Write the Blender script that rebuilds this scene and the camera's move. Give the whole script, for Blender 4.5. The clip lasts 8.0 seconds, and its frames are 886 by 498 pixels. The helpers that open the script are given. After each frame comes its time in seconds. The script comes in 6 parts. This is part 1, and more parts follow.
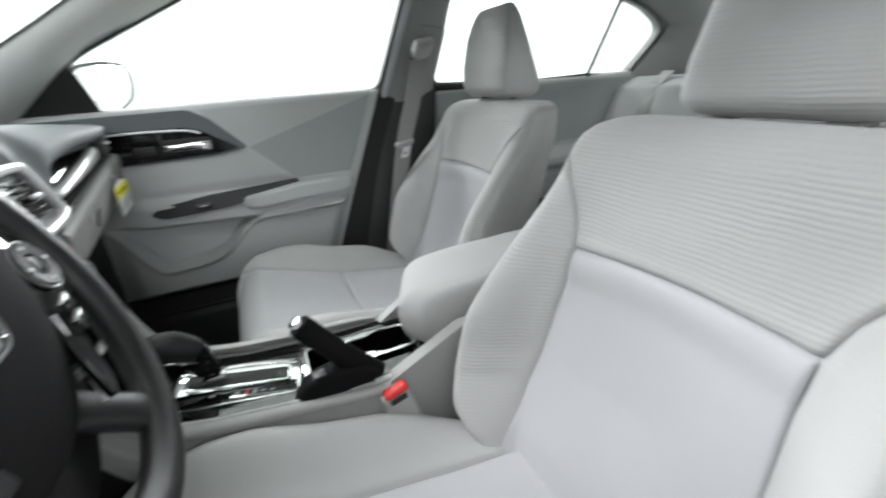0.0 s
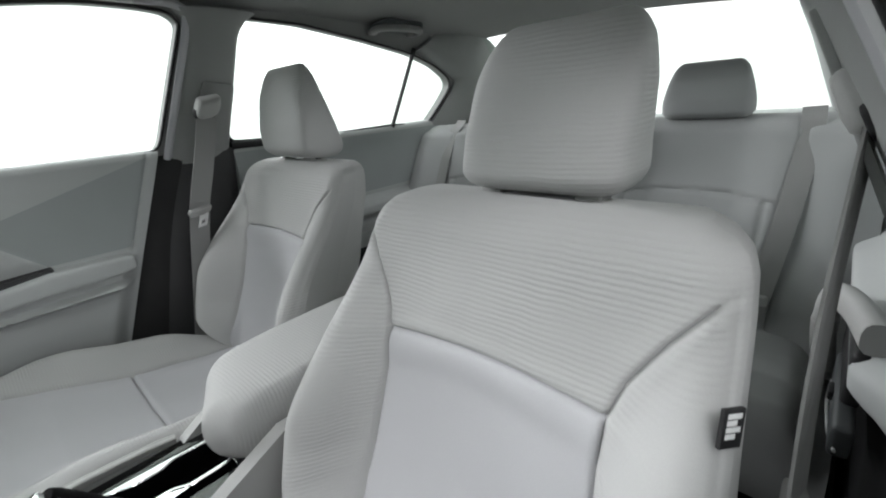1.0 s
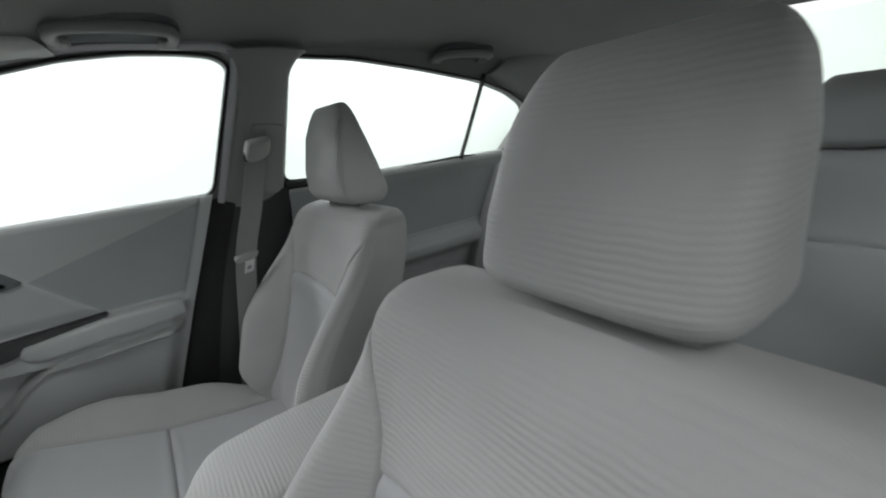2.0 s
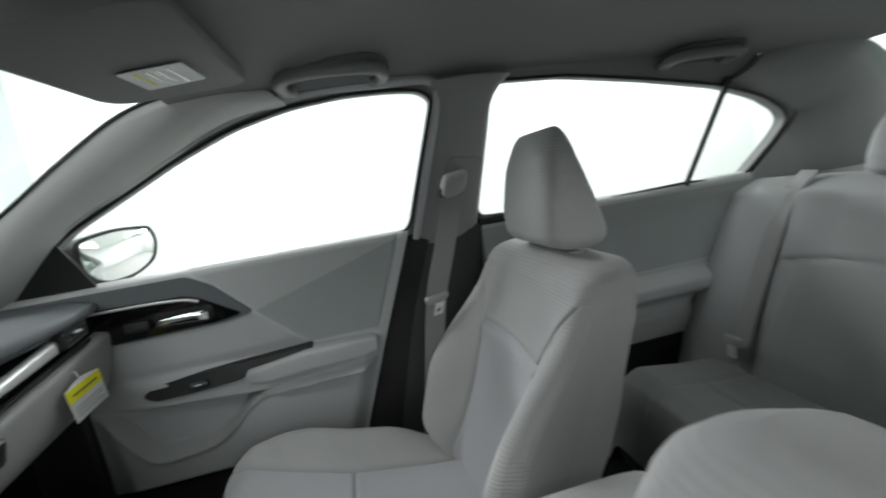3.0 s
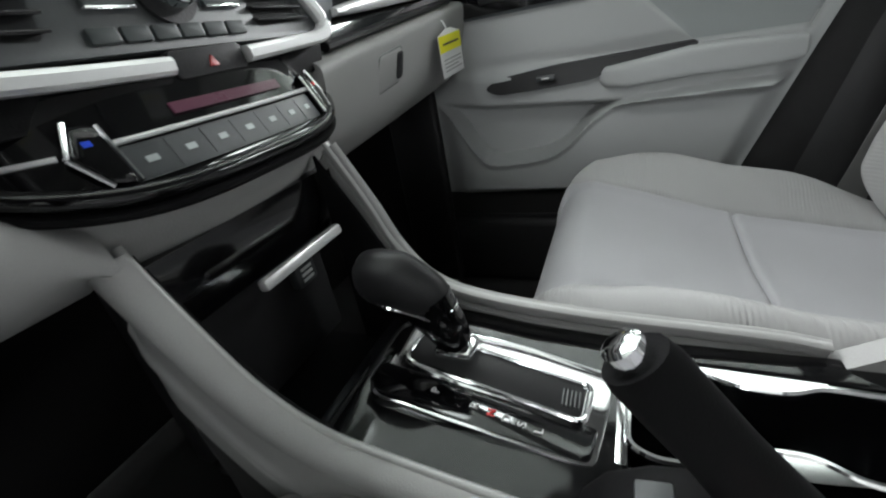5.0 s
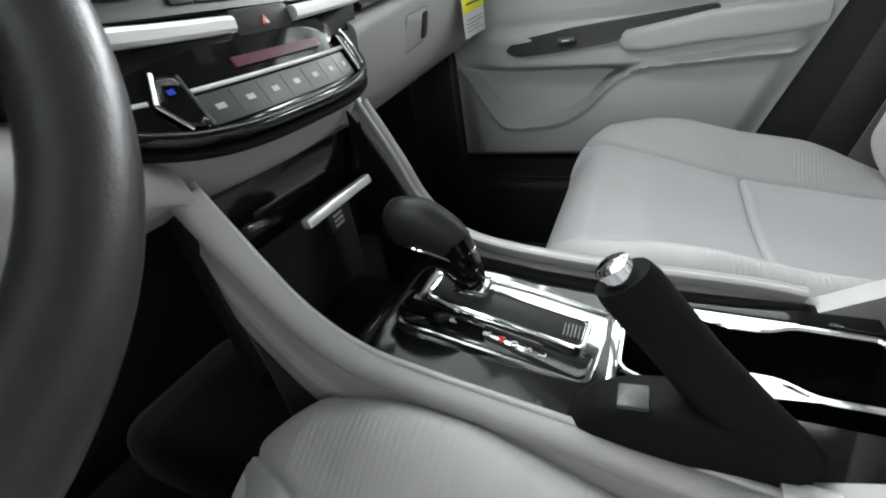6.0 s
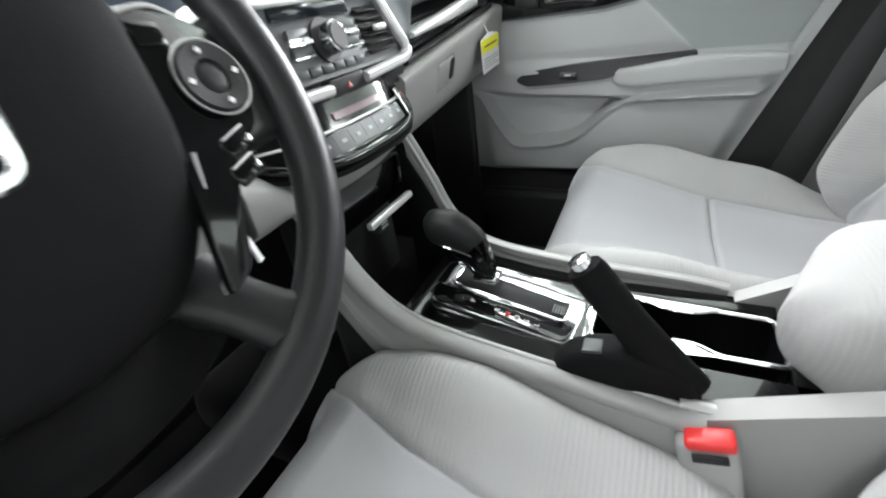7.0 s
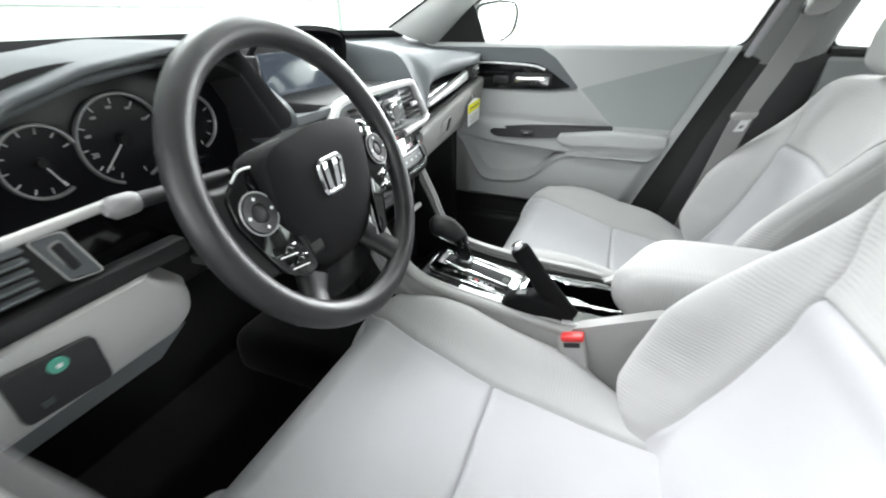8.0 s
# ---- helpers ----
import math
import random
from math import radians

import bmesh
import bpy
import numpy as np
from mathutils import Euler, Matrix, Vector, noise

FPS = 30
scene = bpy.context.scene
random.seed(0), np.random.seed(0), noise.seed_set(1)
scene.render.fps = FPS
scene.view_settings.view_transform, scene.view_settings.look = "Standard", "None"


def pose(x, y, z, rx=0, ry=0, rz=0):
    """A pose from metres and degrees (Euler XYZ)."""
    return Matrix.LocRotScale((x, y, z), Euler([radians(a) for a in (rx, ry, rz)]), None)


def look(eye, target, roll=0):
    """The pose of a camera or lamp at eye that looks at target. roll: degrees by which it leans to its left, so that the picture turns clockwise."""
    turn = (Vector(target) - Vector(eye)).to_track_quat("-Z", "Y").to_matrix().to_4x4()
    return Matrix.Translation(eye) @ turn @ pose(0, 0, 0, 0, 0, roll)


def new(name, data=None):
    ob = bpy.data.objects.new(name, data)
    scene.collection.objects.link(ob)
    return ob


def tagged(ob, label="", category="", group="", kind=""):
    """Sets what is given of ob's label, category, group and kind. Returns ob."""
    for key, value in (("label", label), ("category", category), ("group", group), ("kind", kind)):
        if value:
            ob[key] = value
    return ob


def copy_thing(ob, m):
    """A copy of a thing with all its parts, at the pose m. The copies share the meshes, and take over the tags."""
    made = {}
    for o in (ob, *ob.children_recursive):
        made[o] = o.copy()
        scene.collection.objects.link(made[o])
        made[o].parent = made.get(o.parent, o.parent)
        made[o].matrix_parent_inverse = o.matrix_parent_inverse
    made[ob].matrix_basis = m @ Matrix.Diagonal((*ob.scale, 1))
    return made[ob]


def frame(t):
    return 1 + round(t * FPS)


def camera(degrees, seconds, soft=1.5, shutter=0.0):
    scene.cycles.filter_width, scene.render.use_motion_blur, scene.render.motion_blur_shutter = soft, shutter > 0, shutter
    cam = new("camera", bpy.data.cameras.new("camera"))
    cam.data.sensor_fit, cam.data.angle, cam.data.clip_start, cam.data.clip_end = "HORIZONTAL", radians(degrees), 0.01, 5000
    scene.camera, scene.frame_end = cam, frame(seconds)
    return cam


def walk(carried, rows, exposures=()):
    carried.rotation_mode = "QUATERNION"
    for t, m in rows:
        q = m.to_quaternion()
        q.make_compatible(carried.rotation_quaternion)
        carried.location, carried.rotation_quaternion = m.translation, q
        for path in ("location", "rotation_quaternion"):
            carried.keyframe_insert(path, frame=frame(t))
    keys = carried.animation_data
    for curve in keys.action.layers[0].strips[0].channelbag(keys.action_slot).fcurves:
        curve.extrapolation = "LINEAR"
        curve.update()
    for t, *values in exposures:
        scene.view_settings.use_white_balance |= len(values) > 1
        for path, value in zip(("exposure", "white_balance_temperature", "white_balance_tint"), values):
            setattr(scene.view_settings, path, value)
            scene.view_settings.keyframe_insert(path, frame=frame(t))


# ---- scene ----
cam = camera(92.1, 8.0, 2.0, 0.35)
EXPOSURES = [(0.0, -0.38), (1.0, -0.76), (2.3, -1.38), (3.0, -1.07), (3.5, -1.17), (4.0, -1.27), (4.5, -1.03), (5.2, -0.46), (6.3, -0.08), (7.0, 0.13), (7.5, 0.24), (8.0, 0.35)]
PATH = [
    (0, (-0.634, 0.531, 1.074), (1.069, -0.204, 0.327), -4.4),
    (0.5, (-0.629, 0.513, 1.1), (0.761, -0.743, 0.4), -3.0),
    (1, (-0.615, 0.465, 1.119), (0.691, -0.9, 0.463), -4.8),
    (1.2, (-0.608, 0.44, 1.124), (0.726, -0.904, 0.482), -5.1),
    (2.3, (-0.498, 0.243, 1.152), (1.222, -0.668, 0.680), -7.8),
    (2.5, (-0.465, 0.240, 1.153), (1.332, -0.537, 0.742), -8.6),
    (3, (-0.362, 0.254, 1.165), (1.576, -0.121, 0.845), -9.2),
    (3.5, (-0.28, 0.306, 1.116), (1.683, 0.351, 0.734), -10.8),
    (4, (-0.225, 0.383, 1.043), (1.694, 0.708, 0.585), -11.6),
    (4.5, (-0.22, 0.472, 0.961), (1.547, 1.098, 0.264), -11.1),
    (5, (-0.237, 0.524, 0.906), (1.382, 1.29, 0.017), -10.5),
    (6.5, (-0.324, 0.501, 0.928), (1.19, 1.313, -0.097), -9.7),
    (7, (-0.405, 0.479, 0.986), (1.115, 1.299, -0.022), -8.4),
    (7.5, (-0.56, 0.442, 1.042), (1.004, 1.234, 0.079), -5.6),
    (8, (-0.728, 0.401, 1.115), (0.91, 1.055, 0.171), -0.3),
]
walk(cam, [(t, look(eye, target, roll)) for t, eye, target, roll in PATH], EXPOSURES)

# ---- world and light ----
world = bpy.data.worlds.new("world")
scene.world = world
world.use_nodes = True
world.node_tree.nodes["Background"].inputs["Color"].default_value = (0.9, 0.95, 1.0, 1)
world.node_tree.nodes["Background"].inputs["Strength"].default_value = 0.3


def lamp(name, eye, target, sx, sy, watts, colour=(0.99, 1.0, 1.035)):
    data = bpy.data.lights.new(name, "AREA")
    data.shape, data.size, data.size_y, data.energy, data.color = "RECTANGLE", sx, sy, watts, colour
    ob = new(name, data)
    ob.matrix_world = look(eye, target)
    return ob


# Rows of ceiling tubes, and added unseen fill lamps along the two long walls.
TUBES = ((-2.6, -3.8, 60), (-2.6, 1.5, 115), (0.0, -3.8, 60), (1.0, 2.8, 195), (4.0, -3.8, 440), (4.0, 2.2, 380))
for lx, ly, watts in TUBES:
    lamp("tube_lamp", (lx, ly, 3.5), (lx, ly, 0), 1.4, 2.4, watts)
for sx, watts in ((-1, 120), (1, 620)):
    lamp("wall_tube_lamp", (sx * 5.2, 0.2, 2.2), (0, 0.2, 1.0), 4.5, 0.5, watts)


# ---- materials ----
def mat(name, colour, rough=0.6, metal=0.0, spread=0.12, grain=400.0, bump=0.15, big=6.0, coat=0.0, ribs=None, spec=0.5, glow=None):
    """A procedural surface: colour varied at two scales, fine grain relief, and ribs (axis, waves a metre, depth) for cloth."""
    m = bpy.data.materials.new(name)
    m.use_nodes = True
    nt = m.node_tree
    nodes, links = nt.nodes, nt.links
    b = nodes["Principled BSDF"]
    b.inputs["Roughness"].default_value, b.inputs["Metallic"].default_value = rough, metal
    b.inputs["Coat Weight"].default_value = coat
    b.inputs["Coat Roughness"].default_value = 0.06
    b.inputs["Specular IOR Level"].default_value = spec
    co = nodes.new("ShaderNodeTexCoord")
    n1, n2 = nodes.new("ShaderNodeTexNoise"), nodes.new("ShaderNodeTexNoise")
    n1.inputs["Scale"].default_value, n2.inputs["Scale"].default_value = big, grain
    n1.inputs["Detail"].default_value, n2.inputs["Detail"].default_value = 5.0, 2.0
    for n in (n1, n2):
        links.new(co.outputs["Object"], n.inputs["Vector"])
    mix = nodes.new("ShaderNodeMath")
    mix.operation = "ADD"
    half = nodes.new("ShaderNodeMath")
    half.operation, half.inputs[1].default_value = "MULTIPLY", 0.6
    links.new(n2.outputs["Fac"], half.inputs[0])
    links.new(n1.outputs["Fac"], mix.inputs[0])
    links.new(half.outputs[0], mix.inputs[1])
    ramp = nodes.new("ShaderNodeMapRange")
    ramp.inputs["From Min"].default_value, ramp.inputs["From Max"].default_value = 0.4, 1.2
    ramp.inputs["To Min"].default_value, ramp.inputs["To Max"].default_value = 1 - spread, 1 + spread
    links.new(mix.outputs[0], ramp.inputs["Value"])
    tint = nodes.new("ShaderNodeVectorMath")
    tint.operation = "SCALE"
    tint.inputs[0].default_value = colour
    links.new(ramp.outputs["Result"], tint.inputs["Scale"])
    links.new(tint.outputs["Vector"], b.inputs["Base Color"])
    rr = nodes.new("ShaderNodeMapRange")
    rr.inputs["To Min"].default_value, rr.inputs["To Max"].default_value = max(rough - 0.07, 0.02), min(rough + 0.07, 1)
    links.new(n1.outputs["Fac"], rr.inputs["Value"])
    links.new(rr.outputs["Result"], b.inputs["Roughness"])
    bp = nodes.new("ShaderNodeBump")
    bp.inputs["Strength"].default_value, bp.inputs["Distance"].default_value = bump, 0.0008
    links.new(n2.outputs["Fac"], bp.inputs["Height"])
    last = bp
    if ribs:
        axis, waves, depth = ribs
        wv = nodes.new("ShaderNodeTexWave")
        wv.wave_type, wv.bands_direction, wv.wave_profile = "BANDS", axis, "SIN"
        wv.inputs["Scale"].default_value = waves / 3.1831
        wv.inputs["Distortion"].default_value, wv.inputs["Detail"].default_value = 3.2, 1.5
        wv.inputs["Detail Scale"].default_value = 0.35
        links.new(co.outputs["Object"], wv.inputs["Vector"])
        patch = nodes.new("ShaderNodeTexNoise")
        patch.inputs["Scale"].default_value = 9.0
        links.new(co.outputs["Object"], patch.inputs["Vector"])
        pr = nodes.new("ShaderNodeMapRange")
        pr.inputs["From Min"].default_value, pr.inputs["From Max"].default_value = 0.35, 0.65
        pr.inputs["To Min"].default_value, pr.inputs["To Max"].default_value = 0.05, 1.0
        links.new(patch.outputs["Fac"], pr.inputs["Value"])
        mul = nodes.new("ShaderNodeMath")
        mul.operation = "MULTIPLY"
        links.new(wv.outputs["Fac"], mul.inputs[0])
        links.new(pr.outputs["Result"], mul.inputs[1])
        b2 = nodes.new("ShaderNodeBump")
        b2.inputs["Strength"].default_value, b2.inputs["Distance"].default_value = 0.8, depth
        links.new(mul.outputs[0], b2.inputs["Height"])
        links.new(bp.outputs["Normal"], b2.inputs["Normal"])
        last = b2
    links.new(last.outputs["Normal"], b.inputs["Normal"])
    if glow:
        b.inputs["Emission Color"].default_value = (*glow[:3], 1)
        b.inputs["Emission Strength"].default_value = glow[3]
    return m


def cloth(name, colour, ribs=None):
    m = mat(name, colour, 0.92, spread=0.07, grain=900, bump=0.35, big=5, ribs=ribs, spec=0.2)
    m.node_tree.nodes["Principled BSDF"].inputs["Sheen Weight"].default_value = 0.15
    m.node_tree.nodes["Principled BSDF"].inputs["Sheen Roughness"].default_value = 0.5
    return m


SEAT = (0.45, 0.45, 0.445)
M_BACK = cloth("ribbed_seat_cloth", SEAT, ("Z", 185, 0.00065))
M_CUSH = cloth("ribbed_cushion_cloth", SEAT, ("Y", 185, 0.0007))
M_INSERT = cloth("seat_insert_cloth", (0.48, 0.48, 0.495))
M_SEATSIDE = cloth("seat_side_cloth", (0.43, 0.43, 0.426))
M_PLASTIC = mat("light_grey_plastic", (0.33, 0.33, 0.322), 0.55, grain=700, bump=0.3, spread=0.05)
M_DOORSOFT = mat("soft_grey_door_trim", (0.37, 0.383, 0.377), 0.6, grain=600, bump=0.35, spread=0.05)
M_DOORINS = cloth("door_insert_cloth", (0.295, 0.316, 0.311))
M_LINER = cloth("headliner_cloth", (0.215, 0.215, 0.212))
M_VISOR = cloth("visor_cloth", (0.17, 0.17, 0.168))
M_STEEL = mat("bright_steel", (0.80, 0.80, 0.80), 0.38, 0.55, spread=0.03, bump=0.05)
# Door and rear pillar trim, with their shade put into a darker grey.
M_UPPER = cloth("shaded_upper_trim_cloth", (0.27, 0.275, 0.27))
# Windscreen pillar trim, with the light on it put into a paler grey.
M_PILLAR = mat("lit_pillar_trim", (0.55, 0.555, 0.54), 0.7, grain=600, bump=0.25, spread=0.05)
# The light grey plastic again, darkened for the shade on the glovebox.
M_GLOVE = mat("shaded_glovebox_plastic", (0.27, 0.27, 0.262), 0.55, grain=700, bump=0.3, spread=0.05)
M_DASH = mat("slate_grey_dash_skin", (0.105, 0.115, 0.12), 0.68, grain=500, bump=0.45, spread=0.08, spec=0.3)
M_BLACK = mat("matt_black_plastic", (0.020, 0.020, 0.021), 0.5, grain=500, bump=0.25, spec=0.25)
M_GLOSS = mat("gloss_black_panel", (0.004, 0.004, 0.0045), 0.08, spread=0.05, bump=0.0, coat=0.3, spec=0.4)
M_LEATHER = mat("black_grained_leather", (0.018, 0.018, 0.019), 0.40, grain=700, bump=0.18, spec=0.4)
M_STALK = mat("grey_stalk_end", (0.16, 0.16, 0.16), 0.5)
M_HANDLE = mat("grey_handle_plastic", (0.22, 0.22, 0.217), 0.5, grain=700, bump=0.2, spread=0.05, spec=0.3)
M_POST = mat("dark_grey_pillar_cover", (0.045, 0.045, 0.046), 0.5, grain=500, bump=0.25, spec=0.35)
M_HUB = mat("black_hub_skin", (0.008, 0.008, 0.0085), 0.62, grain=700, bump=0.18, spec=0.09)
M_RUBBER = mat("black_rubber_seal", (0.012, 0.012, 0.012), 0.75)
M_CARPET = cloth("black_carpet", (0.007, 0.007, 0.007))
M_CHROME = mat("chrome", (0.85, 0.85, 0.86), 0.10, 1.0, spread=0.02, bump=0.0)
M_SATIN = mat("satin_silver_trim", (0.78, 0.78, 0.78), 0.32, 0.5, spread=0.03, bump=0.05)
M_RAIL = mat("pale_grey_rail", (0.42, 0.42, 0.41), 0.38, 0.25, spread=0.03, bump=0.05)
M_BELT = cloth("grey_belt_webbing", (0.24, 0.24, 0.237), ("X", 260, 0.0004))
M_PAINT = mat("pale_grey_body_paint", (0.45, 0.45, 0.47), 0.3, 0.3, coat=0.5, bump=0.0, spread=0.02)
M_WHITE = mat("white_garage_paint", (0.82, 0.84, 0.82), 0.6, spread=0.05, grain=60, big=1.5)
# White wall paint darkened, the front wall's dimmer light put into its colour.
M_DULLWALL = mat("dimmed_wall_paint", (0.44, 0.47, 0.455), 0.7, spread=0.10, grain=40, big=2.0)
M_GDOOR = mat("off_white_door_paint", (0.37, 0.41, 0.382), 0.5, grain=30, bump=0.1, spread=0.06)
M_CONCRETE = mat("garage_concrete", (0.35, 0.34, 0.33), 0.8, spread=0.2, grain=90, big=1.2)
M_RED = mat("red_button_plastic", (0.75, 0.03, 0.03), 0.35, spread=0.03)
M_YELLOW = mat("yellow_print", (0.85, 0.80, 0.02), 0.6, spread=0.02)
M_PAPER = mat("white_paper", (0.8, 0.8, 0.8), 0.7, spread=0.03)
M_INK = mat("dark_print", (0.05, 0.05, 0.05), 0.7)
M_WHITEINK = mat("white_print", (0.75, 0.75, 0.75), 0.5)
M_BUTTON = mat("grey_green_button", (0.035, 0.043, 0.043), 0.5, bump=0.0)
M_FACIA = mat("dark_grey_radio_facia", (0.055, 0.06, 0.062), 0.4, bump=0.1)
M_SCREEN = mat("dark_blue_screen", (0.012, 0.016, 0.022), 0.10, bump=0.0, coat=0.5)
M_LIT = mat("dim_lit_screen", (0.012, 0.016, 0.022), 0.12, bump=0.0, coat=0.3, glow=(0.5, 0.62, 0.78, 0.10))
M_DARKRED = mat("dark_red_print", (0.30, 0.012, 0.012), 0.5, bump=0.0)
M_LCD = mat("pink_lcd", (0.03, 0.012, 0.016), 0.2, bump=0.0, glow=(0.8, 0.30, 0.5, 0.10))
M_DIAL = mat("black_dial_face", (0.010, 0.010, 0.012), 0.3, bump=0.0)
M_RING = mat("silver_dial_ring", (0.5, 0.5, 0.5), 0.35, 0.7, bump=0.0)
M_GREEN = mat("green_button_print", (0.06, 0.30, 0.22), 0.4, bump=0.0)
M_MIRROR = mat("mirror_glass", (0.92, 0.92, 0.92), 0.02, 1.0, spread=0.0, bump=0.0)
M_BLUE = mat("blue_print", (0.02, 0.08, 0.7), 0.4)
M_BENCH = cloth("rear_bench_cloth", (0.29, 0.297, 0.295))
M_PRINT = mat("pale_grey_print", (0.42, 0.42, 0.42), 0.7)
M_KEYMARK = mat("pale_key_print", (0.42, 0.46, 0.46), 0.5, bump=0.0)
M_DARKGLASS = mat("dark_window_glass", (0.055, 0.066, 0.066), 0.35, bump=0.0)
M_TUBE = mat("lit_tube", (0.9, 0.9, 0.9), 0.5, bump=0.0, glow=(1.0, 0.99, 0.95, 12.0))


def glass(name):
    m = bpy.data.materials.new(name)
    m.use_nodes = True
    nt = m.node_tree
    nt.nodes.remove(nt.nodes["Principled BSDF"])
    mixer, clear, shine = (nt.nodes.new("ShaderNode" + k) for k in ("MixShader", "BsdfTransparent", "BsdfGlossy"))
    clear.inputs["Color"].default_value = (0.93, 0.97, 0.95, 1)
    shine.inputs["Roughness"].default_value = 0.02
    mixer.inputs[0].default_value = 0.04
    nt.links.new(clear.outputs[0], mixer.inputs[1])
    nt.links.new(shine.outputs[0], mixer.inputs[2])
    nt.links.new(mixer.outputs[0], nt.nodes["Material Output"].inputs["Surface"])
    return m


M_GLASS = glass("window_glass")


# ---- mesh helpers ----
def part(name, bm, material, parent=None, label="", smooth=40):
    """Links a bmesh as one mesh object under a thing or a part."""
    bmesh.ops.recalc_face_normals(bm, faces=bm.faces)
    me = bpy.data.meshes.new(name)
    bm.to_mesh(me)
    bm.free()
    for m in material if isinstance(material, (list, tuple)) else [material]:
        me.materials.append(m)
    if smooth:
        me.shade_smooth()
        me.set_sharp_from_angle(angle=radians(smooth))
    ob = new(name, me)
    if parent:
        ob.parent = parent
    if label:
        tagged(ob, label)
    return ob


def thing(name, label, category, at=(0, 0, 0), group="", kind=""):
    ob = new(name)
    ob.empty_display_size = 0.05
    ob.location = at
    return tagged(ob, label, category, group, kind)


def loft(bm, rings, caps=True, closed=True):
    rows = [[bm.verts.new(p) for p in ring] for ring in rings]
    n = len(rows[0])
    for a, b in zip(rows, rows[1:]):
        for i in range(n if closed else n - 1):
            j = (i + 1) % n
            bm.faces.new((a[i], a[j], b[j], b[i]))
    if caps:
        bm.faces.new(rows[0])
        bm.faces.new(rows[-1][::-1])
    return rows


def box(bm, c, s, r=0.0, turn=None, seg=2):
    made = bmesh.ops.create_cube(bm, size=1.0)["verts"]
    m = Matrix.Translation(c) @ (turn.to_4x4() if turn else Matrix.Identity(4)) @ Matrix.Diagonal((*s, 1))
    bmesh.ops.transform(bm, matrix=m, verts=made)
    if r:
        edges = list({e for v in made for e in v.link_edges})
        bmesh.ops.bevel(bm, geom=edges, offset=r, segments=seg, profile=0.5, affect="EDGES")


def boxm(c, s, r=0.0, turn=None, seg=2):
    bm = bmesh.new()
    box(bm, c, s, r, turn, seg)
    return bm


def spline(pts, n):
    """A smooth line through the points, in n steps."""
    pts = [Vector(p) for p in pts]
    if len(pts) == 2:
        return [pts[0].lerp(pts[1], i / n) for i in range(n + 1)]
    out = []
    for i in range(n + 1):
        t = i / n * (len(pts) - 1)
        k = min(int(t), len(pts) - 2)
        f = t - k
        p1, p2 = pts[k], pts[k + 1]
        p0 = pts[k - 1] if k else p1 * 2 - p2
        p3 = pts[k + 2] if k + 2 < len(pts) else p2 * 2 - p1
        out.append(0.5 * (2 * p1 + (p2 - p0) * f + (2 * p0 - 5 * p1 + 4 * p2 - p3) * f * f + (3 * p1 - p0 - 3 * p2 + p3) * f ** 3))
    return out


def lerp(x, table):
    """Straight lines through rows of (x, value)."""
    return float(np.interp(x, [a for a, _ in table], [b for _, b in table]))


def step(x, a, b):
    t = min(max((x - a) / (b - a), 0), 1)
    return t * t * (3 - 2 * t)


def sweep(bm, pts, a, b=None, n=12, up=(0, 0, 1), closed=False, power=2.0, caps=True):
    """A tube along the points, with an oval profile a by b (numbers or functions of 0..1); b lies along up."""
    b = b or a
    rings, up = [], Vector(up)
    m = len(pts)
    for i, p in enumerate(pts):
        p = Vector(p)
        q = Vector(pts[(i + 1) % m] if closed or i + 1 < m else p)
        o = Vector(pts[i - 1] if closed or i else p)
        d = (q - o).normalized()
        side = d.cross(up).normalized()
        top = side.cross(d).normalized()
        ra, rb = (k(i / (m - 1)) if callable(k) else k for k in (a, b))
        ring = []
        for j in range(n):
            g = 2 * math.pi * (j + 0.5) / n
            c, s = math.cos(g), math.sin(g)
            ring.append(p + side * ra * math.copysign(abs(c) ** (2 / power), c) + top * rb * math.copysign(abs(s) ** (2 / power), s))
        rings.append(ring)
    if closed:
        rings.append(rings[0])
        loft(bm, rings, caps=False)
        bmesh.ops.remove_doubles(bm, verts=bm.verts, dist=1e-6)
    else:
        loft(bm, rings, caps=caps)


def rounded(pts, r, n=4):
    """A polygon in two dimensions with its corners rounded."""
    out, m = [], len(pts)
    rs = r if isinstance(r, (list, tuple)) else [r] * m
    for i in range(m):
        p, a, b = (Vector(pts[k % m]).to_2d() for k in (i, i - 1, i + 1))
        da, db = (a - p), (b - p)
        k = min(rs[i], da.length * 0.48, db.length * 0.48)
        s, e = p + da.normalized() * k, p + db.normalized() * k
        for j in range(n + 1):
            f = j / n
            out.append((1 - f) ** 2 * s + 2 * f * (1 - f) * p + f * f * e)
    return out


def prism(bm, pts, at, ux, uy, depth, bevel=0.002):
    """A plate with the outline pts, in the plane at + u*ux + v*uy; it rises by depth along ux x uy, with a bevelled rim."""
    at, ux, uy = Vector(at), Vector(ux).normalized(), Vector(uy).normalized()
    un = ux.cross(uy)
    c = sum((Vector(p).to_2d() for p in pts), Vector((0, 0))) / len(pts)
    size = max((Vector(p).to_2d() - c).length for p in pts)
    k = 1 - bevel / size

    def ring(scale, h):
        return [at + ux * (c.x + (p[0] - c.x) * scale) + uy * (c.y + (p[1] - c.y) * scale) + un * h for p in pts]

    loft(bm, [ring(1, 0), ring(1, depth - bevel), ring(1 - (1 - k) * 0.3, depth - bevel * 0.3), ring(k, depth)])


def prismm(pts, at, ux, uy, depth, bevel=0.002):
    bm = bmesh.new()
    prism(bm, pts, at, ux, uy, depth, bevel)
    return bm


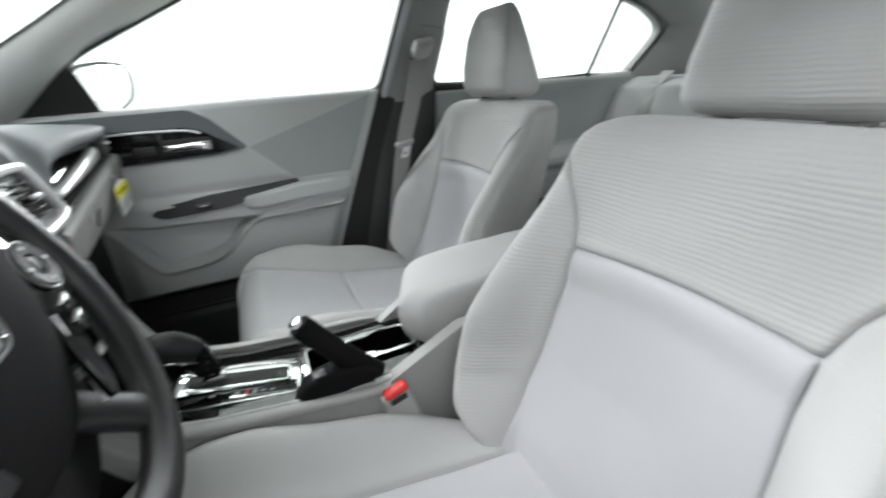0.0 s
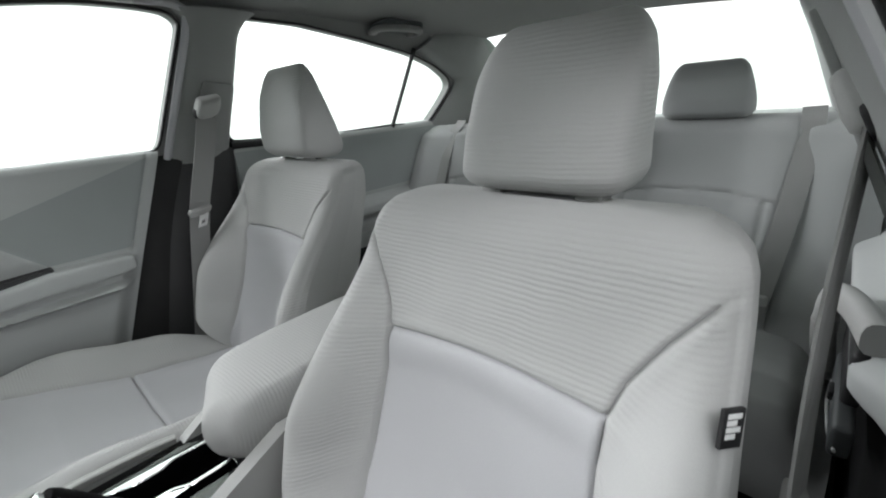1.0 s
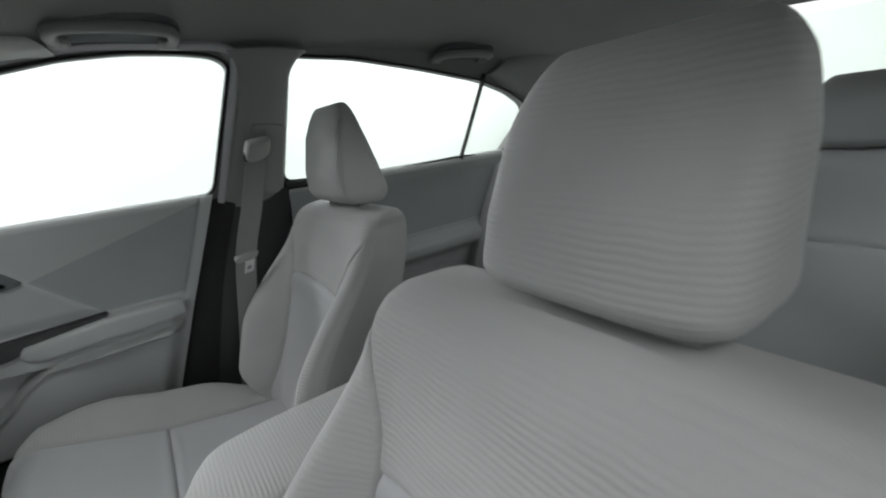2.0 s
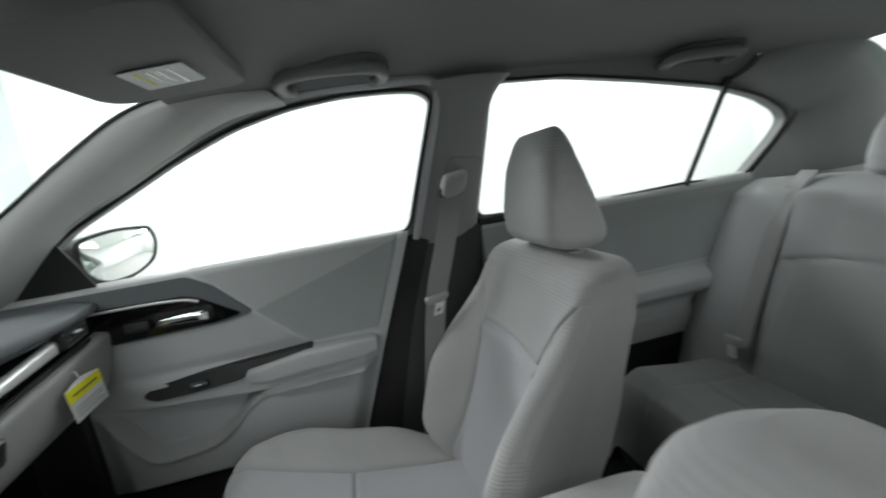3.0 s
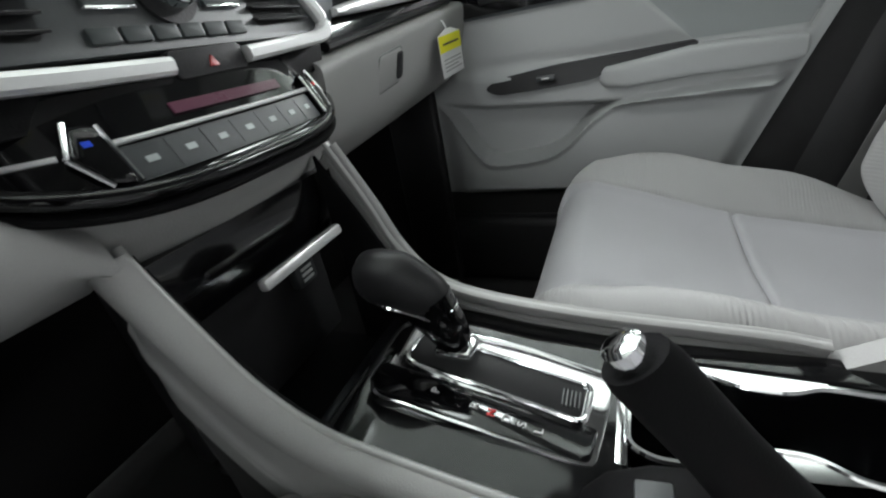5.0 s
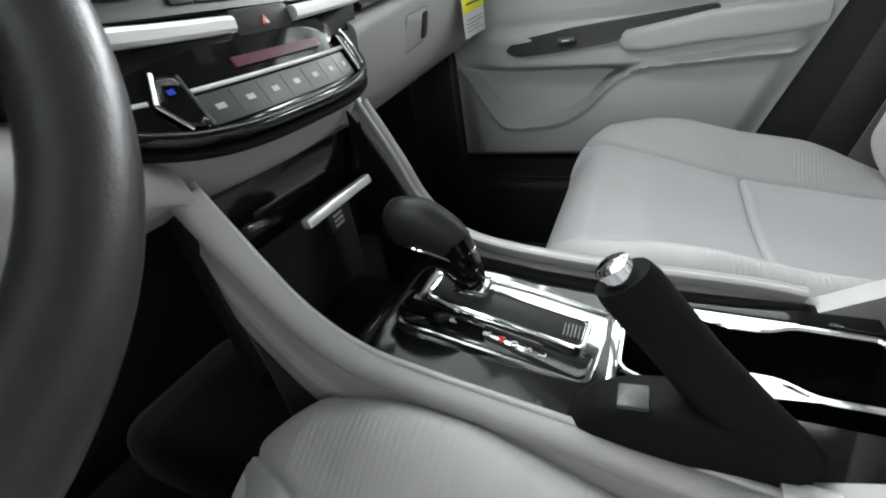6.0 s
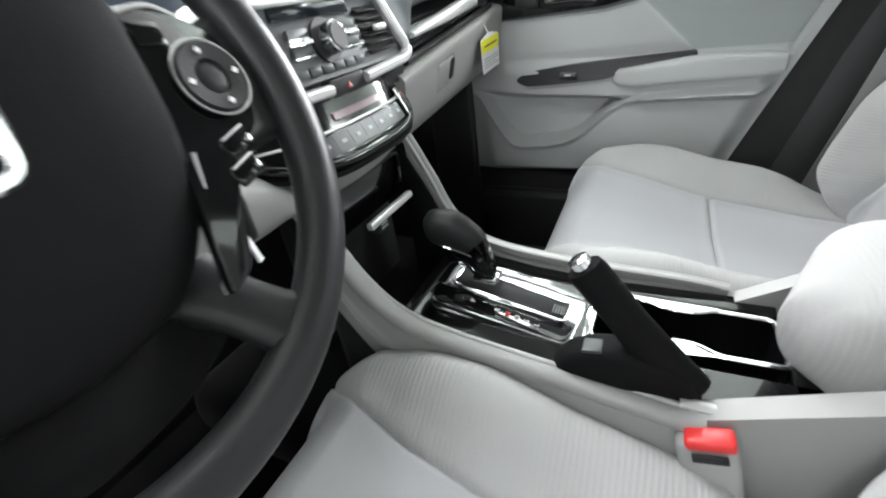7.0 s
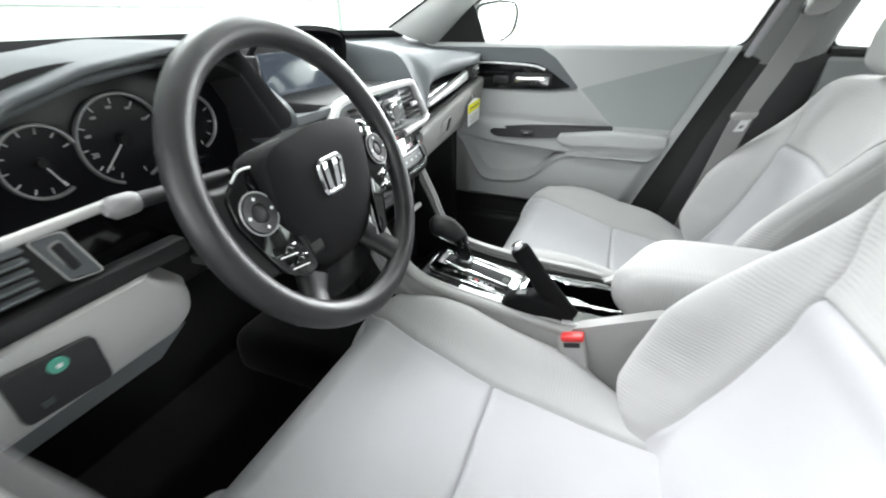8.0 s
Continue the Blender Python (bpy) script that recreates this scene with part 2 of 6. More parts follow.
def plate(outer, holes, place, back):
    """A flat panel with holes: outlines in two dimensions, laid out by place(u, v), as thick as the vector back."""
    bm = bmesh.new()
    edges, loops = [], []
    for loop in [outer, *holes]:
        vs = [bm.verts.new((p[0], p[1], 0)) for p in loop]
        loops.append(vs)
        edges += [bm.edges.new((vs[i - 1], vs[i])) for i in range(len(vs))]
    bmesh.ops.triangle_fill(bm, use_beauty=True, use_dissolve=False, edges=edges)
    twin = {v: bm.verts.new(v.co) for v in list(bm.verts)}
    for f in list(bm.faces):
        bm.faces.new([twin[v] for v in reversed(f.verts)])
    for vs in loops:
        for i in range(len(vs)):
            bm.faces.new((vs[i - 1], vs[i], twin[vs[i]], twin[vs[i - 1]]))
    back = Vector(back)
    far = set(twin.values())
    for v in bm.verts:
        v.co = Vector(place(v.co.x, v.co.y)) + (back if v in far else Vector())
    return bm


def sheet(fn, nu, nv, thick=None):
    """A surface from fn(u, v) over 0..1, given thickness along the vector thick."""
    bm = bmesh.new()
    rows = [[bm.verts.new(fn(i / nu, j / nv)) for j in range(nv + 1)] for i in range(nu + 1)]
    for i in range(nu):
        for j in range(nv):
            bm.faces.new((rows[i][j], rows[i + 1][j], rows[i + 1][j + 1], rows[i][j + 1]))
    if thick is not None:
        t = Vector(thick)
        back = [[bm.verts.new(v.co + t) for v in row] for row in rows]
        for i in range(nu):
            for j in range(nv):
                bm.faces.new((back[i][j], back[i][j + 1], back[i + 1][j + 1], back[i + 1][j]))
        rim = [(i, 0) for i in range(nu)] + [(nu, j) for j in range(nv)] + [(i, nv) for i in range(nu, 0, -1)] + [(0, j) for j in range(nv, 0, -1)]
        for k in range(len(rim)):
            (a, b), (c, d) = rim[k - 1], rim[k]
            bm.faces.new((rows[a][b], rows[c][d], back[c][d], back[a][b]))
    return bm


def split_off(bm, keep):
    """Moves the faces for which keep(centre) holds into a new bmesh."""
    other = bm.copy()
    a = [f for f in bm.faces if keep(f.calc_center_median())]
    b = [f for f in other.faces if not keep(f.calc_center_median())]
    bmesh.ops.delete(bm, geom=a, context="FACES")
    bmesh.ops.delete(other, geom=b, context="FACES")
    return other


def lettering(text, at, ux, uy, size, material, parent, name="lettering"):
    cu = bpy.data.curves.new(name, "FONT")
    cu.body, cu.size, cu.extrude, cu.align_x, cu.align_y = text, size, 0.0003, "CENTER", "CENTER"
    tmp = new(name, cu)
    me = bpy.data.meshes.new_from_object(tmp)
    bpy.data.objects.remove(tmp)
    ux, uy = Vector(ux).normalized(), Vector(uy).normalized()
    un = ux.cross(uy).normalized()
    uy = un.cross(ux)
    m = Matrix((ux, uy, un)).transposed().to_4x4()
    m.translation = at
    me.transform(m)
    me.materials.clear()
    me.materials.append(material)
    ob = new(name, me)
    ob.parent = parent
    return ob


# ---- the car's shell ----
def glass_x(z):
    """How far out the side glass stands at a height."""
    return 0.70 - 0.52 * (z - 1.05)


WIN_FRONT = [(1.00, 1.052), (0.82, 1.175), (0.68, 1.235), (0.577, 1.28), (0.452, 1.325), (0.34, 1.349), (0.235, 1.359), (0.13, 1.358), (0.075, 1.352), (0.05, 1.335), (0.126, 1.051), (0.5, 1.052)]
WIN_REAR = [(-0.052, 1.056), (-0.082, 1.335), (-0.10, 1.353), (-0.26, 1.347), (-0.486, 1.318), (-0.705, 1.284), (-0.85, 1.245), (-0.94, 1.205), (-0.972, 1.175), (-0.955, 1.13), (-0.892, 1.028), (-0.69, 1.045), (-0.395, 1.038)]


def shell_side(s):
    """The upper side of the body, with its window openings. s: +1 the right side, -1 the left."""
    def place(y, z):
        return (s * (glass_x(z) + 0.008), y, z)

    outer = [(1.16, 1.03), (0.84, 1.195), (0.59, 1.305), (0.45, 1.36), (0.30, 1.385), (0.1, 1.40), (-0.3, 1.39), (-0.7, 1.36), (-1.05, 1.29), (-1.45, 1.12), (-1.5, 0.98), (-0.5, 0.98), (0.09, 0.98), (0.4, 0.98)]
    front = WIN_FRONT
    bm = plate(outer, [[tuple(p) for p in rounded(w, 0.03, 5)] for w in (front, WIN_REAR)], place, (s * 0.035, 0, 0))
    ob = part("wall_right" if s > 0 else "wall_left", bm, M_LINER, None, smooth=30)
    for outline in (front, WIN_REAR):
        bm = bmesh.new()
        loop = [Vector((s * (glass_x(p.y) + 0.004), p.x, p.y)) for p in rounded(outline, 0.03, 5)]
        sweep(bm, loop, 0.0036, 0.0045, n=8, up=(1, 0, 0), closed=True)
        part("window_seal", bm, M_RUBBER, ob)
    return tagged(ob, "grey-trimmed upper side of the car body with window openings", "car body side", kind="structure")


def window_pane(name, outline, s):
    def place(y, z):
        return (s * (glass_x(z) + 0.026), y, z)

    ob = part(name, plate(outline, [], place, (s * 0.004, 0, 0)), M_GLASS, None, smooth=0)
    ob.visible_shadow = False
    return tagged(ob, "clear side window glass of the car", "window", kind="structure")


def grow(pts, k):
    c = sum((Vector(p) for p in pts), Vector((0, 0))) / len(pts)
    return [c + (Vector(p) - c) * k for p in pts]


wall_r, wall_l = shell_side(1), shell_side(-1)
# The driver's side sits a little lower than the passenger's.
LOW = -0.048
wall_l.location.z = LOW
window_pane("window_1", grow(WIN_FRONT, 1.02), 1)
window_pane("window_2", grow(WIN_REAR, 1.02), 1)
window_pane("window_3", grow(WIN_REAR, 1.02), -1)

# The black bar that divides the rear door's glass from its quarter glass.
for s, wall in ((1, wall_r), (-1, wall_l)):
    bm = bmesh.new()
    sweep(bm, [(s * (glass_x(1.30) - 0.002), -0.710, 1.30), (s * (glass_x(1.03) - 0.002), -0.686, 1.03)], 0.006, 0.009, n=8, up=(1, 0, 0))
    part("window_bar", bm, M_RUBBER, wall)
    # A pale painted door frame runs up beside the B-pillar.
    bm = bmesh.new()
    sweep(bm, spline([(s * q[0], q[1], q[2]) for q in [(glass_x(1.03) - 0.012, 0.112, 1.03), (glass_x(1.2) - 0.012, 0.070, 1.2), (glass_x(1.32) - 0.012, 0.040, 1.325), (glass_x(1.36) - 0.010, 0.055, 1.364), (glass_x(1.37) - 0.008, 0.16, 1.369), (glass_x(1.365) - 0.008, 0.27, 1.369), (glass_x(1.35) - 0.008, 0.36, 1.359), (glass_x(1.33) - 0.008, 0.46, 1.336), (glass_x(1.29) - 0.008, 0.59, 1.288), (glass_x(1.18) - 0.008, 0.83, 1.182)]], 60), 0.010, 0.007, n=8, up=(1, 0, 0))
    part("door_frame_edge", bm, M_PAINT, wall)


def headliner():
    """The cloth roof lining: low at its edges, arched across and along."""
    def fn(u, v):
        y = 0.52 - 1.53 * u
        t = 2 * v - 1
        half = lerp(y, [(-1.08, 0.50), (-0.9, 0.55), (-0.5, 0.57), (0.1, 0.555), (0.35, 0.556), (0.45, 0.553), (0.52, 0.53)])
        edge = lerp(y, [(-1.08, 1.325), (-0.9, 1.338), (-0.7, 1.348), (-0.3, 1.362), (0.1, 1.368), (0.3, 1.366), (0.45, 1.355), (0.52, 1.352)])
        crown = lerp(y, [(-1.08, -0.010), (-0.95, 0.012), (-0.75, 0.045), (-0.4, 0.07), (0, 0.075), (0.4, 0.045), (0.52, 0.022)])
        return (t * half, y, edge + crown * (1 - abs(t) ** 2.6) + LOW * max(0, -t) ** 1.5)

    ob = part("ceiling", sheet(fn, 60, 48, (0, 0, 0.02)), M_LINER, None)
    return tagged(ob, "grey cloth headliner, arched across the cabin", "headliner", kind="structure")


headliner()


def a_pillar(s):
    """The trim between the windscreen's edge and the front door's window."""
    wind = spline([(0.597, 1.103, 1.094), (0.546, 0.866, 1.214), (0.497, 0.713, 1.293), (0.462, 0.585, 1.352), (0.462, 0.48, 1.376), (0.500, 0.38, 1.384)], 40)
    side = spline([(0.705, 0.99, 1.045), (glass_x(1.178), 0.815, 1.178), (glass_x(1.237), 0.68, 1.237), (glass_x(1.282), 0.577, 1.282), (glass_x(1.334), 0.452, 1.334), (glass_x(1.352), 0.34, 1.352)], 40)

    def fn(u, v):
        k = min(int(u * 40 + 0.5), 40)
        w, d = wind[k], side[k]
        p = w.lerp(d, v)
        lift = 0.028 * math.sin(math.pi * v) ** 0.8
        p = p + Vector((-0.80, -0.35, -0.25)) * lift
        return (s * p.x, p.y, p.z)

    ob = part("trim_pillar_right" if s > 0 else "trim_pillar_left", sheet(fn, 40, 12, (s * 0.014, 0.012, 0.006)), M_PILLAR, None)
    tagged(ob, "moulded windscreen pillar trim, grey paled for the light on it", "pillar trim", kind="structure")
    # The black seal along the screen.
    bm = bmesh.new()
    sweep(bm, [Vector((s * (p.x - 0.001), p.y + 0.004, p.z + 0.002)) for p in wind], 0.0035, n=6, up=(1, 0, 0))
    part("screen_seal", bm, M_RUBBER, ob)
    # Black sail panel at the foot of the side window.
    def place(y, z):
        return (s * (glass_x(z) - 0.004), y, z)
    sail = [(1.06, 1.035), (0.985, 1.075), (0.885, 1.135), (0.846, 1.160), (0.832, 1.10), (0.822, 1.035)]
    part("sail_panel", plate(sail, [], place, (s * 0.005, 0, 0)), M_RUBBER, ob)


a_pillar(1)
a_pillar(-1)


def b_pillar(s):
    """Upper trim cover in grey, lower post in black."""
    def fn(u, v):
        z = 1.36 - 0.42 * u
        y0 = lerp(z, [(0.9, 0.145), (1.05, 0.108), (1.34, 0.034), (1.37, 0.034)])
        y1 = lerp(z, [(0.9, -0.06), (1.05, -0.052), (1.34, -0.083), (1.37, -0.10)])
        flare = 0.03 * max(0, (z - 1.30) / 0.06) ** 2
        y = (y0 + flare) * (1 - v) + (y1 - flare) * v
        bow = 0.030 * math.sin(math.pi * min(max(v, 0), 1)) ** 0.5
        return (s * (glass_x(z) - 0.006 - bow), y, z)

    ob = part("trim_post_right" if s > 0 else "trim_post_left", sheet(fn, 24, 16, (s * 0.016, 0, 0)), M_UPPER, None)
    tagged(ob, "grey upper door pillar trim with a belt slot", "pillar trim", kind="structure")
    if s < 0:
        ob.location.z = LOW

    def fn2(u, v):
        z = 1.04 - 0.66 * u
        y0 = lerp(z, [(0.38, 0.405), (0.57, 0.358), (0.80, 0.270), (1.03, 0.155), (1.05, 0.118)])
        y1 = lerp(z, [(0.38, -0.02), (0.6, -0.04), (1.05, -0.07)])
        y = y0 * (1 - v) + y1 * v
        bow = 0.024 * math.sin(math.pi * v) ** 0.5
        return (s * (lerp(z, [(0.38, 0.745), (0.9, 0.735), (1.05, glass_x(1.05))]) - 0.004 - bow + 0.030 * (1 - v) ** 3), y, z)

    def fn3(u, v):
        p = fn2(u, 0.04 + 0.30 * v)
        return (p[0] - s * 0.006 * math.sin(math.pi * (0.15 + 0.7 * v)), p[1], p[2])

    part("door_seal", sheet(fn3, 30, 4, (s * 0.008, 0, 0)), M_RUBBER, ob, "black rubber door seal")
    part("lower_post", sheet(fn2, 30, 14, (s * 0.016, 0, 0)), M_POST, ob, "dark grey lower door pillar")
    # The raised slider plate that the belt loop sits on.
    un = Vector((-s, 0, -0.5)).normalized()
    uz = Vector((-s * 0.46, -0.16, 1)).normalized()
    uy = uz.cross(un) if s > 0 else un.cross(uz)
    outline = rounded([(-0.04, -0.10), (0.04, -0.10), (0.04, 0.085), (-0.04, 0.085)], 0.012)
    at = (s * (glass_x(1.13) - 0.037), -0.005, 1.13)
    bm = prismm([(p[0] * (1 if s > 0 else -1), p[1]) for p in outline], at, uy * (1 if s > 0 else -1), uz, 0.006, 0.002)
    part("slider_plate", bm, M_UPPER, ob)


b_pillar(1)
b_pillar(-1)


def c_pillar(s):
    def fn(u, v):
        a = spline([(glass_x(1.285), -0.72, 1.292), (glass_x(1.21), -0.945, 1.212), (glass_x(1.17), -0.985, 1.17), (0.70, -0.90, 1.02)], 20)
        b = spline([(0.545, -0.80, 1.350), (0.475, -0.975, 1.345), (0.505, -1.18, 1.245), (0.575, -1.42, 1.03)], 20)
        k = min(int(u * 20 + 0.5), 20)
        p = a[k].lerp(b[k], v) + Vector((-0.02, 0.012, -0.01)) * math.sin(math.pi * v)
        return (s * p.x, p.y, p.z)

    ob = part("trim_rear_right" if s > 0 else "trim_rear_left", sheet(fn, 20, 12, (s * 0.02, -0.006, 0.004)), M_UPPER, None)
    tagged(ob, "pale grey rear pillar trim beside the quarter glass", "pillar trim", kind="structure")
    if s < 0:
        ob.location.z = LOW


c_pillar(1)
c_pillar(-1)

# Parcel shelf, rear screen, rear bulkhead.
tagged(part("shelf_rear", boxm((0, -1.22, 0.985), (1.18, 0.50, 0.03), 0.01), M_DOORSOFT), "grey carpeted parcel shelf behind the rear seat", "parcel shelf", kind="structure")


def pane_between(name, a, b, c, d, bow, label):
    def fn(u, v):
        p = Vector(a).lerp(Vector(b), u).lerp(Vector(d).lerp(Vector(c), u), v)
        return p + Vector(bow) * (4 * u * (1 - u))

    ob = part(name, sheet(fn, 20, 6, (0, 0, 0.004)), M_GLASS, None)
    ob.visible_shadow = False
    return tagged(ob, label, "window", kind="structure")


pane_between("window_4", (-0.60, -1.46, 1.01), (0.60, -1.46, 1.01), (0.485, -0.995, 1.325), (-0.485, -0.995, 1.285), (0, -0.05, 0.0), "clear rear screen glass")
pane_between("window_5", (-0.66, 1.14, 1.07), (0.66, 1.14, 1.07), (0.47, 0.50, 1.385), (-0.47, 0.50, 1.385), (0, 0.16, 0.005), "clear raked windscreen glass")

# Cabin floor, tunnel, sills and footwell front.
tagged(part("floor", boxm((0, -0.1, 0.26), (1.52, 2.9, 0.06), 0.01), M_CARPET), "black carpeted cabin floor", "car floor", kind="structure")
tagged(part("floor_tunnel", boxm((0, 0.0, 0.34), (0.26, 2.5, 0.14), 0.05, seg=4), M_CARPET), "black carpeted transmission tunnel", "car floor", kind="structure")
tagged(part("wall_front", boxm((0, 1.33, 0.64), (1.5, 0.05, 0.74), 0.01), M_CARPET), "black footwell bulkhead", "bulkhead", kind="structure")
tagged(part("wall_back", boxm((0, -1.49, 0.62), (1.4, 0.04, 0.74), 0.01), M_CARPET), "black boot bulkhead", "bulkhead", kind="structure")
for s in (-1, 1):
    ob = part("sill_right" if s > 0 else "sill_left", boxm((s * 0.765, 0.25, 0.38), (0.10, 2.3, 0.19), 0.025, seg=3), M_BLACK)
    tagged(ob, "black plastic door sill", "door sill", kind="structure")
    part("sill_step", boxm((s * 0.742, 0.62, 0.476), (0.03, 1.1, 0.012), 0.004), M_BLACK, ob)
    ob = part("wall_kick_right" if s > 0 else "wall_kick_left", boxm((s * 0.72, 1.18, 0.66), (0.05, 0.30, 0.76), 0.01), M_BLACK)
    tagged(ob, "black footwell kick panel", "kick panel", kind="structure")
    # Added black block standing in for the dash's shade on the door's front end.
    part("kick_trim", boxm((s * 0.706, 0.985, 0.55), (0.030, 0.13, 0.50), 0.012, None, 3), M_BLACK, ob)
def cowl_band(u, v):
    """Black band along the foot of the windscreen, just inside the glass."""
    p = Vector((-0.655, 1.135, 1.058)).lerp(Vector((0.655, 1.135, 1.058)), u) + Vector((0, 0.155, 0.005)) * (4 * u * (1 - u))
    return p + Vector((0, -0.064, 0.0315)) * v


tagged(part("trim_cowl", sheet(cowl_band, 40, 4, (0, 0.004, -0.012)), M_BLACK), "black plastic band at the foot of the windscreen", "cowl", kind="structure")
for s in (-1, 1):
    ob = part("wall_quarter_right" if s > 0 else "wall_quarter_left", boxm((s * 0.735, -1.18, 0.64), (0.06, 0.62, 0.76), 0.01), M_DOORSOFT)
    tagged(ob, "grey inner quarter panel beside the rear seat", "quarter panel", kind="structure")


# ---- seats ----
SEAM_BACK = [(0.49, 0.128), (0.56, 0.145), (0.65, 0.150), (0.80, 0.139), (0.848, 0.140), (0.88, 0.151), (0.92, 0.176), (0.955, 0.205), (0.985, 0.232), (1.1, 0.30)]
SEAM_CUSH = [(0.05, 0.135), (0.357, 0.142), (0.50, 0.158), (0.60, 0.190), (0.64, 0.205)]
WIDTH_BACK = [(0.49, 0.150), (0.54, 0.164), (0.58, 0.188), (0.62, 0.220), (0.66, 0.240), (0.70, 0.248), (0.74, 0.249), (0.80, 0.241), (0.88, 0.232), (0.94, 0.226), (0.970, 0.222), (0.986, 0.216), (0.997, 0.204), (1.005, 0.182)]
WIDTH_CUSH = [(0.05, 0.195), (0.15, 0.225), (0.22, 0.244), (0.32, 0.256), (0.45, 0.271), (0.53, 0.272), (0.57, 0.262), (0.60, 0.243), (0.625, 0.213), (0.64, 0.175)]
NEAR = (-0.0055, -0.0032, -0.0016, 0.0, 0.0016, 0.0032, 0.0055)


def dense(a, b, at, n):
    """Steps from a to b, drawn together round a seam."""
    left, right = np.linspace(a, at - 0.009, n), np.linspace(at + 0.009, b, n)
    return [*left, *(at + d for d in NEAR), *right]


def columns(seam, hw):
    """Places across a seat, with a column on each of its two seams."""
    seam = min(seam, hw - 0.022)
    rim = hw - 0.0075
    half = [*np.linspace(0, seam - 0.009, 16), *(seam + d for d in NEAR), *np.linspace(seam + 0.0075, rim - 0.0058, 18), *(rim + d * 0.8 for d in NEAR), hw - 0.001, hw]
    return [-x for x in half[:0:-1]] + half


def crease(d):
    """A stitched crease: a narrow slot between two soft welts."""
    return -0.0062 * math.exp(-((d / 0.0026) ** 2)) + 0.0016 * math.exp(-(((abs(d) - 0.011) / 0.008) ** 2))


def round_off(e):
    return 1 - math.sqrt(max(1 - min(max(e, 0.0), 0.9999) ** 2, 0))


def seat_back_surface():
    rings = []
    for z0 in dense(0.49, 1.005, 0.848, 74):
        hw, seam_x = lerp(z0, WIDTH_BACK), lerp(z0, SEAM_BACK)
        run = seam_x
        seam_x = min(seam_x, hw - 0.022)
        yf = lerp(z0, [(0.49, 0.132), (0.58, 0.105), (0.70, 0.060), (0.848, 0.016), (0.95, -0.022), (1.005, -0.045)])
        tk = lerp(z0, [(0.49, 0.075), (0.68, 0.088), (0.80, 0.110), (0.93, 0.114), (1.005, 0.100)])
        roll = round_off((z0 - 0.968) / 0.037)
        bol = 0.098 * step(z0, 0.49, 0.63) * (1 - step(z0, 0.72, 0.965))
        ring = []
        for x in columns(seam_x, hw):
            ax, u = abs(x), abs(x) / hw
            lift = 0.005 * max(0, 1 - (ax / 0.14) ** 2) * max(0, 1 - abs(z0 - 0.848) / 0.13)
            z = z0 + lift
            y = yf - 0.33 * lift - roll * tk * 0.40
            y += bol * step(ax, min(seam_x, 0.16) - 0.012, hw * 0.88)
            y -= 0.010 * (1 - step(ax, 0, min(seam_x, 0.16))) * (1 - step(z0, 0.80, 0.9))
            y -= round_off((u - 0.86) / 0.14) * (0.030 + 0.30 * bol) * (1 - 0.75 * roll)
            y += crease(ax - run) * (1 - step(run - hw + 0.022, 0, 0.010)) + 0.45 * crease(ax - hw + 0.0075) * (1 - step(z0, 0.955, 0.985))
            if ax < seam_x:
                y += crease(z0 - 0.848) + 0.004 * math.exp(-(((z0 - 0.826) / 0.016) ** 2))
            ring.append((x, y, z + 0.006 * roll * (1 - u * u)))
        edge, rear = ring[-1][1], yf - tk + roll * tk * 0.12
        flank = [(hw * (1 + 0.006 * math.sin(math.pi * k) - 0.06 * k * k), edge + (rear + 0.022 * (1 - 0.8 * roll) - edge) * k) for k in (0.12, 0.3, 0.5, 0.7, 0.85, 0.95, 1.0)]
        tail = [(u * hw * 0.95, rear + 0.022 * (1 - 0.8 * roll) * round_off((abs(u) - 0.80) / 0.20)) for u in np.linspace(0.97, -0.97, 22)]
        ring += [(x, y, z0) for x, y in flank + tail] + [(-x, y, z0) for x, y in reversed(flank)]
        rings.append(ring)
    bm = bmesh.new()
    loft(bm, rings)
    return bm


def cushion_surface():
    rings = []
    for y in dense(0.05, 0.64, 0.357, 70):
        hw, seam_x = lerp(y, WIDTH_CUSH), lerp(y, SEAM_CUSH)
        seam_x = min(seam_x, hw - 0.022)
        roll = round_off((y - 0.565) / 0.075)
        zc = lerp(y, [(0.05, 0.528), (0.20, 0.541), (0.357, 0.566), (0.50, 0.606), (0.57, 0.616), (0.64, 0.608)])
        low = lerp(y, [(0.05, 0.43), (0.64, 0.455)])
        ring = []
        for x in columns(seam_x, hw):
            ax, u = abs(x), abs(x) / hw
            z = zc + 0.060 * step(ax, seam_x - 0.02, hw * 0.86) * (1 - 0.55 * step(y, 0.42, 0.60)) * (0.25 + 0.75 * step(y, 0.10, 0.28))
            z -= 0.008 * (1 - step(ax, 0, seam_x)) * (1 - step(y, 0.45, 0.6))
            z -= round_off((u - 0.84) / 0.16) * 0.055
            z += crease(ax - seam_x)
            if ax < seam_x:
                z += crease(y - 0.357)
            ring.append((x, y, z + (low + 0.02 - z) * roll * 0.62))
        zt = zc - 0.015
        for fx, zz in [(1.0, 0.35), (0.995, 0.75), (0.95, 1.0)]:
            ring.append((hw * fx, y - 0.012 * roll, zt + (low - zt) * zz))
        for fx, zz in [(0.95, 1.0), (0.995, 0.75), (1.0, 0.35)]:
            ring.append((-hw * fx, y - 0.012 * roll, zt + (low - zt) * zz))
        rings.append(ring)
    bm = bmesh.new()
    loft(bm, rings)
    return bm


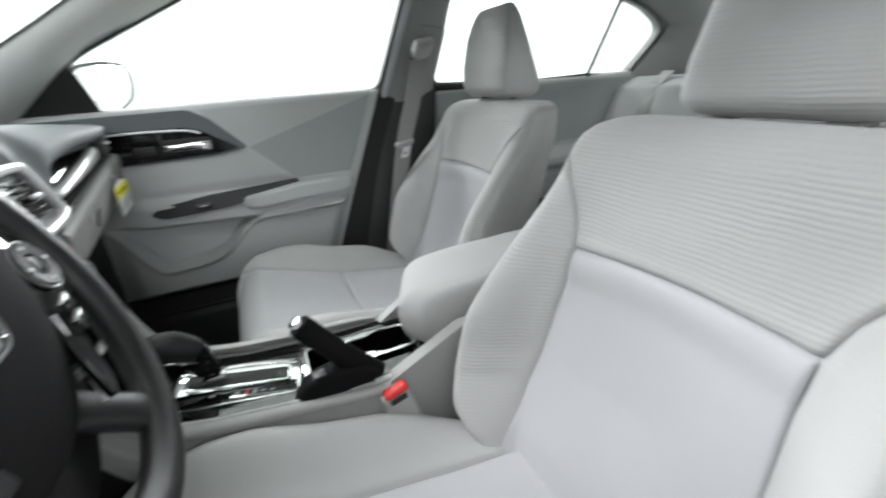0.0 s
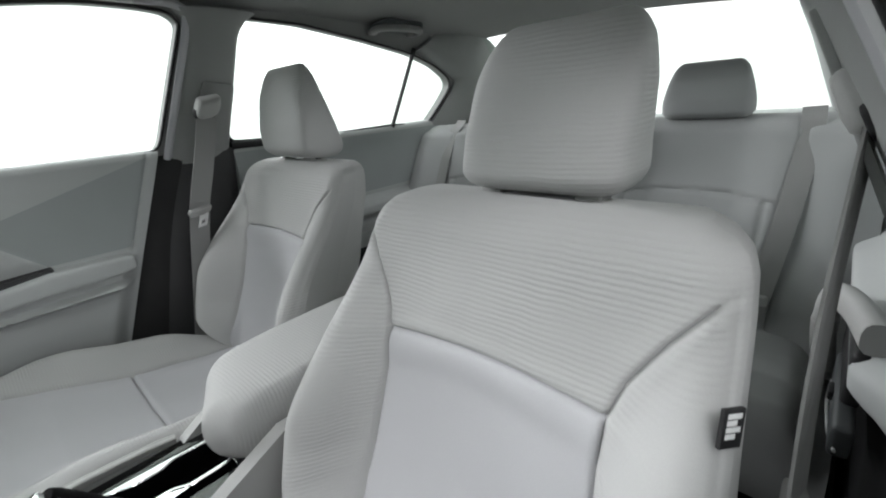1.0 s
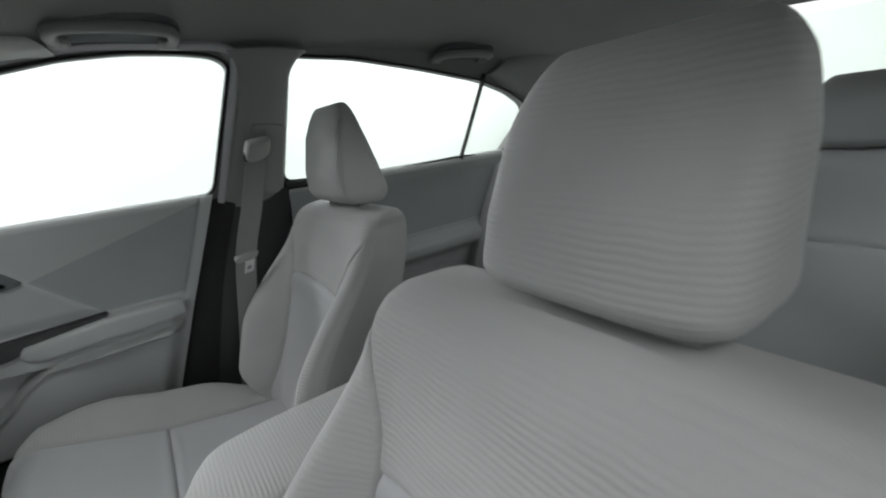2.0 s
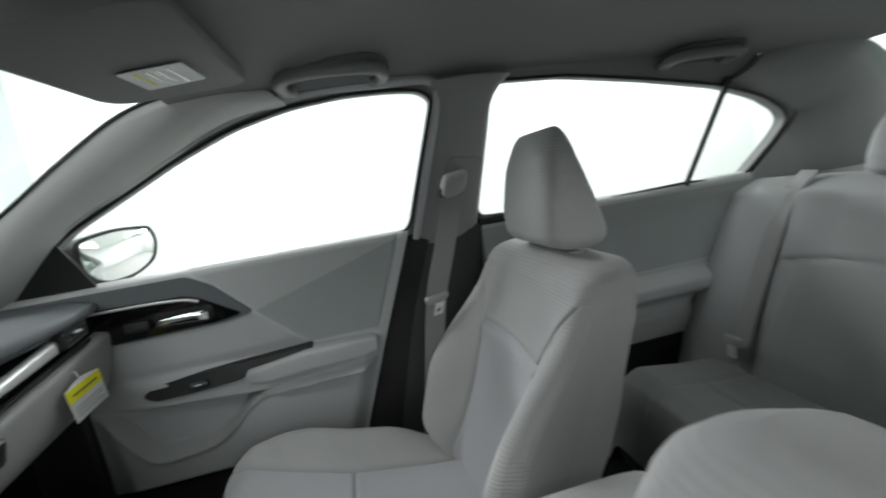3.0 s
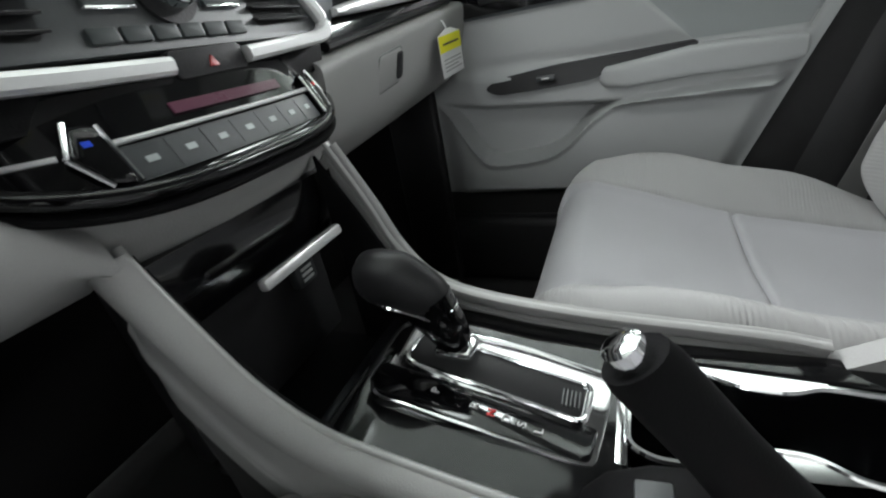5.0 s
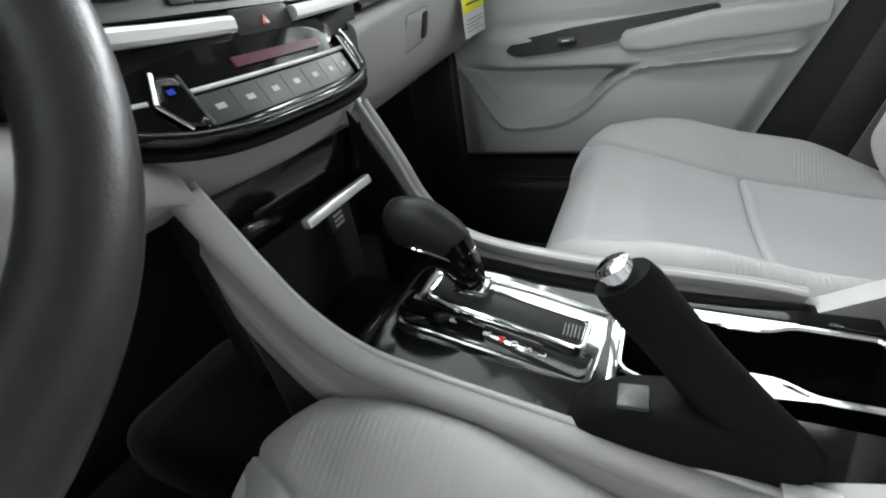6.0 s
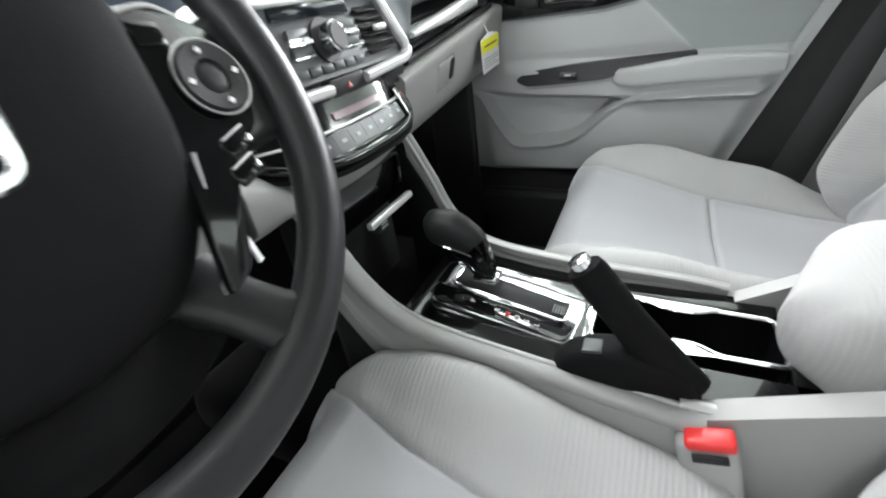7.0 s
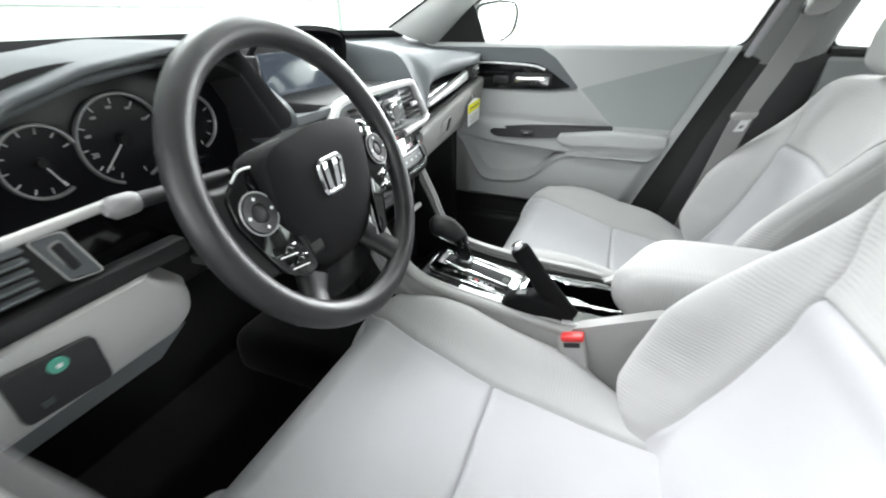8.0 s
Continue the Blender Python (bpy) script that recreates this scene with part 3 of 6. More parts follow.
def headrest_surface(hw=0.119, z0=1.014, z1=1.222, n=48):
    """A wedge-shaped pad: deep at its foot, thin at its crown, with soft corners."""
    rings = []
    for i in range(n + 1):
        t = 0.5 - 0.5 * math.cos(math.pi * i / n)
        z = z0 + (z1 - z0) * t
        yf = lerp(t, [(0, -0.050), (0.12, -0.042), (0.35, -0.042), (0.7, -0.055), (1, -0.080)])
        yr = lerp(t, [(0, -0.168), (0.15, -0.160), (1, -0.108)])
        end = abs(2 * t - 1)
        k = (1 - min(end, 0.9995) ** 9) ** 0.5
        w = hw * lerp(t, [(0, 0.95), (0.12, 1.0), (0.35, 0.985), (0.6, 0.91), (0.85, 0.80), (1, 0.70)]) * (1 - 0.20 * (1 - k))
        mid, h = (yf + yr) / 2, (yf - yr) / 2 * (0.30 + 0.70 * k)
        ring = []
        for j in range(56):
            g = 2 * math.pi * j / 56
            c, q = math.cos(g), math.sin(g)
            ring.append((w * math.copysign(abs(c) ** 0.36, c), mid + h * math.copysign(abs(q) ** 0.55, q), z))
        rings.append(ring)
    bm = bmesh.new()
    loft(bm, rings)
    return bm


def car_seat():
    seat = thing("car_seat", "light grey ribbed cloth front seat beside the centre console", "car seat", (0.380, 0, 0.29), "front seats")

    def sp(name, bm, m, parent=seat, label="", smooth=60):
        bmesh.ops.translate(bm, verts=bm.verts, vec=(0, 0, -0.29))
        return part(name, bm, m, parent, label, smooth)

    def in_back(c):
        sx = min(lerp(c.z, SEAM_BACK), 0.16)
        front = c.y > lerp(c.z, [(0.50, 0.05), (0.9, -0.06)])
        return front and abs(c.x) < sx and c.z < 0.848 + 0.005 * (1 - (abs(c.x) / 0.14) ** 2)

    bm = seat_back_surface()
    back_insert = split_off(bm, in_back)
    back_side = split_off(bm, lambda c: abs(c.x) > lerp(c.z, WIDTH_BACK) - 0.0012 or c.y < lerp(c.z, [(0.49, 0.055), (0.68, -0.012), (0.80, -0.070), (0.93, -0.116), (1.005, -0.136)]))
    back = sp("backrest", bm, M_BACK)
    sp("backrest_side", back_side, M_SEATSIDE, back, "smooth grey side and rear cover")
    sp("backrest_insert", back_insert, M_INSERT, back, "smooth lilac-grey cloth insert")

    def in_cush(c):
        return c.z > 0.50 and abs(c.x) < lerp(c.y, SEAM_CUSH)

    bm = cushion_surface()
    cush_insert = split_off(bm, in_cush)
    cush = sp("seat_cushion", bm, M_CUSH)
    sp("cushion_insert", cush_insert, M_INSERT, cush, "smooth lilac-grey cloth insert")
    rest = sp("headrest", headrest_surface(), M_BACK)
    for x in (-0.072, 0.072):
        bm = bmesh.new()
        sweep(bm, [(x, -0.096, 1.04), (x, -0.096, 0.95)], 0.0065, n=12, up=(0, 1, 0))
        sp("headrest_post", bm, M_BLACK, rest)
        sp("post_collar", boxm((x, -0.096, 1.002), (0.036, 0.030, 0.018), 0.004), M_PLASTIC, rest)
    # Base: a grey side cover on each flank and the black frame on the floor.
    for s in (-1, 1):
        prof = rounded([(0.0, 0.40), (0.0, 0.53), (0.10, 0.52), (0.50, 0.475), (0.60, 0.45), (0.58, 0.40)], 0.02)
        bm = prismm([(p.x, p.y) for p in prof], (s * 0.235, 0, 0), (0, 1, 0), (0, 0, 1), 0.028 if s > 0 else -0.028 + 0.0561, 0.004)
        if s < 0:
            bmesh.ops.translate(bm, verts=bm.verts, vec=(-0.028, 0, 0))
        sp("side_cover", bm, M_PLASTIC)
        bm = bmesh.new()
        cover = rounded([(-0.030, 0.455), (-0.010, 0.590), (0.045, 0.605), (0.085, 0.560), (0.110, 0.480), (0.06, 0.44)], 0.03, 5)
        loft(bm, [[(s * (0.205 + h), 0.05 + (p.x - 0.05) * k, 0.52 + (p.y - 0.52) * k) for p in cover] for k, h in ((1, 0), (1, 0.026), (0.93, 0.033), (0.7, 0.036))])
        sp("recliner_cover", bm, M_PLASTIC, seat, "light grey plastic hinge cover")
        sp("seat_rail", boxm((s * 0.19, 0.27, 0.325), (0.045, 0.56, 0.07), 0.008), M_BLACK)
    sp("seat_frame", boxm((0, 0.28, 0.41), (0.43, 0.54, 0.11), 0.02), M_BLACK)
    return seat


passenger_seat = car_seat()
driver_seat = copy_thing(passenger_seat, pose(-0.361, 0.145, 0.29))
# The driver's headrest is pushed down and leans further back.
for ob in driver_seat.children:
    if ob.name.startswith("headrest"):
        ob.location.y -= 0.030
        ob.location.x += 0.003
        ob.scale.x = 0.88
        for me in [ob] + list(ob.children):
            me.data = me.data.copy()
        z0 = 1.014 - 0.29
        for v in ob.data.vertices:
            v.co.x *= 1 + 0.16 * step(v.co.z, z0 + 0.05, z0 + 0.18)
        ob.data.transform(Matrix(((1, 0, 0, 0), (0, 1.18, -0.28, 0.28 * z0 + 0.008), (0, 0, 0.91, 0.09 * z0 - 0.006), (0, 0, 0, 1))))
for ob in driver_seat.children:
    if ob.name.startswith("seat_cushion"):
        ob.location.z += 0.012
        ob.location.y += 0.014
# The airbag tag sewn to the driver seat's outer flank.
tag_at = Vector((-0.5885, 0.168, 0.8915))
tag_x, tag_z = Vector((0.68, 0.73, 0.0)).normalized(), Vector((0.02, -0.22, 1)).normalized()
tag = part("airbag_tag", prismm([(-0.0076, -0.0145), (0.0076, -0.0145), (0.0076, 0.0145), (-0.0076, 0.0145)], tag_at, -tag_x, tag_z, 0.004, 0.0008), M_BLACK)
tagged(tag, "small black woven airbag tag on the seat flank", "seat tag")
tag_n = (-tag_x).cross(tag_z)
for k in range(4):
    part("print_bar", prismm([(-0.005, 0.008 - 0.005 * k), (0.005 - 0.003 * (k % 2), 0.008 - 0.005 * k), (0.005 - 0.003 * (k % 2), 0.0118 - 0.005 * k), (-0.005, 0.0118 - 0.005 * k)], tag_at + tag_n * 0.0038, -tag_x, tag_z, 0.0007, 0.0001), M_WHITEINK, tag)



def rear_seat():
    seat = thing("rear_bench_seat", "grey cloth rear bench seat with low headrests", "rear seat", (0, -0.6, 0.29))

    def sp(name, bm, m, parent=seat, label="", smooth=60):
        bmesh.ops.translate(bm, verts=bm.verts, vec=(0, 0.6, -0.29))
        return part(name, bm, m, parent, label, smooth)

    def back(u, v):
        x = -0.70 + 1.40 * u
        z = 0.50 + 0.52 * v
        y = lerp(z, [(0.50, -0.66), (0.60, -0.69), (0.99, -0.885), (1.02, -0.93)])
        ax = abs(x)
        side = step(ax, 0.54, 0.66)
        y += 0.05 * side - 0.012 * math.exp(-((ax - 0.545) / 0.006) ** 2)
        c = abs(ax - 0.33)
        y += 0.018 * step(c, 0.09, 0.19) * (1 - side)
        y -= 0.008 * math.exp(-((ax - 0.115) / 0.006) ** 2)
        arc = 0.82 + 0.02 * (1 - (c / 0.2) ** 2)
        if c < 0.21:
            y -= 0.008 * math.exp(-((z - arc) / 0.005) ** 2)
            y -= 0.006 * math.exp(-((c - 0.165) / 0.005) ** 2) * (1 if z < arc else 0)
        y -= 0.05 * max(0, (z - 0.975) / 0.045) ** 2
        return (x, y, z)

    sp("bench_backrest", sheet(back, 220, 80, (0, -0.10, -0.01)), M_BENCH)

    def cush(u, v):
        x = -0.69 + 1.38 * u
        y = -0.335 - 0.38 * v
        z = lerp(y, [(-0.72, 0.535), (-0.55, 0.55), (-0.42, 0.572), (-0.365, 0.560), (-0.345, 0.535), (-0.335, 0.49)])
        ax = abs(x)
        c = abs(ax - 0.33)
        z += 0.012 * step(c, 0.10, 0.2) * (1 - step(y, -0.42, -0.36))
        z -= 0.007 * math.exp(-((c - 0.17) / 0.005) ** 2)
        z -= 0.007 * math.exp(-((y + 0.52) / 0.005) ** 2) * (1 if c < 0.17 else 0)
        z -= 0.10 * step(ax, 0.585, 0.69) ** 2
        return (x, y, z)

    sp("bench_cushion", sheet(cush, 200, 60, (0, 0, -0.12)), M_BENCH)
    sp("bench_base", boxm((0, -0.56, 0.37), (1.34, 0.40, 0.16), 0.02), M_BLACK)
    for x, w in ((-0.315, 0.112), (0.315, 0.112), (0.0, 0.09)):
        bm = headrest_surface(w, 1.02, 1.02 + (0.150 if x else 0.085))
        bmesh.ops.translate(bm, verts=bm.verts, vec=(x, -0.865, -0.008))
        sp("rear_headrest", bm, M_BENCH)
    return seat


rear_seat()


# ---- doors ----
def front_door(s):
    """A front door's inner trim: a moulded panel with an armrest, a pull cup, a map pocket and a black handle panel. s: +1 right, -1 left."""
    door = tagged(new("door_1" if s > 0 else "door_4"), "closed grey passenger door with cloth insert and armrest" if s > 0 else "closed grey driver door with its window lowered", "car door", kind="structure")

    def dpart(name, bm, m, parent=door, label=""):
        if s < 0:
            bmesh.ops.scale(bm, vec=(-1, 1, 1), verts=bm.verts)
        return part(name, bm, m, parent, label)

    if s < 0:
        door.location = (-0.02, 0, LOW)

    def rear_y(z):
        return lerp(z, [(0.44, 0.345), (0.566, 0.314), (0.794, 0.230), (1.052, 0.130)])

    def pocket(y):
        """The upper edge of the raised map pocket."""
        return sum(lerp(y + d, POCKET) for d in (-0.024, -0.016, -0.008, 0, 0.008, 0.016, 0.024)) / 7

    POCKET = [(0.25, 0.755), (0.40, 0.750), (0.52, 0.742), (0.575, 0.720), (0.61, 0.680), (0.65, 0.645), (0.70, 0.631), (0.79, 0.624), (0.825, 0.632), (0.85, 0.690), (0.875, 0.735), (0.90, 0.76), (1.1, 0.80)]

    def ridge(y):
        return lerp(y, [(0.2, 0.775), (0.56, 0.775), (0.80, 0.785), (0.9, 0.80)])

    def fn(u, v):
        z = 1.057 - 0.617 * u
        y0 = rear_y(z)
        y = y0 + (1.08 - y0) * v
        x = lerp(z, [(0.44, 0.735), (0.60, 0.724), (0.83, 0.703), (1.0, 0.690), (1.040, 0.689), (1.050, 0.692), (1.055, 0.699), (1.057, 0.708)])
        # Armrest and the ridge that carries it forward.
        lift = lerp(y, [(0.2, 0.038), (0.56, 0.038), (0.70, 0.026), (0.82, 0.012), (0.90, 0.0)])
        r = ridge(y)
        rear = step(y - y0, 0.004, 0.055)
        lift *= rear
        x -= lift * (1 - step(z, r + 0.012, r + 0.048)) * step(z, r - 0.052, r - 0.030)
        # The pocket stands proud below its curved edge, and the hollow above it is sunk.
        p = pocket(y)
        ahead = (1 - step(y, 0.86, 0.93)) * rear
        x -= 0.030 * (1 - step(z, p - 0.006, p + 0.003)) * step(z, 0.535, 0.560) * ahead
        x += 0.030 * step(z, p, p + 0.008) * (1 - step(z, r - 0.052, r - 0.035)) * ahead
        x -= 0.007 * math.exp(-((z - p + 0.008) / 0.007) ** 2) * ahead
        # Insert edge and the seam down the rear.
        d = y - (0.523 - (0.932 - z) * 1.02)
        x -= 0.005 * step(z, 0.82, 0.85) * step(d, -0.006, 0.004)
        x += 0.005 * math.exp(-((y - (y0 + 0.026)) / 0.004) ** 2) * step(z, 0.80, 0.83)
        return (x, y, z)

    bm = sheet(fn, 170, 170, (0.03, 0, 0))

    # Clean cuts along the insert's outline.
    for co, no in (((0, 0.521, 0.932), (0, 1, -1.02)), ((0, 0.523, 0.930), (0, 0.31, 1)), ((0, 0.256, 0.794), (0, 1, 0.3876)), ((0, 0, 0.826), (0, 0, 1))):
        bmesh.ops.bisect_plane(bm, geom=bm.verts[:] + bm.edges[:] + bm.faces[:], plane_co=co, plane_no=no, dist=1e-5)

    def insert(c):
        edge = 0.523 - (0.932 - c.z) * 1.02
        upper = c.z < 0.930 + (0.523 - c.y) * 0.31
        return 0.826 < c.z and c.y < edge - 0.002 and c.y > 0.256 - (c.z - 0.794) * 0.3876 and upper and c.x < 0.705

    ins = split_off(bm, insert)
    foot = split_off(bm, lambda c: c.z < 0.546)
    dpart("lower_seal", foot, M_RUBBER, door, "black rubber lower door edge")
    dpart("door_panel", bm, M_DOORSOFT)
    dpart("door_insert", ins, M_DOORINS, door, "darker grey cloth door insert")
    if s < 0:
        bm = bmesh.new()
        sweep(bm, spline([(0.708, 0.15, 1.037), (0.706, 0.45, 1.038), (0.706, 0.75, 1.037), (0.710, 1.0, 1.034)], 40), 0.030, 0.012, n=18, power=2.2)
        dpart("window_ledge", bm, M_DOORSOFT, door, "rounded grey ledge below the open window")
        return door
    # Dark wedge with the gloss handle panel in it.
    wedge = rounded([(1.06, 1.042), (0.645, 1.042), (0.600, 1.015), (0.522, 0.932), (0.60, 0.921), (0.86, 0.918), (1.06, 0.93)], 0.012)
    dpart("handle_wedge", plate(wedge, [], lambda y, z: (0.683, y, z), (0.016, 0, 0)), M_DASH, door, "slate grey wedge behind the inner handle")
    gloss = rounded([(1.00, 1.008), (0.66, 1.000), (0.628, 0.990), (0.545, 0.936), (0.60, 0.927), (0.86, 0.922), (1.00, 0.926)], 0.010)
    pan = dpart("handle_panel", plate(gloss, [], lambda y, z: (0.678, y, z), (0.01, 0, 0)), M_GLOSS, door, "gloss black panel round the inner handle")
    bm = bmesh.new()
    sweep(bm, spline([(0.676, 0.90, 0.998), (0.674, 0.76, 0.998), (0.674, 0.665, 0.993), (0.675, 0.628, 0.983)], 20), 0.003, 0.003, n=8)
    dpart("silver_line", bm, M_SATIN, pan)
    # Chrome handle in a scooped cup.
    cupm = prismm([(p.x, p.y) for p in rounded([(-0.062, -0.017), (0.060, -0.020), (0.066, 0.018), (-0.056, 0.019)], 0.012)], (0.6775, 0.668, 0.954), (0, -1, 0), (0, 0, 1), 0.0015, 0.0006)
    dpart("handle_cup", cupm, M_BLACK, pan)
    bm = bmesh.new()
    sweep(bm, spline([(0.674, 0.722, 0.951), (0.663, 0.706, 0.953), (0.660, 0.66, 0.954), (0.661, 0.63, 0.953), (0.668, 0.613, 0.951)], 24), lambda t: lerp(t, [(0, 0.004), (0.2, 0.006), (0.8, 0.007), (1, 0.006)]), lambda t: lerp(t, [(0, 0.006), (0.3, 0.008), (0.8, 0.011), (1, 0.012)]), n=14, power=3)
    dpart("inner_handle", bm, M_CHROME, pan, "chrome inner door handle")
    dpart("lock_button", boxm((0.672, 0.760, 0.952), (0.012, 0.05, 0.022), 0.004), M_BLACK, pan)
    # Armrest pad, and the dark pull cup with the window switch.
    rings = []
    for y, h, w in [(0.252, 0.012, 0.016), (0.258, 0.018, 0.024), (0.29, 0.022, 0.031), (0.36, 0.024, 0.035), (0.42, 0.024, 0.036), (0.52, 0.022, 0.034), (0.556, 0.018, 0.028), (0.566, 0.010, 0.022)]:
        rings.append([(0.682 + p.x, y, 0.785 + 0.010 * (y < 0.5) + p.y) for p in rounded([(-w, -h), (w * 0.9, -h), (w * 0.9, h), (-w, h)], 0.012)])
    bm = bmesh.new()
    loft(bm, rings)
    dpart("armrest_pad", bm, M_DOORSOFT, door, "padded grey armrest")
    cup = rounded([(0.800, 0.786), (0.765, 0.804), (0.66, 0.815), (0.50, 0.822), (0.405, 0.826), (0.415, 0.808), (0.54, 0.800), (0.575, 0.785), (0.68, 0.776), (0.77, 0.772)], 0.02)
    sw = dpart("pull_cup", plate(cup, [], lambda y, z: (0.652 + (z - 0.775) * 0.42 + max(0, y - 0.56) * 0.13, y, z), (0.03, 0, 0)), M_BLACK, door, "black pull cup with window switch")
    dpart("window_switch", boxm((0.660, 0.665, 0.797), (0.010, 0.036, 0.010), 0.003), M_FACIA, sw)
    dpart("switch_mark", boxm((0.6545, 0.665, 0.797), (0.002, 0.014, 0.002)), M_WHITEINK, sw)
    return door


front_door(1)
front_door(-1)


def rear_door(s):
    door = tagged(new("door_2" if s > 0 else "door_3"), "closed grey rear door with a small armrest", "car door", kind="structure")

    def fn(u, v):
        z = 1.045 - 0.60 * u
        y = -0.06 - 0.89 * v
        x = lerp(z, [(0.44, 0.735), (0.60, 0.722), (0.83, 0.706), (1.0, 0.694), (1.035, 0.696), (1.045, 0.712)])
        x -= 0.045 * (1 - step(z, 0.762, 0.80)) * step(z, 0.70, 0.74) * step(-y, 0.10, 0.2)
        x -= 0.018 * (1 - step(z, 0.66, 0.68)) * step(-y, 0.1, 0.2)
        return (s * x, y, z)

    bm = sheet(fn, 80, 60, (s * 0.03, 0, 0))
    ins = split_off(bm, lambda c: 0.81 < c.z < 1.02 and abs(c.x) < 0.72)
    # On the left the black reaches higher, painting in the shade on that door.
    low = split_off(bm, lambda c: c.z < (0.715 if s < 0 else 0.60))
    part("door_panel", bm, M_DOORSOFT, door)
    part("door_pocket", low, M_BLACK, door, "black lower door panel with a map pocket and painted shade")
    part("door_insert", ins, M_DOORINS, door, "darker grey cloth door insert")
    bm = bmesh.new()
    sweep(bm, [(s * 0.702, -0.06, 1.038), (s * 0.706, -0.4, 1.024), (s * 0.708, -0.69, 1.030), (s * 0.712, -0.90, 1.014)], 0.010, 0.008, n=8)
    part("window_rail", bm, M_DOORSOFT, door)
    bm = bmesh.new()
    sweep(bm, [(s * 0.696, -0.055, 1.045), (s * 0.698, -0.20, 1.042), (s * 0.700, -0.30, 1.036)], 0.014, 0.013, n=8)
    part("black_rail_cap", bm, M_BLACK, door)
    if s < 0:
        cup = part("pull_cup", boxm((-0.676, -0.300, 0.742), (0.020, 0.20, 0.080), 0.008, None, 3), M_BLACK, door, "black recess behind the pull handle")
        part("switch_panel", boxm((-0.672, -0.245, 0.685), (0.022, 0.20, 0.045), 0.006, None, 3), M_FACIA, cup)
        part("window_switch", boxm((-0.659, -0.245, 0.695), (0.008, 0.030, 0.014), 0.003, None, 2), M_BLACK, cup)
        bm = bmesh.new()
        sweep(bm, spline([(-0.664, -0.37, 0.640), (-0.660, -0.30, 0.645), (-0.662, -0.20, 0.662), (-0.668, -0.14, 0.676)], 20), 0.002, 0.0025, n=8)
        part("silver_line", bm, M_SATIN, cup)
        bm = bmesh.new()
        sweep(bm, spline([(-0.684, -0.20, 0.806), (-0.668, -0.28, 0.806), (-0.648, -0.36, 0.792), (-0.640, -0.40, 0.755), (-0.642, -0.405, 0.70), (-0.652, -0.405, 0.640)], 40), 0.016, lambda t: 0.022 - 0.006 * t, n=14, power=2.6)
        part("pull_handle", bm, M_PLASTIC, door, "light grey curved pull handle")
    return door


rear_door(1)
rear_door(-1)


# Painted outer skins close the doors.
for s in (1, -1):
    for y0, y1 in ((0.13, 1.10), (-1.48, 0.10)):
        bm = sheet(lambda u, v: (s * (0.775 + 0.03 * math.sin(math.pi * v) ** 0.7), y0 + (y1 - y0) * u, 0.30 + 0.70 * v), 10, 14, (s * -0.006, 0, 0))
        ob = part("wall_skin_right" if s > 0 else "wall_skin_left", bm, M_PAINT)
        ob.location.z = 0.0 if s > 0 else LOW
        tagged(ob, "pale grey painted outer body side", "car body side", kind="structure")


# ---- side mirror ----
mirror = thing("side_mirror", "black door mirror outside the passenger window", "door mirror", (0.84, 0.78, 1.05))


def mirror_part(name, bm, m, label=""):
    bmesh.ops.translate(bm, verts=bm.verts, vec=(-0.84, -0.78, -1.05))
    return part(name, bm, m, mirror, label)


ux, uz = Vector((0.90, -0.44, 0.0)).normalized(), Vector((0.05, 0.05, 1)).normalized()
shape = [(-0.106, 0.046), (-0.104, -0.030), (-0.062, -0.064), (0.02, -0.060), (0.084, -0.030), (0.102, 0.02), (0.092, 0.056), (0.0, 0.062)]
at = Vector((0.826, 0.826, 1.110))
bm = bmesh.new()
un = ux.cross(uz)
rings = [[at + ux * (p.x * k) + uz * (p.y * k) - un * h for p in rounded(shape, 0.03)] for k, h in ((0.93, -0.004), (0.97, -0.010), (1.04, -0.008), (1.06, 0.01), (1.06, 0.04), (0.95, 0.075), (0.7, 0.10), (0.3, 0.112))]
loft(bm, rings)
mirror_part("mirror_housing", bm, M_BLACK)
mirror_part("mirror_glass", prismm([(p.x * 0.92, p.y * 0.92) for p in rounded(shape, 0.03)], at + un * 0.004, ux, uz, 0.004, 0.001), M_MIRROR, "bright mirror glass")
bm = bmesh.new()
sweep(bm, [(0.70, 0.93, 1.06), (0.78, 0.90, 1.055), (0.85, 0.86, 1.065)], 0.03, 0.016, n=10)
mirror_part("mirror_arm", bm, M_BLACK)

# ---- belts ----
def ribbon(pts, width_dir, half, thick=0.0012):
    """A flat strap along points."""
    bm = bmesh.new()
    w = Vector(width_dir).normalized()
    rings = []
    for i, p in enumerate(pts):
        p = Vector(p)
        d = (Vector(pts[min(i + 1, len(pts) - 1)]) - Vector(pts[max(i - 1, 0)])).normalized()
        side = (w - d * w.dot(d)).normalized()
        nrm = d.cross(side)
        rings.append([p + side * half + nrm * thick, p - side * half + nrm * thick, p - side * half - nrm * thick, p + side * half - nrm * thick])
    loft(bm, rings)
    return bm


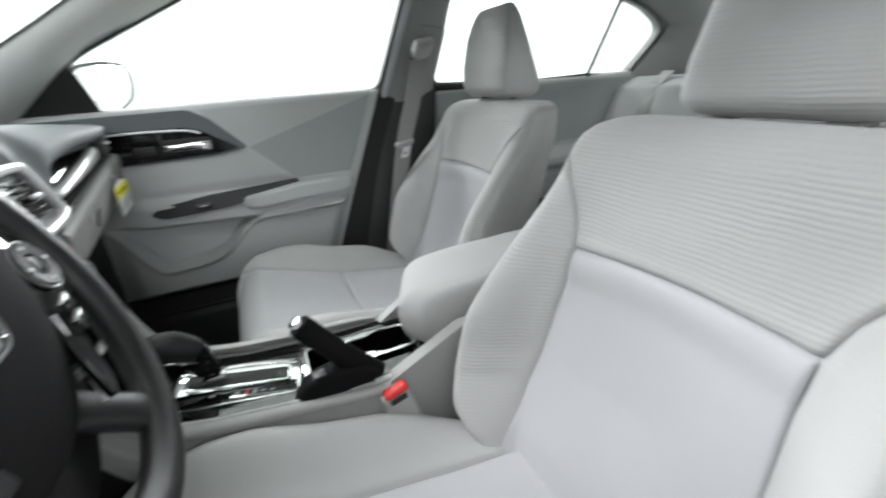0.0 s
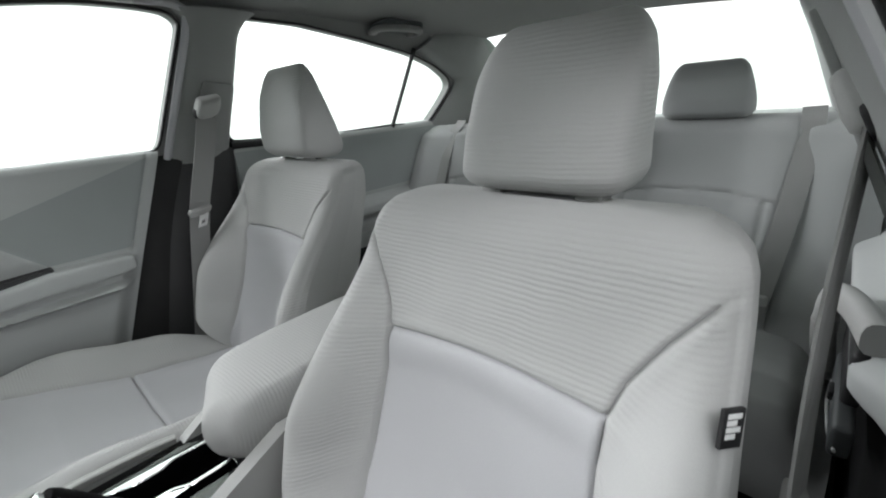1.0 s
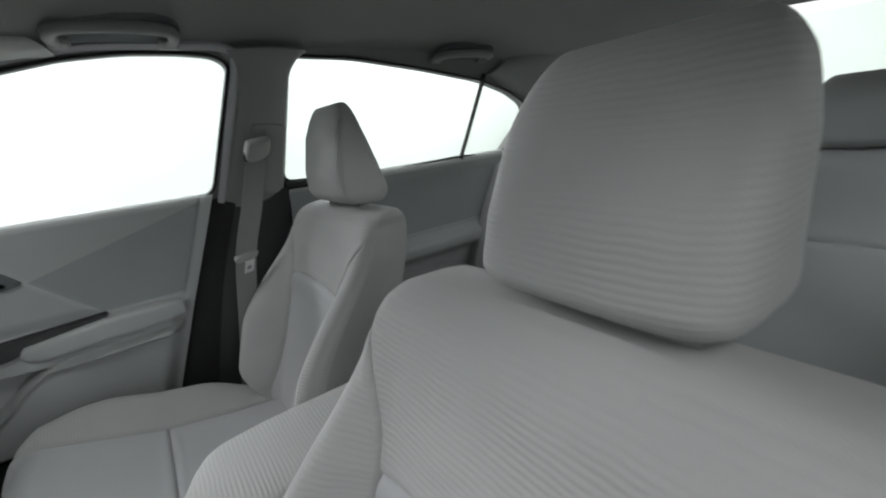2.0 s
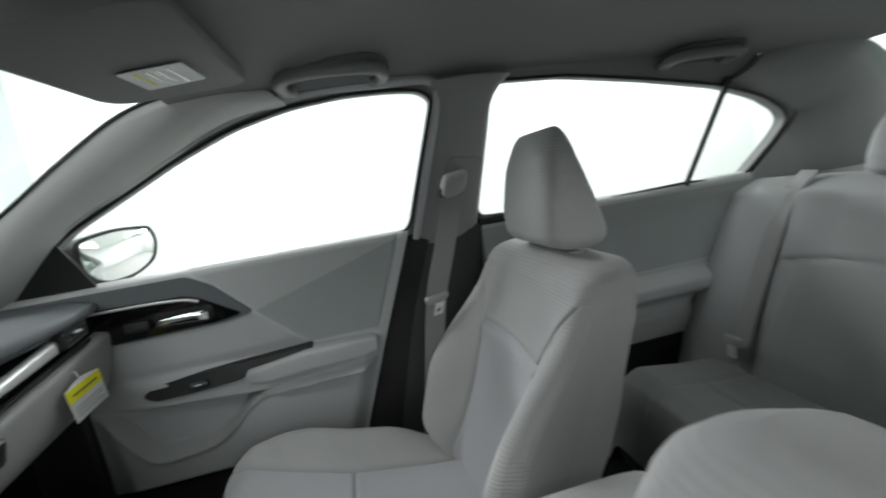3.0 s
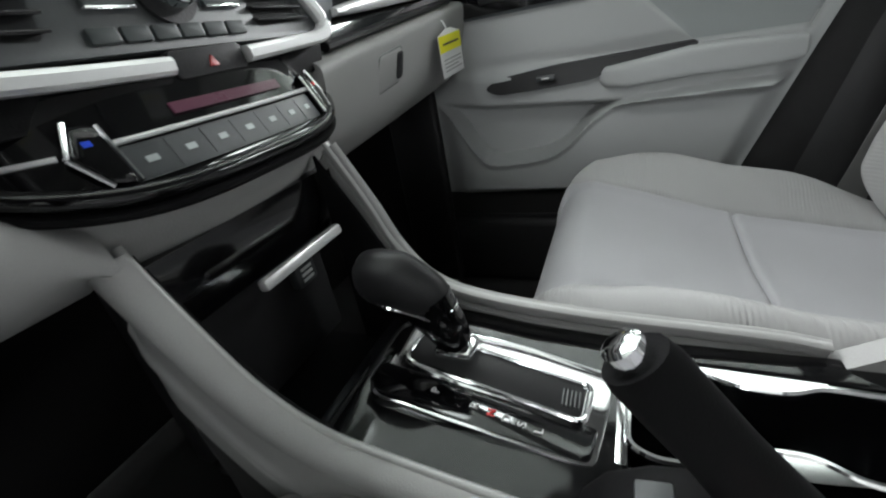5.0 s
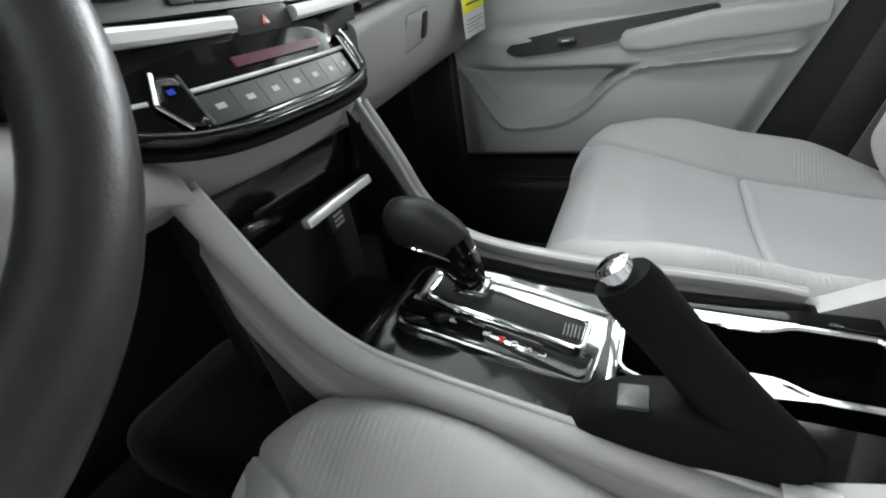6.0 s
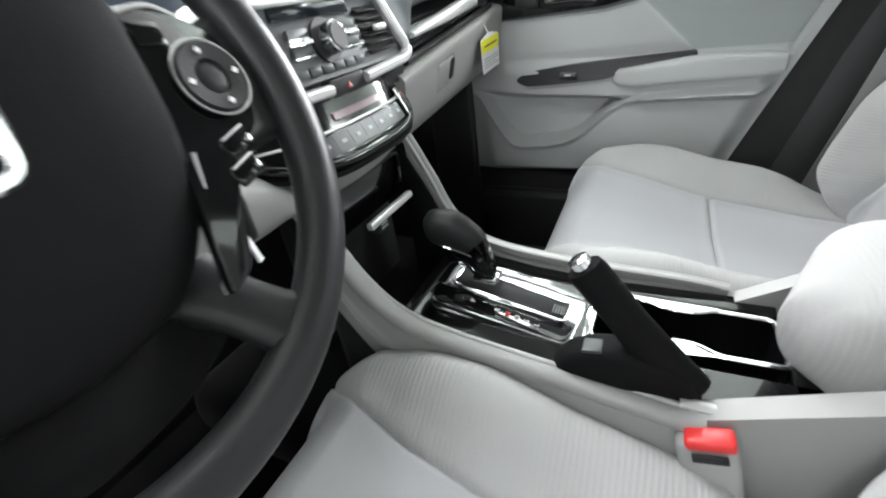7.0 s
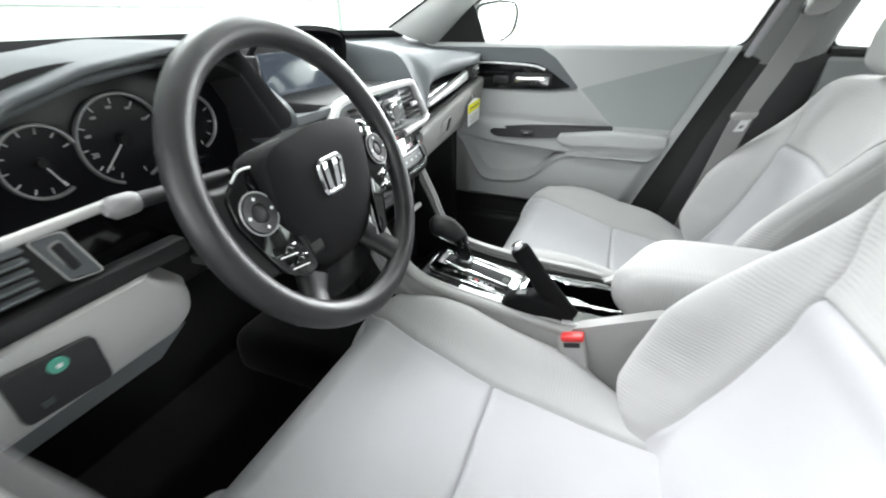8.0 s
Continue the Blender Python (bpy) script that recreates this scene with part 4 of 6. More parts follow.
def seat_belt(s, loop, latch, low):
    belt = thing("seat_belt", "grey seat belt hanging from its loop on the door pillar", "seat belt", low, "front seat belts")

    def sp(name, bm, m, label="", parent=belt):
        bmesh.ops.translate(bm, verts=bm.verts, vec=-Vector(low))
        return part(name, bm, m, parent, label)

    loop, latch, foot = Vector(loop), Vector(latch), Vector(low)
    sp("webbing", ribbon(spline([loop, loop.lerp(latch, 0.5) + Vector((-s * 0.004, 0, 0)), latch, latch.lerp(foot, 0.5), foot], 30), (0.0 if s > 0 else 0.18, 1, 0.1), 0.0235), M_BELT)
    # A rounded housing over the loop, with the dark slot that the webbing comes out of.
    ux = Vector((0, -s, 0.15 * s))
    uz = Vector((-s * 0.46, -0.20, 1)).normalized()
    un = ux.cross(uz).normalized()
    at = loop + uz * 0.018 - un * 0.010
    lip = [(-0.033, 0.0), (-0.030, -0.018), (-0.020, -0.028), (0.0, -0.032), (0.020, -0.028), (0.030, -0.018), (0.033, 0.0), (0.026, 0.006), (-0.026, 0.006)]
    sp("belt_loop", prismm([(p.x, p.y) for p in rounded(lip, 0.005)], at, ux, uz, 0.013, 0.003), M_BLACK)
    shell = [(-0.027, 0.030), (0.027, 0.030), (0.030, 0.0), (0.026, -0.016), (0.014, -0.023), (-0.014, -0.023), (-0.026, -0.016), (-0.030, 0.0)]
    bm = bmesh.new()
    ol = rounded(shell, 0.008)
    loft(bm, [[at + ux * (p.x * k) + uz * (p.y * k) + un * h for p in ol] for k, h in ((1, 0), (1, 0.012), (0.96, 0.018), (0.85, 0.022), (0.5, 0.024))])
    sp("loop_cover", bm, M_PLASTIC)
    grip = [(-0.028, 0.006), (-0.024, 0.011), (0.024, 0.011), (0.028, 0.006), (0.026, -0.006), (0.012, -0.010), (-0.012, -0.010), (-0.026, -0.006)]
    sp("tongue_grip", prismm([(p.x, p.y) for p in rounded(grip, 0.005)], latch - un * 0.006, ux, uz, 0.014, 0.003), M_PLASTIC)
    bm = plate([(-0.011, -0.004), (0.011, -0.004), (0.011, -0.040), (-0.011, -0.040)], [[(-0.005, -0.020), (0.005, -0.020), (0.005, -0.032), (-0.005, -0.032)]], lambda u, v: latch + ux * (u + 0.005) + uz * v + un * 0.011, un * 0.0025)
    sp("tongue", bm, M_STEEL, "bright steel belt tongue")
    return belt


seat_belt(1, (0.588, 0.028, 1.130), (0.580, 0.105, 0.900), (0.66, 0.165, 0.50))
seat_belt(-1, (-0.628, 0.020, 1.080), (-0.634, 0.12, 0.796), (-0.665, 0.20, 0.50))

# Rear belt: webbing up the backrest's flank with its tongue, and one on the other side.
for s in (1, -1):
    belt = thing("rear_seat_belt", "grey rear seat belt lying down the bench backrest", "seat belt", (s * 0.52, -0.64, 0.58), "rear seat belts")
    bm = ribbon(spline([(s * 0.55, -0.93, 1.035), (s * 0.555, -0.86, 0.97), (s * 0.545, -0.76, 0.80), (s * 0.525, -0.665, 0.62), (s * 0.52, -0.650, 0.575)], 24), (1, 0, 0), 0.0235)
    bmesh.ops.translate(bm, verts=bm.verts, vec=(-s * 0.52, 0.64, -0.58))
    part("webbing", bm, M_BELT, belt)
    part("tongue", boxm((0, 0.012, 0.030), (0.026, 0.006, 0.034), 0.003), M_STEEL, belt, "bright steel belt tongue")
    part("tongue_grip", boxm((0, 0.006, 0.058), (0.054, 0.016, 0.024), 0.005, None, 3), M_PLASTIC, belt)

# ---- roof fittings ----
def grab_handle(y0, y1, x, z, reach):
    """An arched grip that lies against the roof lining over a dark plate for its shade."""
    h = thing("grab_handle", "grey folding grab handle above the side window", "grab handle", (x, (y0 + y1) / 2, z), "grab handles")
    half = (y1 - y0) / 2
    inb = Vector((-0.95, 0, 0.30)).normalized()
    out = Vector((-0.30, 0, -0.95)).normalized()

    def at(y, a, b):
        return Vector((0, y, 0)) + inb * a + out * b

    bm = bmesh.new()
    line = [at(-half * 0.80, 0.0, 0.006), at(-half * 0.88, reach * 0.45, 0.013), at(-half * 0.70, reach * 0.85, 0.018), at(0, reach, 0.020), at(half * 0.70, reach * 0.85, 0.018), at(half * 0.88, reach * 0.45, 0.013), at(half * 0.80, 0.0, 0.006)]
    sweep(bm, spline(line, 40), 0.011, 0.010, n=12, up=out, power=2.8)
    part("grip", bm, M_HANDLE, h)
    bm = plate(rounded([(-half, -0.004), (half, -0.004), (half, reach * 0.8), (half * 0.7, reach + 0.014), (-half * 0.7, reach + 0.014), (-half, reach * 0.8)], 0.02), [], lambda u, v: at(u, v, 0.002), out * 0.003)
    part("recess", bm, M_DASH, h, "flat dark plate painted as the shade behind the grip")
    for s in (-1, 1):
        bm = boxm(at(s * half * 0.80, 0.004, 0.008), (0.026, 0.034, 0.016), 0.005, Euler((0, radians(18), 0)).to_matrix(), 3)
        part("hinge_cover", bm, M_HANDLE, h)


grab_handle(0.140, 0.350, 0.505, 1.374, 0.076)
grab_handle(-0.700, -0.490, 0.550, 1.347, 0.060)

visor = thing("sun_visor", "grey cloth sun visor folded up against the headliner", "sun visor", (0.24, 0.464, 1.372))
vis = rounded([(-0.19, 0.088), (0.175, 0.085), (0.15, -0.09), (0.11, -0.105), (-0.19, -0.088)], 0.03)
part("visor_board", prismm([(p.x, p.y) for p in vis], (0.0, 0.0, -0.008), (1, 0, 0.06), (0, -1, 0.10), 0.016, 0.005), M_VISOR, visor)
bm = plate(rounded([(-0.040, 0.036), (0.056, 0.038), (0.056, -0.036), (-0.040, -0.036)], 0.004), [], lambda u, v: (u + 0.018, v - 0.012, -0.0262 + u * 0.06 + v * -0.10), (0, 0, 0.001))
lab = part("warning_label", bm, M_PAPER, visor, "white printed warning label")
for k in range(4):
    bm = plate([(-0.032, -0.0016), (0.046 - 0.012 * (k % 2), -0.0016), (0.046 - 0.012 * (k % 2), 0.0016), (-0.032, 0.0016)], [], lambda u, v: (u + 0.018, v - 0.028 + 0.012 * k, -0.0272 + u * 0.06 + (v - 0.016 + 0.012 * k) * -0.10), (0, 0, 0.0006))
    part("print_bar", bm, M_YELLOW if k == 3 else M_RING, lab)
twin = copy_thing(visor, pose(-0.26, 0.464, 1.362))


# ---- dashboard ----
dash = thing("dashboard", "slate and light grey dashboard with gloss black and silver trim", "dashboard", (0, 0.95, 0.8))


def dp(name, bm, m, parent=dash, label="", smooth=40):
    bmesh.ops.translate(bm, verts=bm.verts, vec=(0, -0.95, -0.8))
    return part(name, bm, m, parent, label, smooth)


def top_pad():
    """The long upper pad, with a hump over the dials and a lower one over the screen."""
    def fn(u, v):
        x = -0.68 + 1.36 * u
        hump = step(x, -0.66, -0.52) * (1 - step(x, -0.276, -0.242))
        scr = step(x, -0.240, -0.228) * (1 - step(x, 0.150, 0.165))
        lip = lerp(x, [(-0.68, 0.985), (-0.5, 1.0), (0.150, 0.990), (0.165, 0.955), (0.206, 0.950), (0.222, 0.996), (0.245, 1.008), (0.30, 1.015), (0.36, 1.021), (0.60, 1.022), (0.68, 1.02)])
        lip = lip * (1 - hump) + lerp(x, [(-0.60, 1.040), (-0.53, 1.060), (-0.46, 1.080), (-0.37, 1.091), (-0.25, 1.086), (-0.18, 1.07)]) * hump
        crest = max(lerp(x, [(-0.68, 1.035), (0.0, 1.045), (0.12, 1.058), (0.38, 1.048), (0.60, 1.034), (0.68, 1.036)]) + 0.025 * scr, lip + 0.006)
        yl = lerp(x, [(-0.68, 0.80), (-0.5, 0.80), (-0.16, 0.815), (0.2, 0.812), (0.55, 0.802), (0.68, 0.83)]) + 0.05 * hump + 0.165 * scr
        yb = lerp(abs(x), [(0, 1.265), (0.45, 1.19), (0.68, 1.09)])
        pts = [(yl + 0.06, lip - 0.030 + 0.020 * hump), (yl + 0.008, lip - 0.020 + 0.012 * hump), (yl, lip), (yl + 0.016, lip + 0.5 * (crest - lip)), (yl + 0.06, crest), (yl + 0.17, crest + 0.006 - 0.008 * hump), (yb - 0.05, lerp(abs(x), [(0, 1.070), (0.68, 1.062)])), (yb, lerp(abs(x), [(0, 1.078), (0.68, 1.070)]))]
        p = spline([(0, *q) for q in pts], 40)[min(int(v * 40 + 0.5), 40)]
        return (x, p.y, p.z)

    bm = sheet(fn, 170, 40, (0, 0.02, -0.012))
    end = split_off(bm, lambda c: -0.284 < c.x < -0.246 and c.y < 1.0)
    dp("dash_top", bm, M_DASH, dash, "slate grey grained dash pad")
    dp("binnacle_end", end, M_BLACK, dash, "black end of the dial hood")


top_pad()
# Core that closes the dash below the pad.
dp("dash_core", boxm((0, 1.11, 0.88), (1.32, 0.26, 0.26), 0.02), M_BLACK)


def band(x0, x1, rows, n, back):
    """A dash strip from x0 to x1; each row is (y(x), z(x))."""
    def fn(u, v):
        x = x0 + (x1 - x0) * u
        pts = spline([(0, fy(x), fz(x)) for fy, fz in rows], 24)
        p = pts[min(int(v * 24 + 0.5), 24)]
        return (x, p.y, p.z)
    return sheet(fn, n, 24, back)


# Passenger side: gloss black recess, silver strip, glovebox.
strip_z = lambda x: 0.933 + (x - 0.209) * 0.101
strip_y = lambda x: 0.812 + (x - 0.209) * 0.05
recess_top = lambda x: lerp(x, [(0.185, 0.95), (0.222, 0.995), (0.36, 1.012), (0.684, 1.012)])
dp("gloss_band", band(0.200, 0.684, [(lambda x: strip_y(x) + 0.052, recess_top), (lambda x: strip_y(x) + 0.034, lambda x: strip_z(x) * 0.45 + recess_top(x) * 0.55), (lambda x: strip_y(x) + 0.016, lambda x: strip_z(x) + 0.012), (lambda x: strip_y(x) + 0.008, lambda x: strip_z(x) - 0.022)], 40, (0, 0.02, 0)), M_GLOSS, dash, "gloss black recessed band")
bm = bmesh.new()
sweep(bm, [(x, strip_y(x) + 0.001 - 0.004 * math.sin(math.pi * (x - 0.2) / 0.35), strip_z(x) + 0.012) for x in np.linspace(0.205, 0.548, 30)], 0.010, lambda t: 0.004 + 0.010 * t ** 0.7, n=12, power=3.0)
dp("silver_strip", bm, M_SATIN, dash, "satin silver dash strip")
# Black rod drawn as the shadow line under the silver strip.
bm = bmesh.new()
sweep(bm, [(x, strip_y(x) - 0.004, strip_z(x) - 0.016) for x in np.linspace(0.17, 0.62, 30)], 0.006, 0.005, n=8)
dp("strip_shadow_rail", bm, M_BLACK)


def glovebox():
    x0, x1 = 0.135, 0.684
    rows = [
        (lambda x: strip_y(x) + 0.02, lambda x: strip_z(x) - 0.020),
        (lambda x: strip_y(x) - 0.012, lambda x: strip_z(x) - 0.026),
        (lambda x: strip_y(x) - 0.016, lambda x: strip_z(x) - 0.045),
        (lambda x: strip_y(x) - 0.004, lambda x: strip_z(x) - 0.095),
        (lambda x: strip_y(x) + 0.022, lambda x: 0.806 + (x - 0.2) * 0.05),
        (lambda x: strip_y(x) + 0.075, lambda x: 0.772 + (x - 0.2) * 0.06),
        (lambda x: strip_y(x) + 0.19, lambda x: 0.760 + (x - 0.2) * 0.06),
    ]
    g = dp("glovebox", band(x0, x1, rows, 50, (0, 0.02, 0.006)), M_GLOVE, dash, "light grey glovebox front, toned down for shade")
    ux = Vector((1, 0.05, 0.10)).normalized()
    pts = rounded([(-0.040, -0.022), (0.036, -0.022), (0.042, 0.020), (-0.034, 0.020)], 0.009)
    bm = bmesh.new()
    rim = [Vector((0.298, 0.810, 0.878)) + ux * p.x * 1.02 + Vector((0, -0.24, 1)).normalized() * p.y * 1.02 + ux.cross(Vector((0, -0.24, 1)).normalized()) * 0.0045 for p in pts]
    sweep(bm, rim, 0.0016, n=6, closed=True, up=(0, 1, 0))
    dp("latch_groove", bm, M_FACIA, g)
    dp("latch_bezel", prismm([(p.x, p.y) for p in pts], (0.298, 0.810, 0.878), ux, (0, -0.24, 1), 0.007, 0.002), M_GLOVE, g)
    pts = rounded([(-0.008, -0.017), (0.011, -0.017), (0.013, 0.016), (-0.006, 0.016)], 0.006)
    dp("latch_recess", prismm([(p.x, p.y) for p in pts], (0.324, 0.810, 0.880), ux, (0, -0.24, 1), 0.0078, 0.001), M_BLACK, g)
    return g


glovebox()

# Side vent at the passenger's end.
vent = dp("side_vent", prismm([(p.x, p.y) for p in rounded([(-0.05, -0.022), (0.045, -0.018), (0.055, 0.026), (-0.045, 0.024)], 0.008)], (0.565, 0.832, 0.990), (1, 0.12, 0.08), (0, 0.12, 1), 0.02, 0.004), M_BLACK, dash, "black slatted side vent")
for k in range(4):
    dp("slat", boxm((0.562, 0.812, 0.975 + 0.0105 * k), (0.080, 0.009, 0.0022), 0, Euler((radians(15), radians(-4.5), radians(7))).to_matrix()), M_FACIA, vent)
dp("vent_tab", boxm((0.562, 0.806, 0.991), (0.022, 0.006, 0.006), 0.002), M_SATIN, vent)

# ---- centre stack ----
stack = thing("centre_stack", "black centre stack with radio, vents and climate controls", "centre stack", (0, 0.84, 0.84))


def cp(name, bm, m, parent=stack, label="", smooth=40):
    bmesh.ops.translate(bm, verts=bm.verts, vec=(0, -0.84, -0.84))
    return part(name, bm, m, parent, label, smooth)


S_UP = Vector((0, 0.20, 1)).normalized()
S_X = Vector((1, 0, 0))
S_N = S_X.cross(S_UP)


def on_stack(x, z, h=0.0):
    """A place on the sloping face of the stack."""
    p = Vector((0, 0.806, 0.96)) + S_X * x + S_UP * ((z - 0.96) / S_UP.z)
    return p + S_N * h


def stack_plate(name, pts, h0, depth, m, parent=stack, label="", r=0.006, bevel=0.002):
    o = on_stack(0, 0.96, h0)
    return cp(name, prismm([(p.x, p.y) for p in rounded([(x, (z - 0.96) / S_UP.z) for x, z in pts], r)], o, S_X, S_UP, depth, bevel), m, parent, label)


radio = stack_plate("radio_facia", [(-0.166, 0.926), (0.152, 0.926), (0.165, 0.936), (0.128, 1.000), (-0.15, 1.000), (-0.185, 0.94)], -0.03, 0.030, M_FACIA, label="dark grey radio facia", r=0.012)
bm = bmesh.new()
sweep(bm, spline([on_stack(-0.06, 1.003, 0.002), on_stack(0.0, 1.004, 0.002), on_stack(0.105, 1.003, 0.003), on_stack(0.125, 0.996, 0.004), on_stack(0.150, 0.955, 0.004), on_stack(0.162, 0.934, 0.004), on_stack(0.150, 0.923, 0.004), on_stack(0.10, 0.919, 0.004), on_stack(0.046, 0.916, 0.004)], 50), 0.0080, 0.006, n=10, power=3)
cp("chrome_frame", bm, M_SATIN, stack, "satin silver frame round the radio")
bm = bmesh.new()
sweep(bm, spline([on_stack(-0.06, 1.003, 0.002), on_stack(-0.115, 1.002, 0.003), on_stack(-0.150, 0.994, 0.003), on_stack(-0.182, 0.962, 0.003), on_stack(-0.185, 0.936, 0.003), on_stack(-0.165, 0.922, 0.003), on_stack(-0.10, 0.917, 0.004), on_stack(-0.022, 0.915, 0.004)], 50), 0.0080, 0.006, n=10, power=3)
cp("chrome_frame", bm, M_SATIN, stack, "satin silver frame round the radio")
haz = stack_plate("hazard_button", [(-0.020, 0.906), (0.044, 0.907), (0.044, 0.925), (-0.020, 0.924)], -0.006, 0.012, M_BLACK, r=0.004)
stack_plate("hazard_mark", [(0.0075, 0.911), (0.0165, 0.911), (0.012, 0.9185)], 0.006, 0.001, M_DARKRED, haz, r=0.001, bevel=0.0003)
for s in (-1, 1):
    v = stack_plate("centre_vent", [(s * 0.078, 0.934), (s * 0.146, 0.938), (s * 0.118, 0.990), (s * 0.070, 0.990)][::s], -0.006, 0.006, M_RUBBER, label="black slatted centre vent", r=0.006)
    for k in range(6):
        z = 0.940 + 0.0088 * k
        w0, w1 = 0.076 - 0.0010 * k, 0.140 - 0.0045 * k
        c = on_stack(s * (w0 + w1) / 2, z, 0.003)
        cp("slat", boxm(c, (w1 - w0, 0.007, 0.0020), 0.0006, Euler((radians(8), 0, 0)).to_matrix(), 1), M_BLACK, v)
    cp("vent_tab", boxm(on_stack(s * 0.105, 0.963, 0.010), (0.022, 0.008, 0.007), 0.002), M_SATIN, v)
stack_plate("stack_surround", [(-0.172, 0.896), (0.150, 0.896), (0.168, 0.93), (0.150, 0.935), (-0.17, 0.935), (-0.19, 0.93)], -0.034, 0.028, M_HUB, label="black panel below the radio", r=0.008)
# Radio: display strip, big knob, cross of buttons, key row.
stack_plate("radio_display", [(-0.064, 0.985), (0.064, 0.985), (0.062, 0.998), (-0.062, 0.998)], 0.0, 0.003, M_SCREEN, radio, r=0.002)
bm = bmesh.new()
c = on_stack(0.006, 0.962, 0.0)
sweep(bm, [c, c + S_N * 0.003], 0.0225, n=36, up=(0, 0, 1))
cp("knob_ring", bm, M_BLACK, radio, "dark ring round the volume knob")
bm = bmesh.new()
sweep(bm, [c, c + S_N * 0.014, c + S_N * 0.019, c + S_N * 0.020], lambda t: 0.0160 if t < 0.5 else (0.0155 if t < 0.8 else 0.0140), n=36, up=(0, 0, 1))
cp("volume_knob", bm, M_CHROME, radio, "chrome volume knob")
bm = bmesh.new()
sweep(bm, [c + S_N * 0.019, c + S_N * 0.0212], 0.0125, n=30, up=(0, 0, 1))
cp("knob_cap", bm, M_BLACK, radio)
for s in (-1, 1):
    for z, h in ((0.972, 0.010), (0.955, 0.010)):
        stack_plate("radio_key", [(0.006 + s * 0.026, z - h / 2), (0.006 + s * 0.058, z - h / 2), (0.006 + s * 0.056, z + h / 2), (0.006 + s * 0.026, z + h / 2)][::s], 0.0, 0.004, M_BUTTON, radio, r=0.002, bevel=0.001)
        stack_plate("key_edge", [(0.006 + s * 0.027, z - h / 2 - 0.0006), (0.006 + s * 0.058, z - h / 2 - 0.0006), (0.006 + s * 0.058, z - h / 2 + 0.0010), (0.006 + s * 0.027, z - h / 2 + 0.0010)][::s], 0.0, 0.0046, M_CHROME, radio, r=0.0004, bevel=0.0004)
    stack_plate("radio_bar", [(0.006 + s * 0.024, 0.9615), (0.006 + s * 0.060, 0.9615), (0.006 + s * 0.060, 0.9655), (0.006 + s * 0.024, 0.9655)][::s], 0.0, 0.0055, M_CHROME, radio, r=0.001, bevel=0.0008)
for k in range(6):
    x = -0.058 + 0.0205 * k
    stack_plate("preset_key", [(x, 0.9315), (x + 0.018, 0.9315), (x + 0.018, 0.9405), (x, 0.9405)], 0.0, 0.003, M_BUTTON, radio, r=0.0015, bevel=0.0008)

# Climate unit: a bowed gloss tray with display, keys and two end knobs.
def bow(x, z, h=0.0):
    y = 0.770 + 0.026 * (min(abs(x), 0.145) / 0.13) ** 3 + (z - 0.87) * 0.55
    return Vector((x, y - h, z))


def bow_sheet(x0, x1, z0, z1, h, n=36, m=6):
    return sheet(lambda u, v: bow(x0 + (x1 - x0) * u, z0 + (z1 - z0) * v, h), n, m, (0, 0.02, 0))


def clim_low(x):
    """The unit's lower edge sweeps up towards both ends."""
    return 0.846 + 0.034 * (abs(x) / 0.16) ** 4


def clim_fn(u, v):
    x = -0.160 + 0.320 * u
    z = clim_low(x) + (0.910 - clim_low(x)) * v
    return bow(x, z, -0.010 * (1 - step(v, 0, 0.16)) - 0.004 * step(abs(x), 0.13, 0.16))


clim = cp("climate_body", sheet(clim_fn, 48, 24, (0, 0.03, 0)), M_GLOSS, stack, "gloss black climate panel")
bm = bmesh.new()
sweep(bm, [bow(x, clim_low(x) + 0.006, 0.0025 - 0.003 * step(abs(x), 0.13, 0.16)) for x in np.linspace(-0.158, 0.158, 48)], 0.0055, 0.0055, n=12)
cp("climate_lip", bm, M_GLOSS, clim)
bm = bmesh.new()
sweep(bm, [bow(x, clim_low(x) - 0.004, -0.006 - 0.003 * step(abs(x), 0.13, 0.16)) for x in np.linspace(-0.150, 0.150, 48)], 0.006, 0.004, n=10)
cp("climate_under_lip", bm, M_HUB, clim)
cp("climate_lcd", bow_sheet(-0.040, 0.060, 0.8895, 0.8960, 0.0022), M_LCD, clim, "dim pink climate display")
bm = bmesh.new()
sweep(bm, [bow(x, 0.8825, 0.002) for x in np.linspace(-0.088, 0.092, 30)], 0.0022, 0.0018, n=8)
cp("climate_chrome_line", bm, M_SATIN, clim)
cp("key_strip", bow_sheet(-0.084, 0.086, 0.8605, 0.8795, 0.0018), M_FACIA, clim, "dark grey key strip")
for k in range(7):
    x = -0.072 + 0.0243 * k
    cp("climate_key", bow_sheet(x - 0.0118, x + 0.0118, 0.8622, 0.8783, 0.0024, 2, 2), M_FACIA, clim)
    cp("key_mark", bow_sheet(x - 0.0034, x + 0.0034, 0.8688, 0.8722, 0.0030, 1, 1), M_KEYMARK, clim)
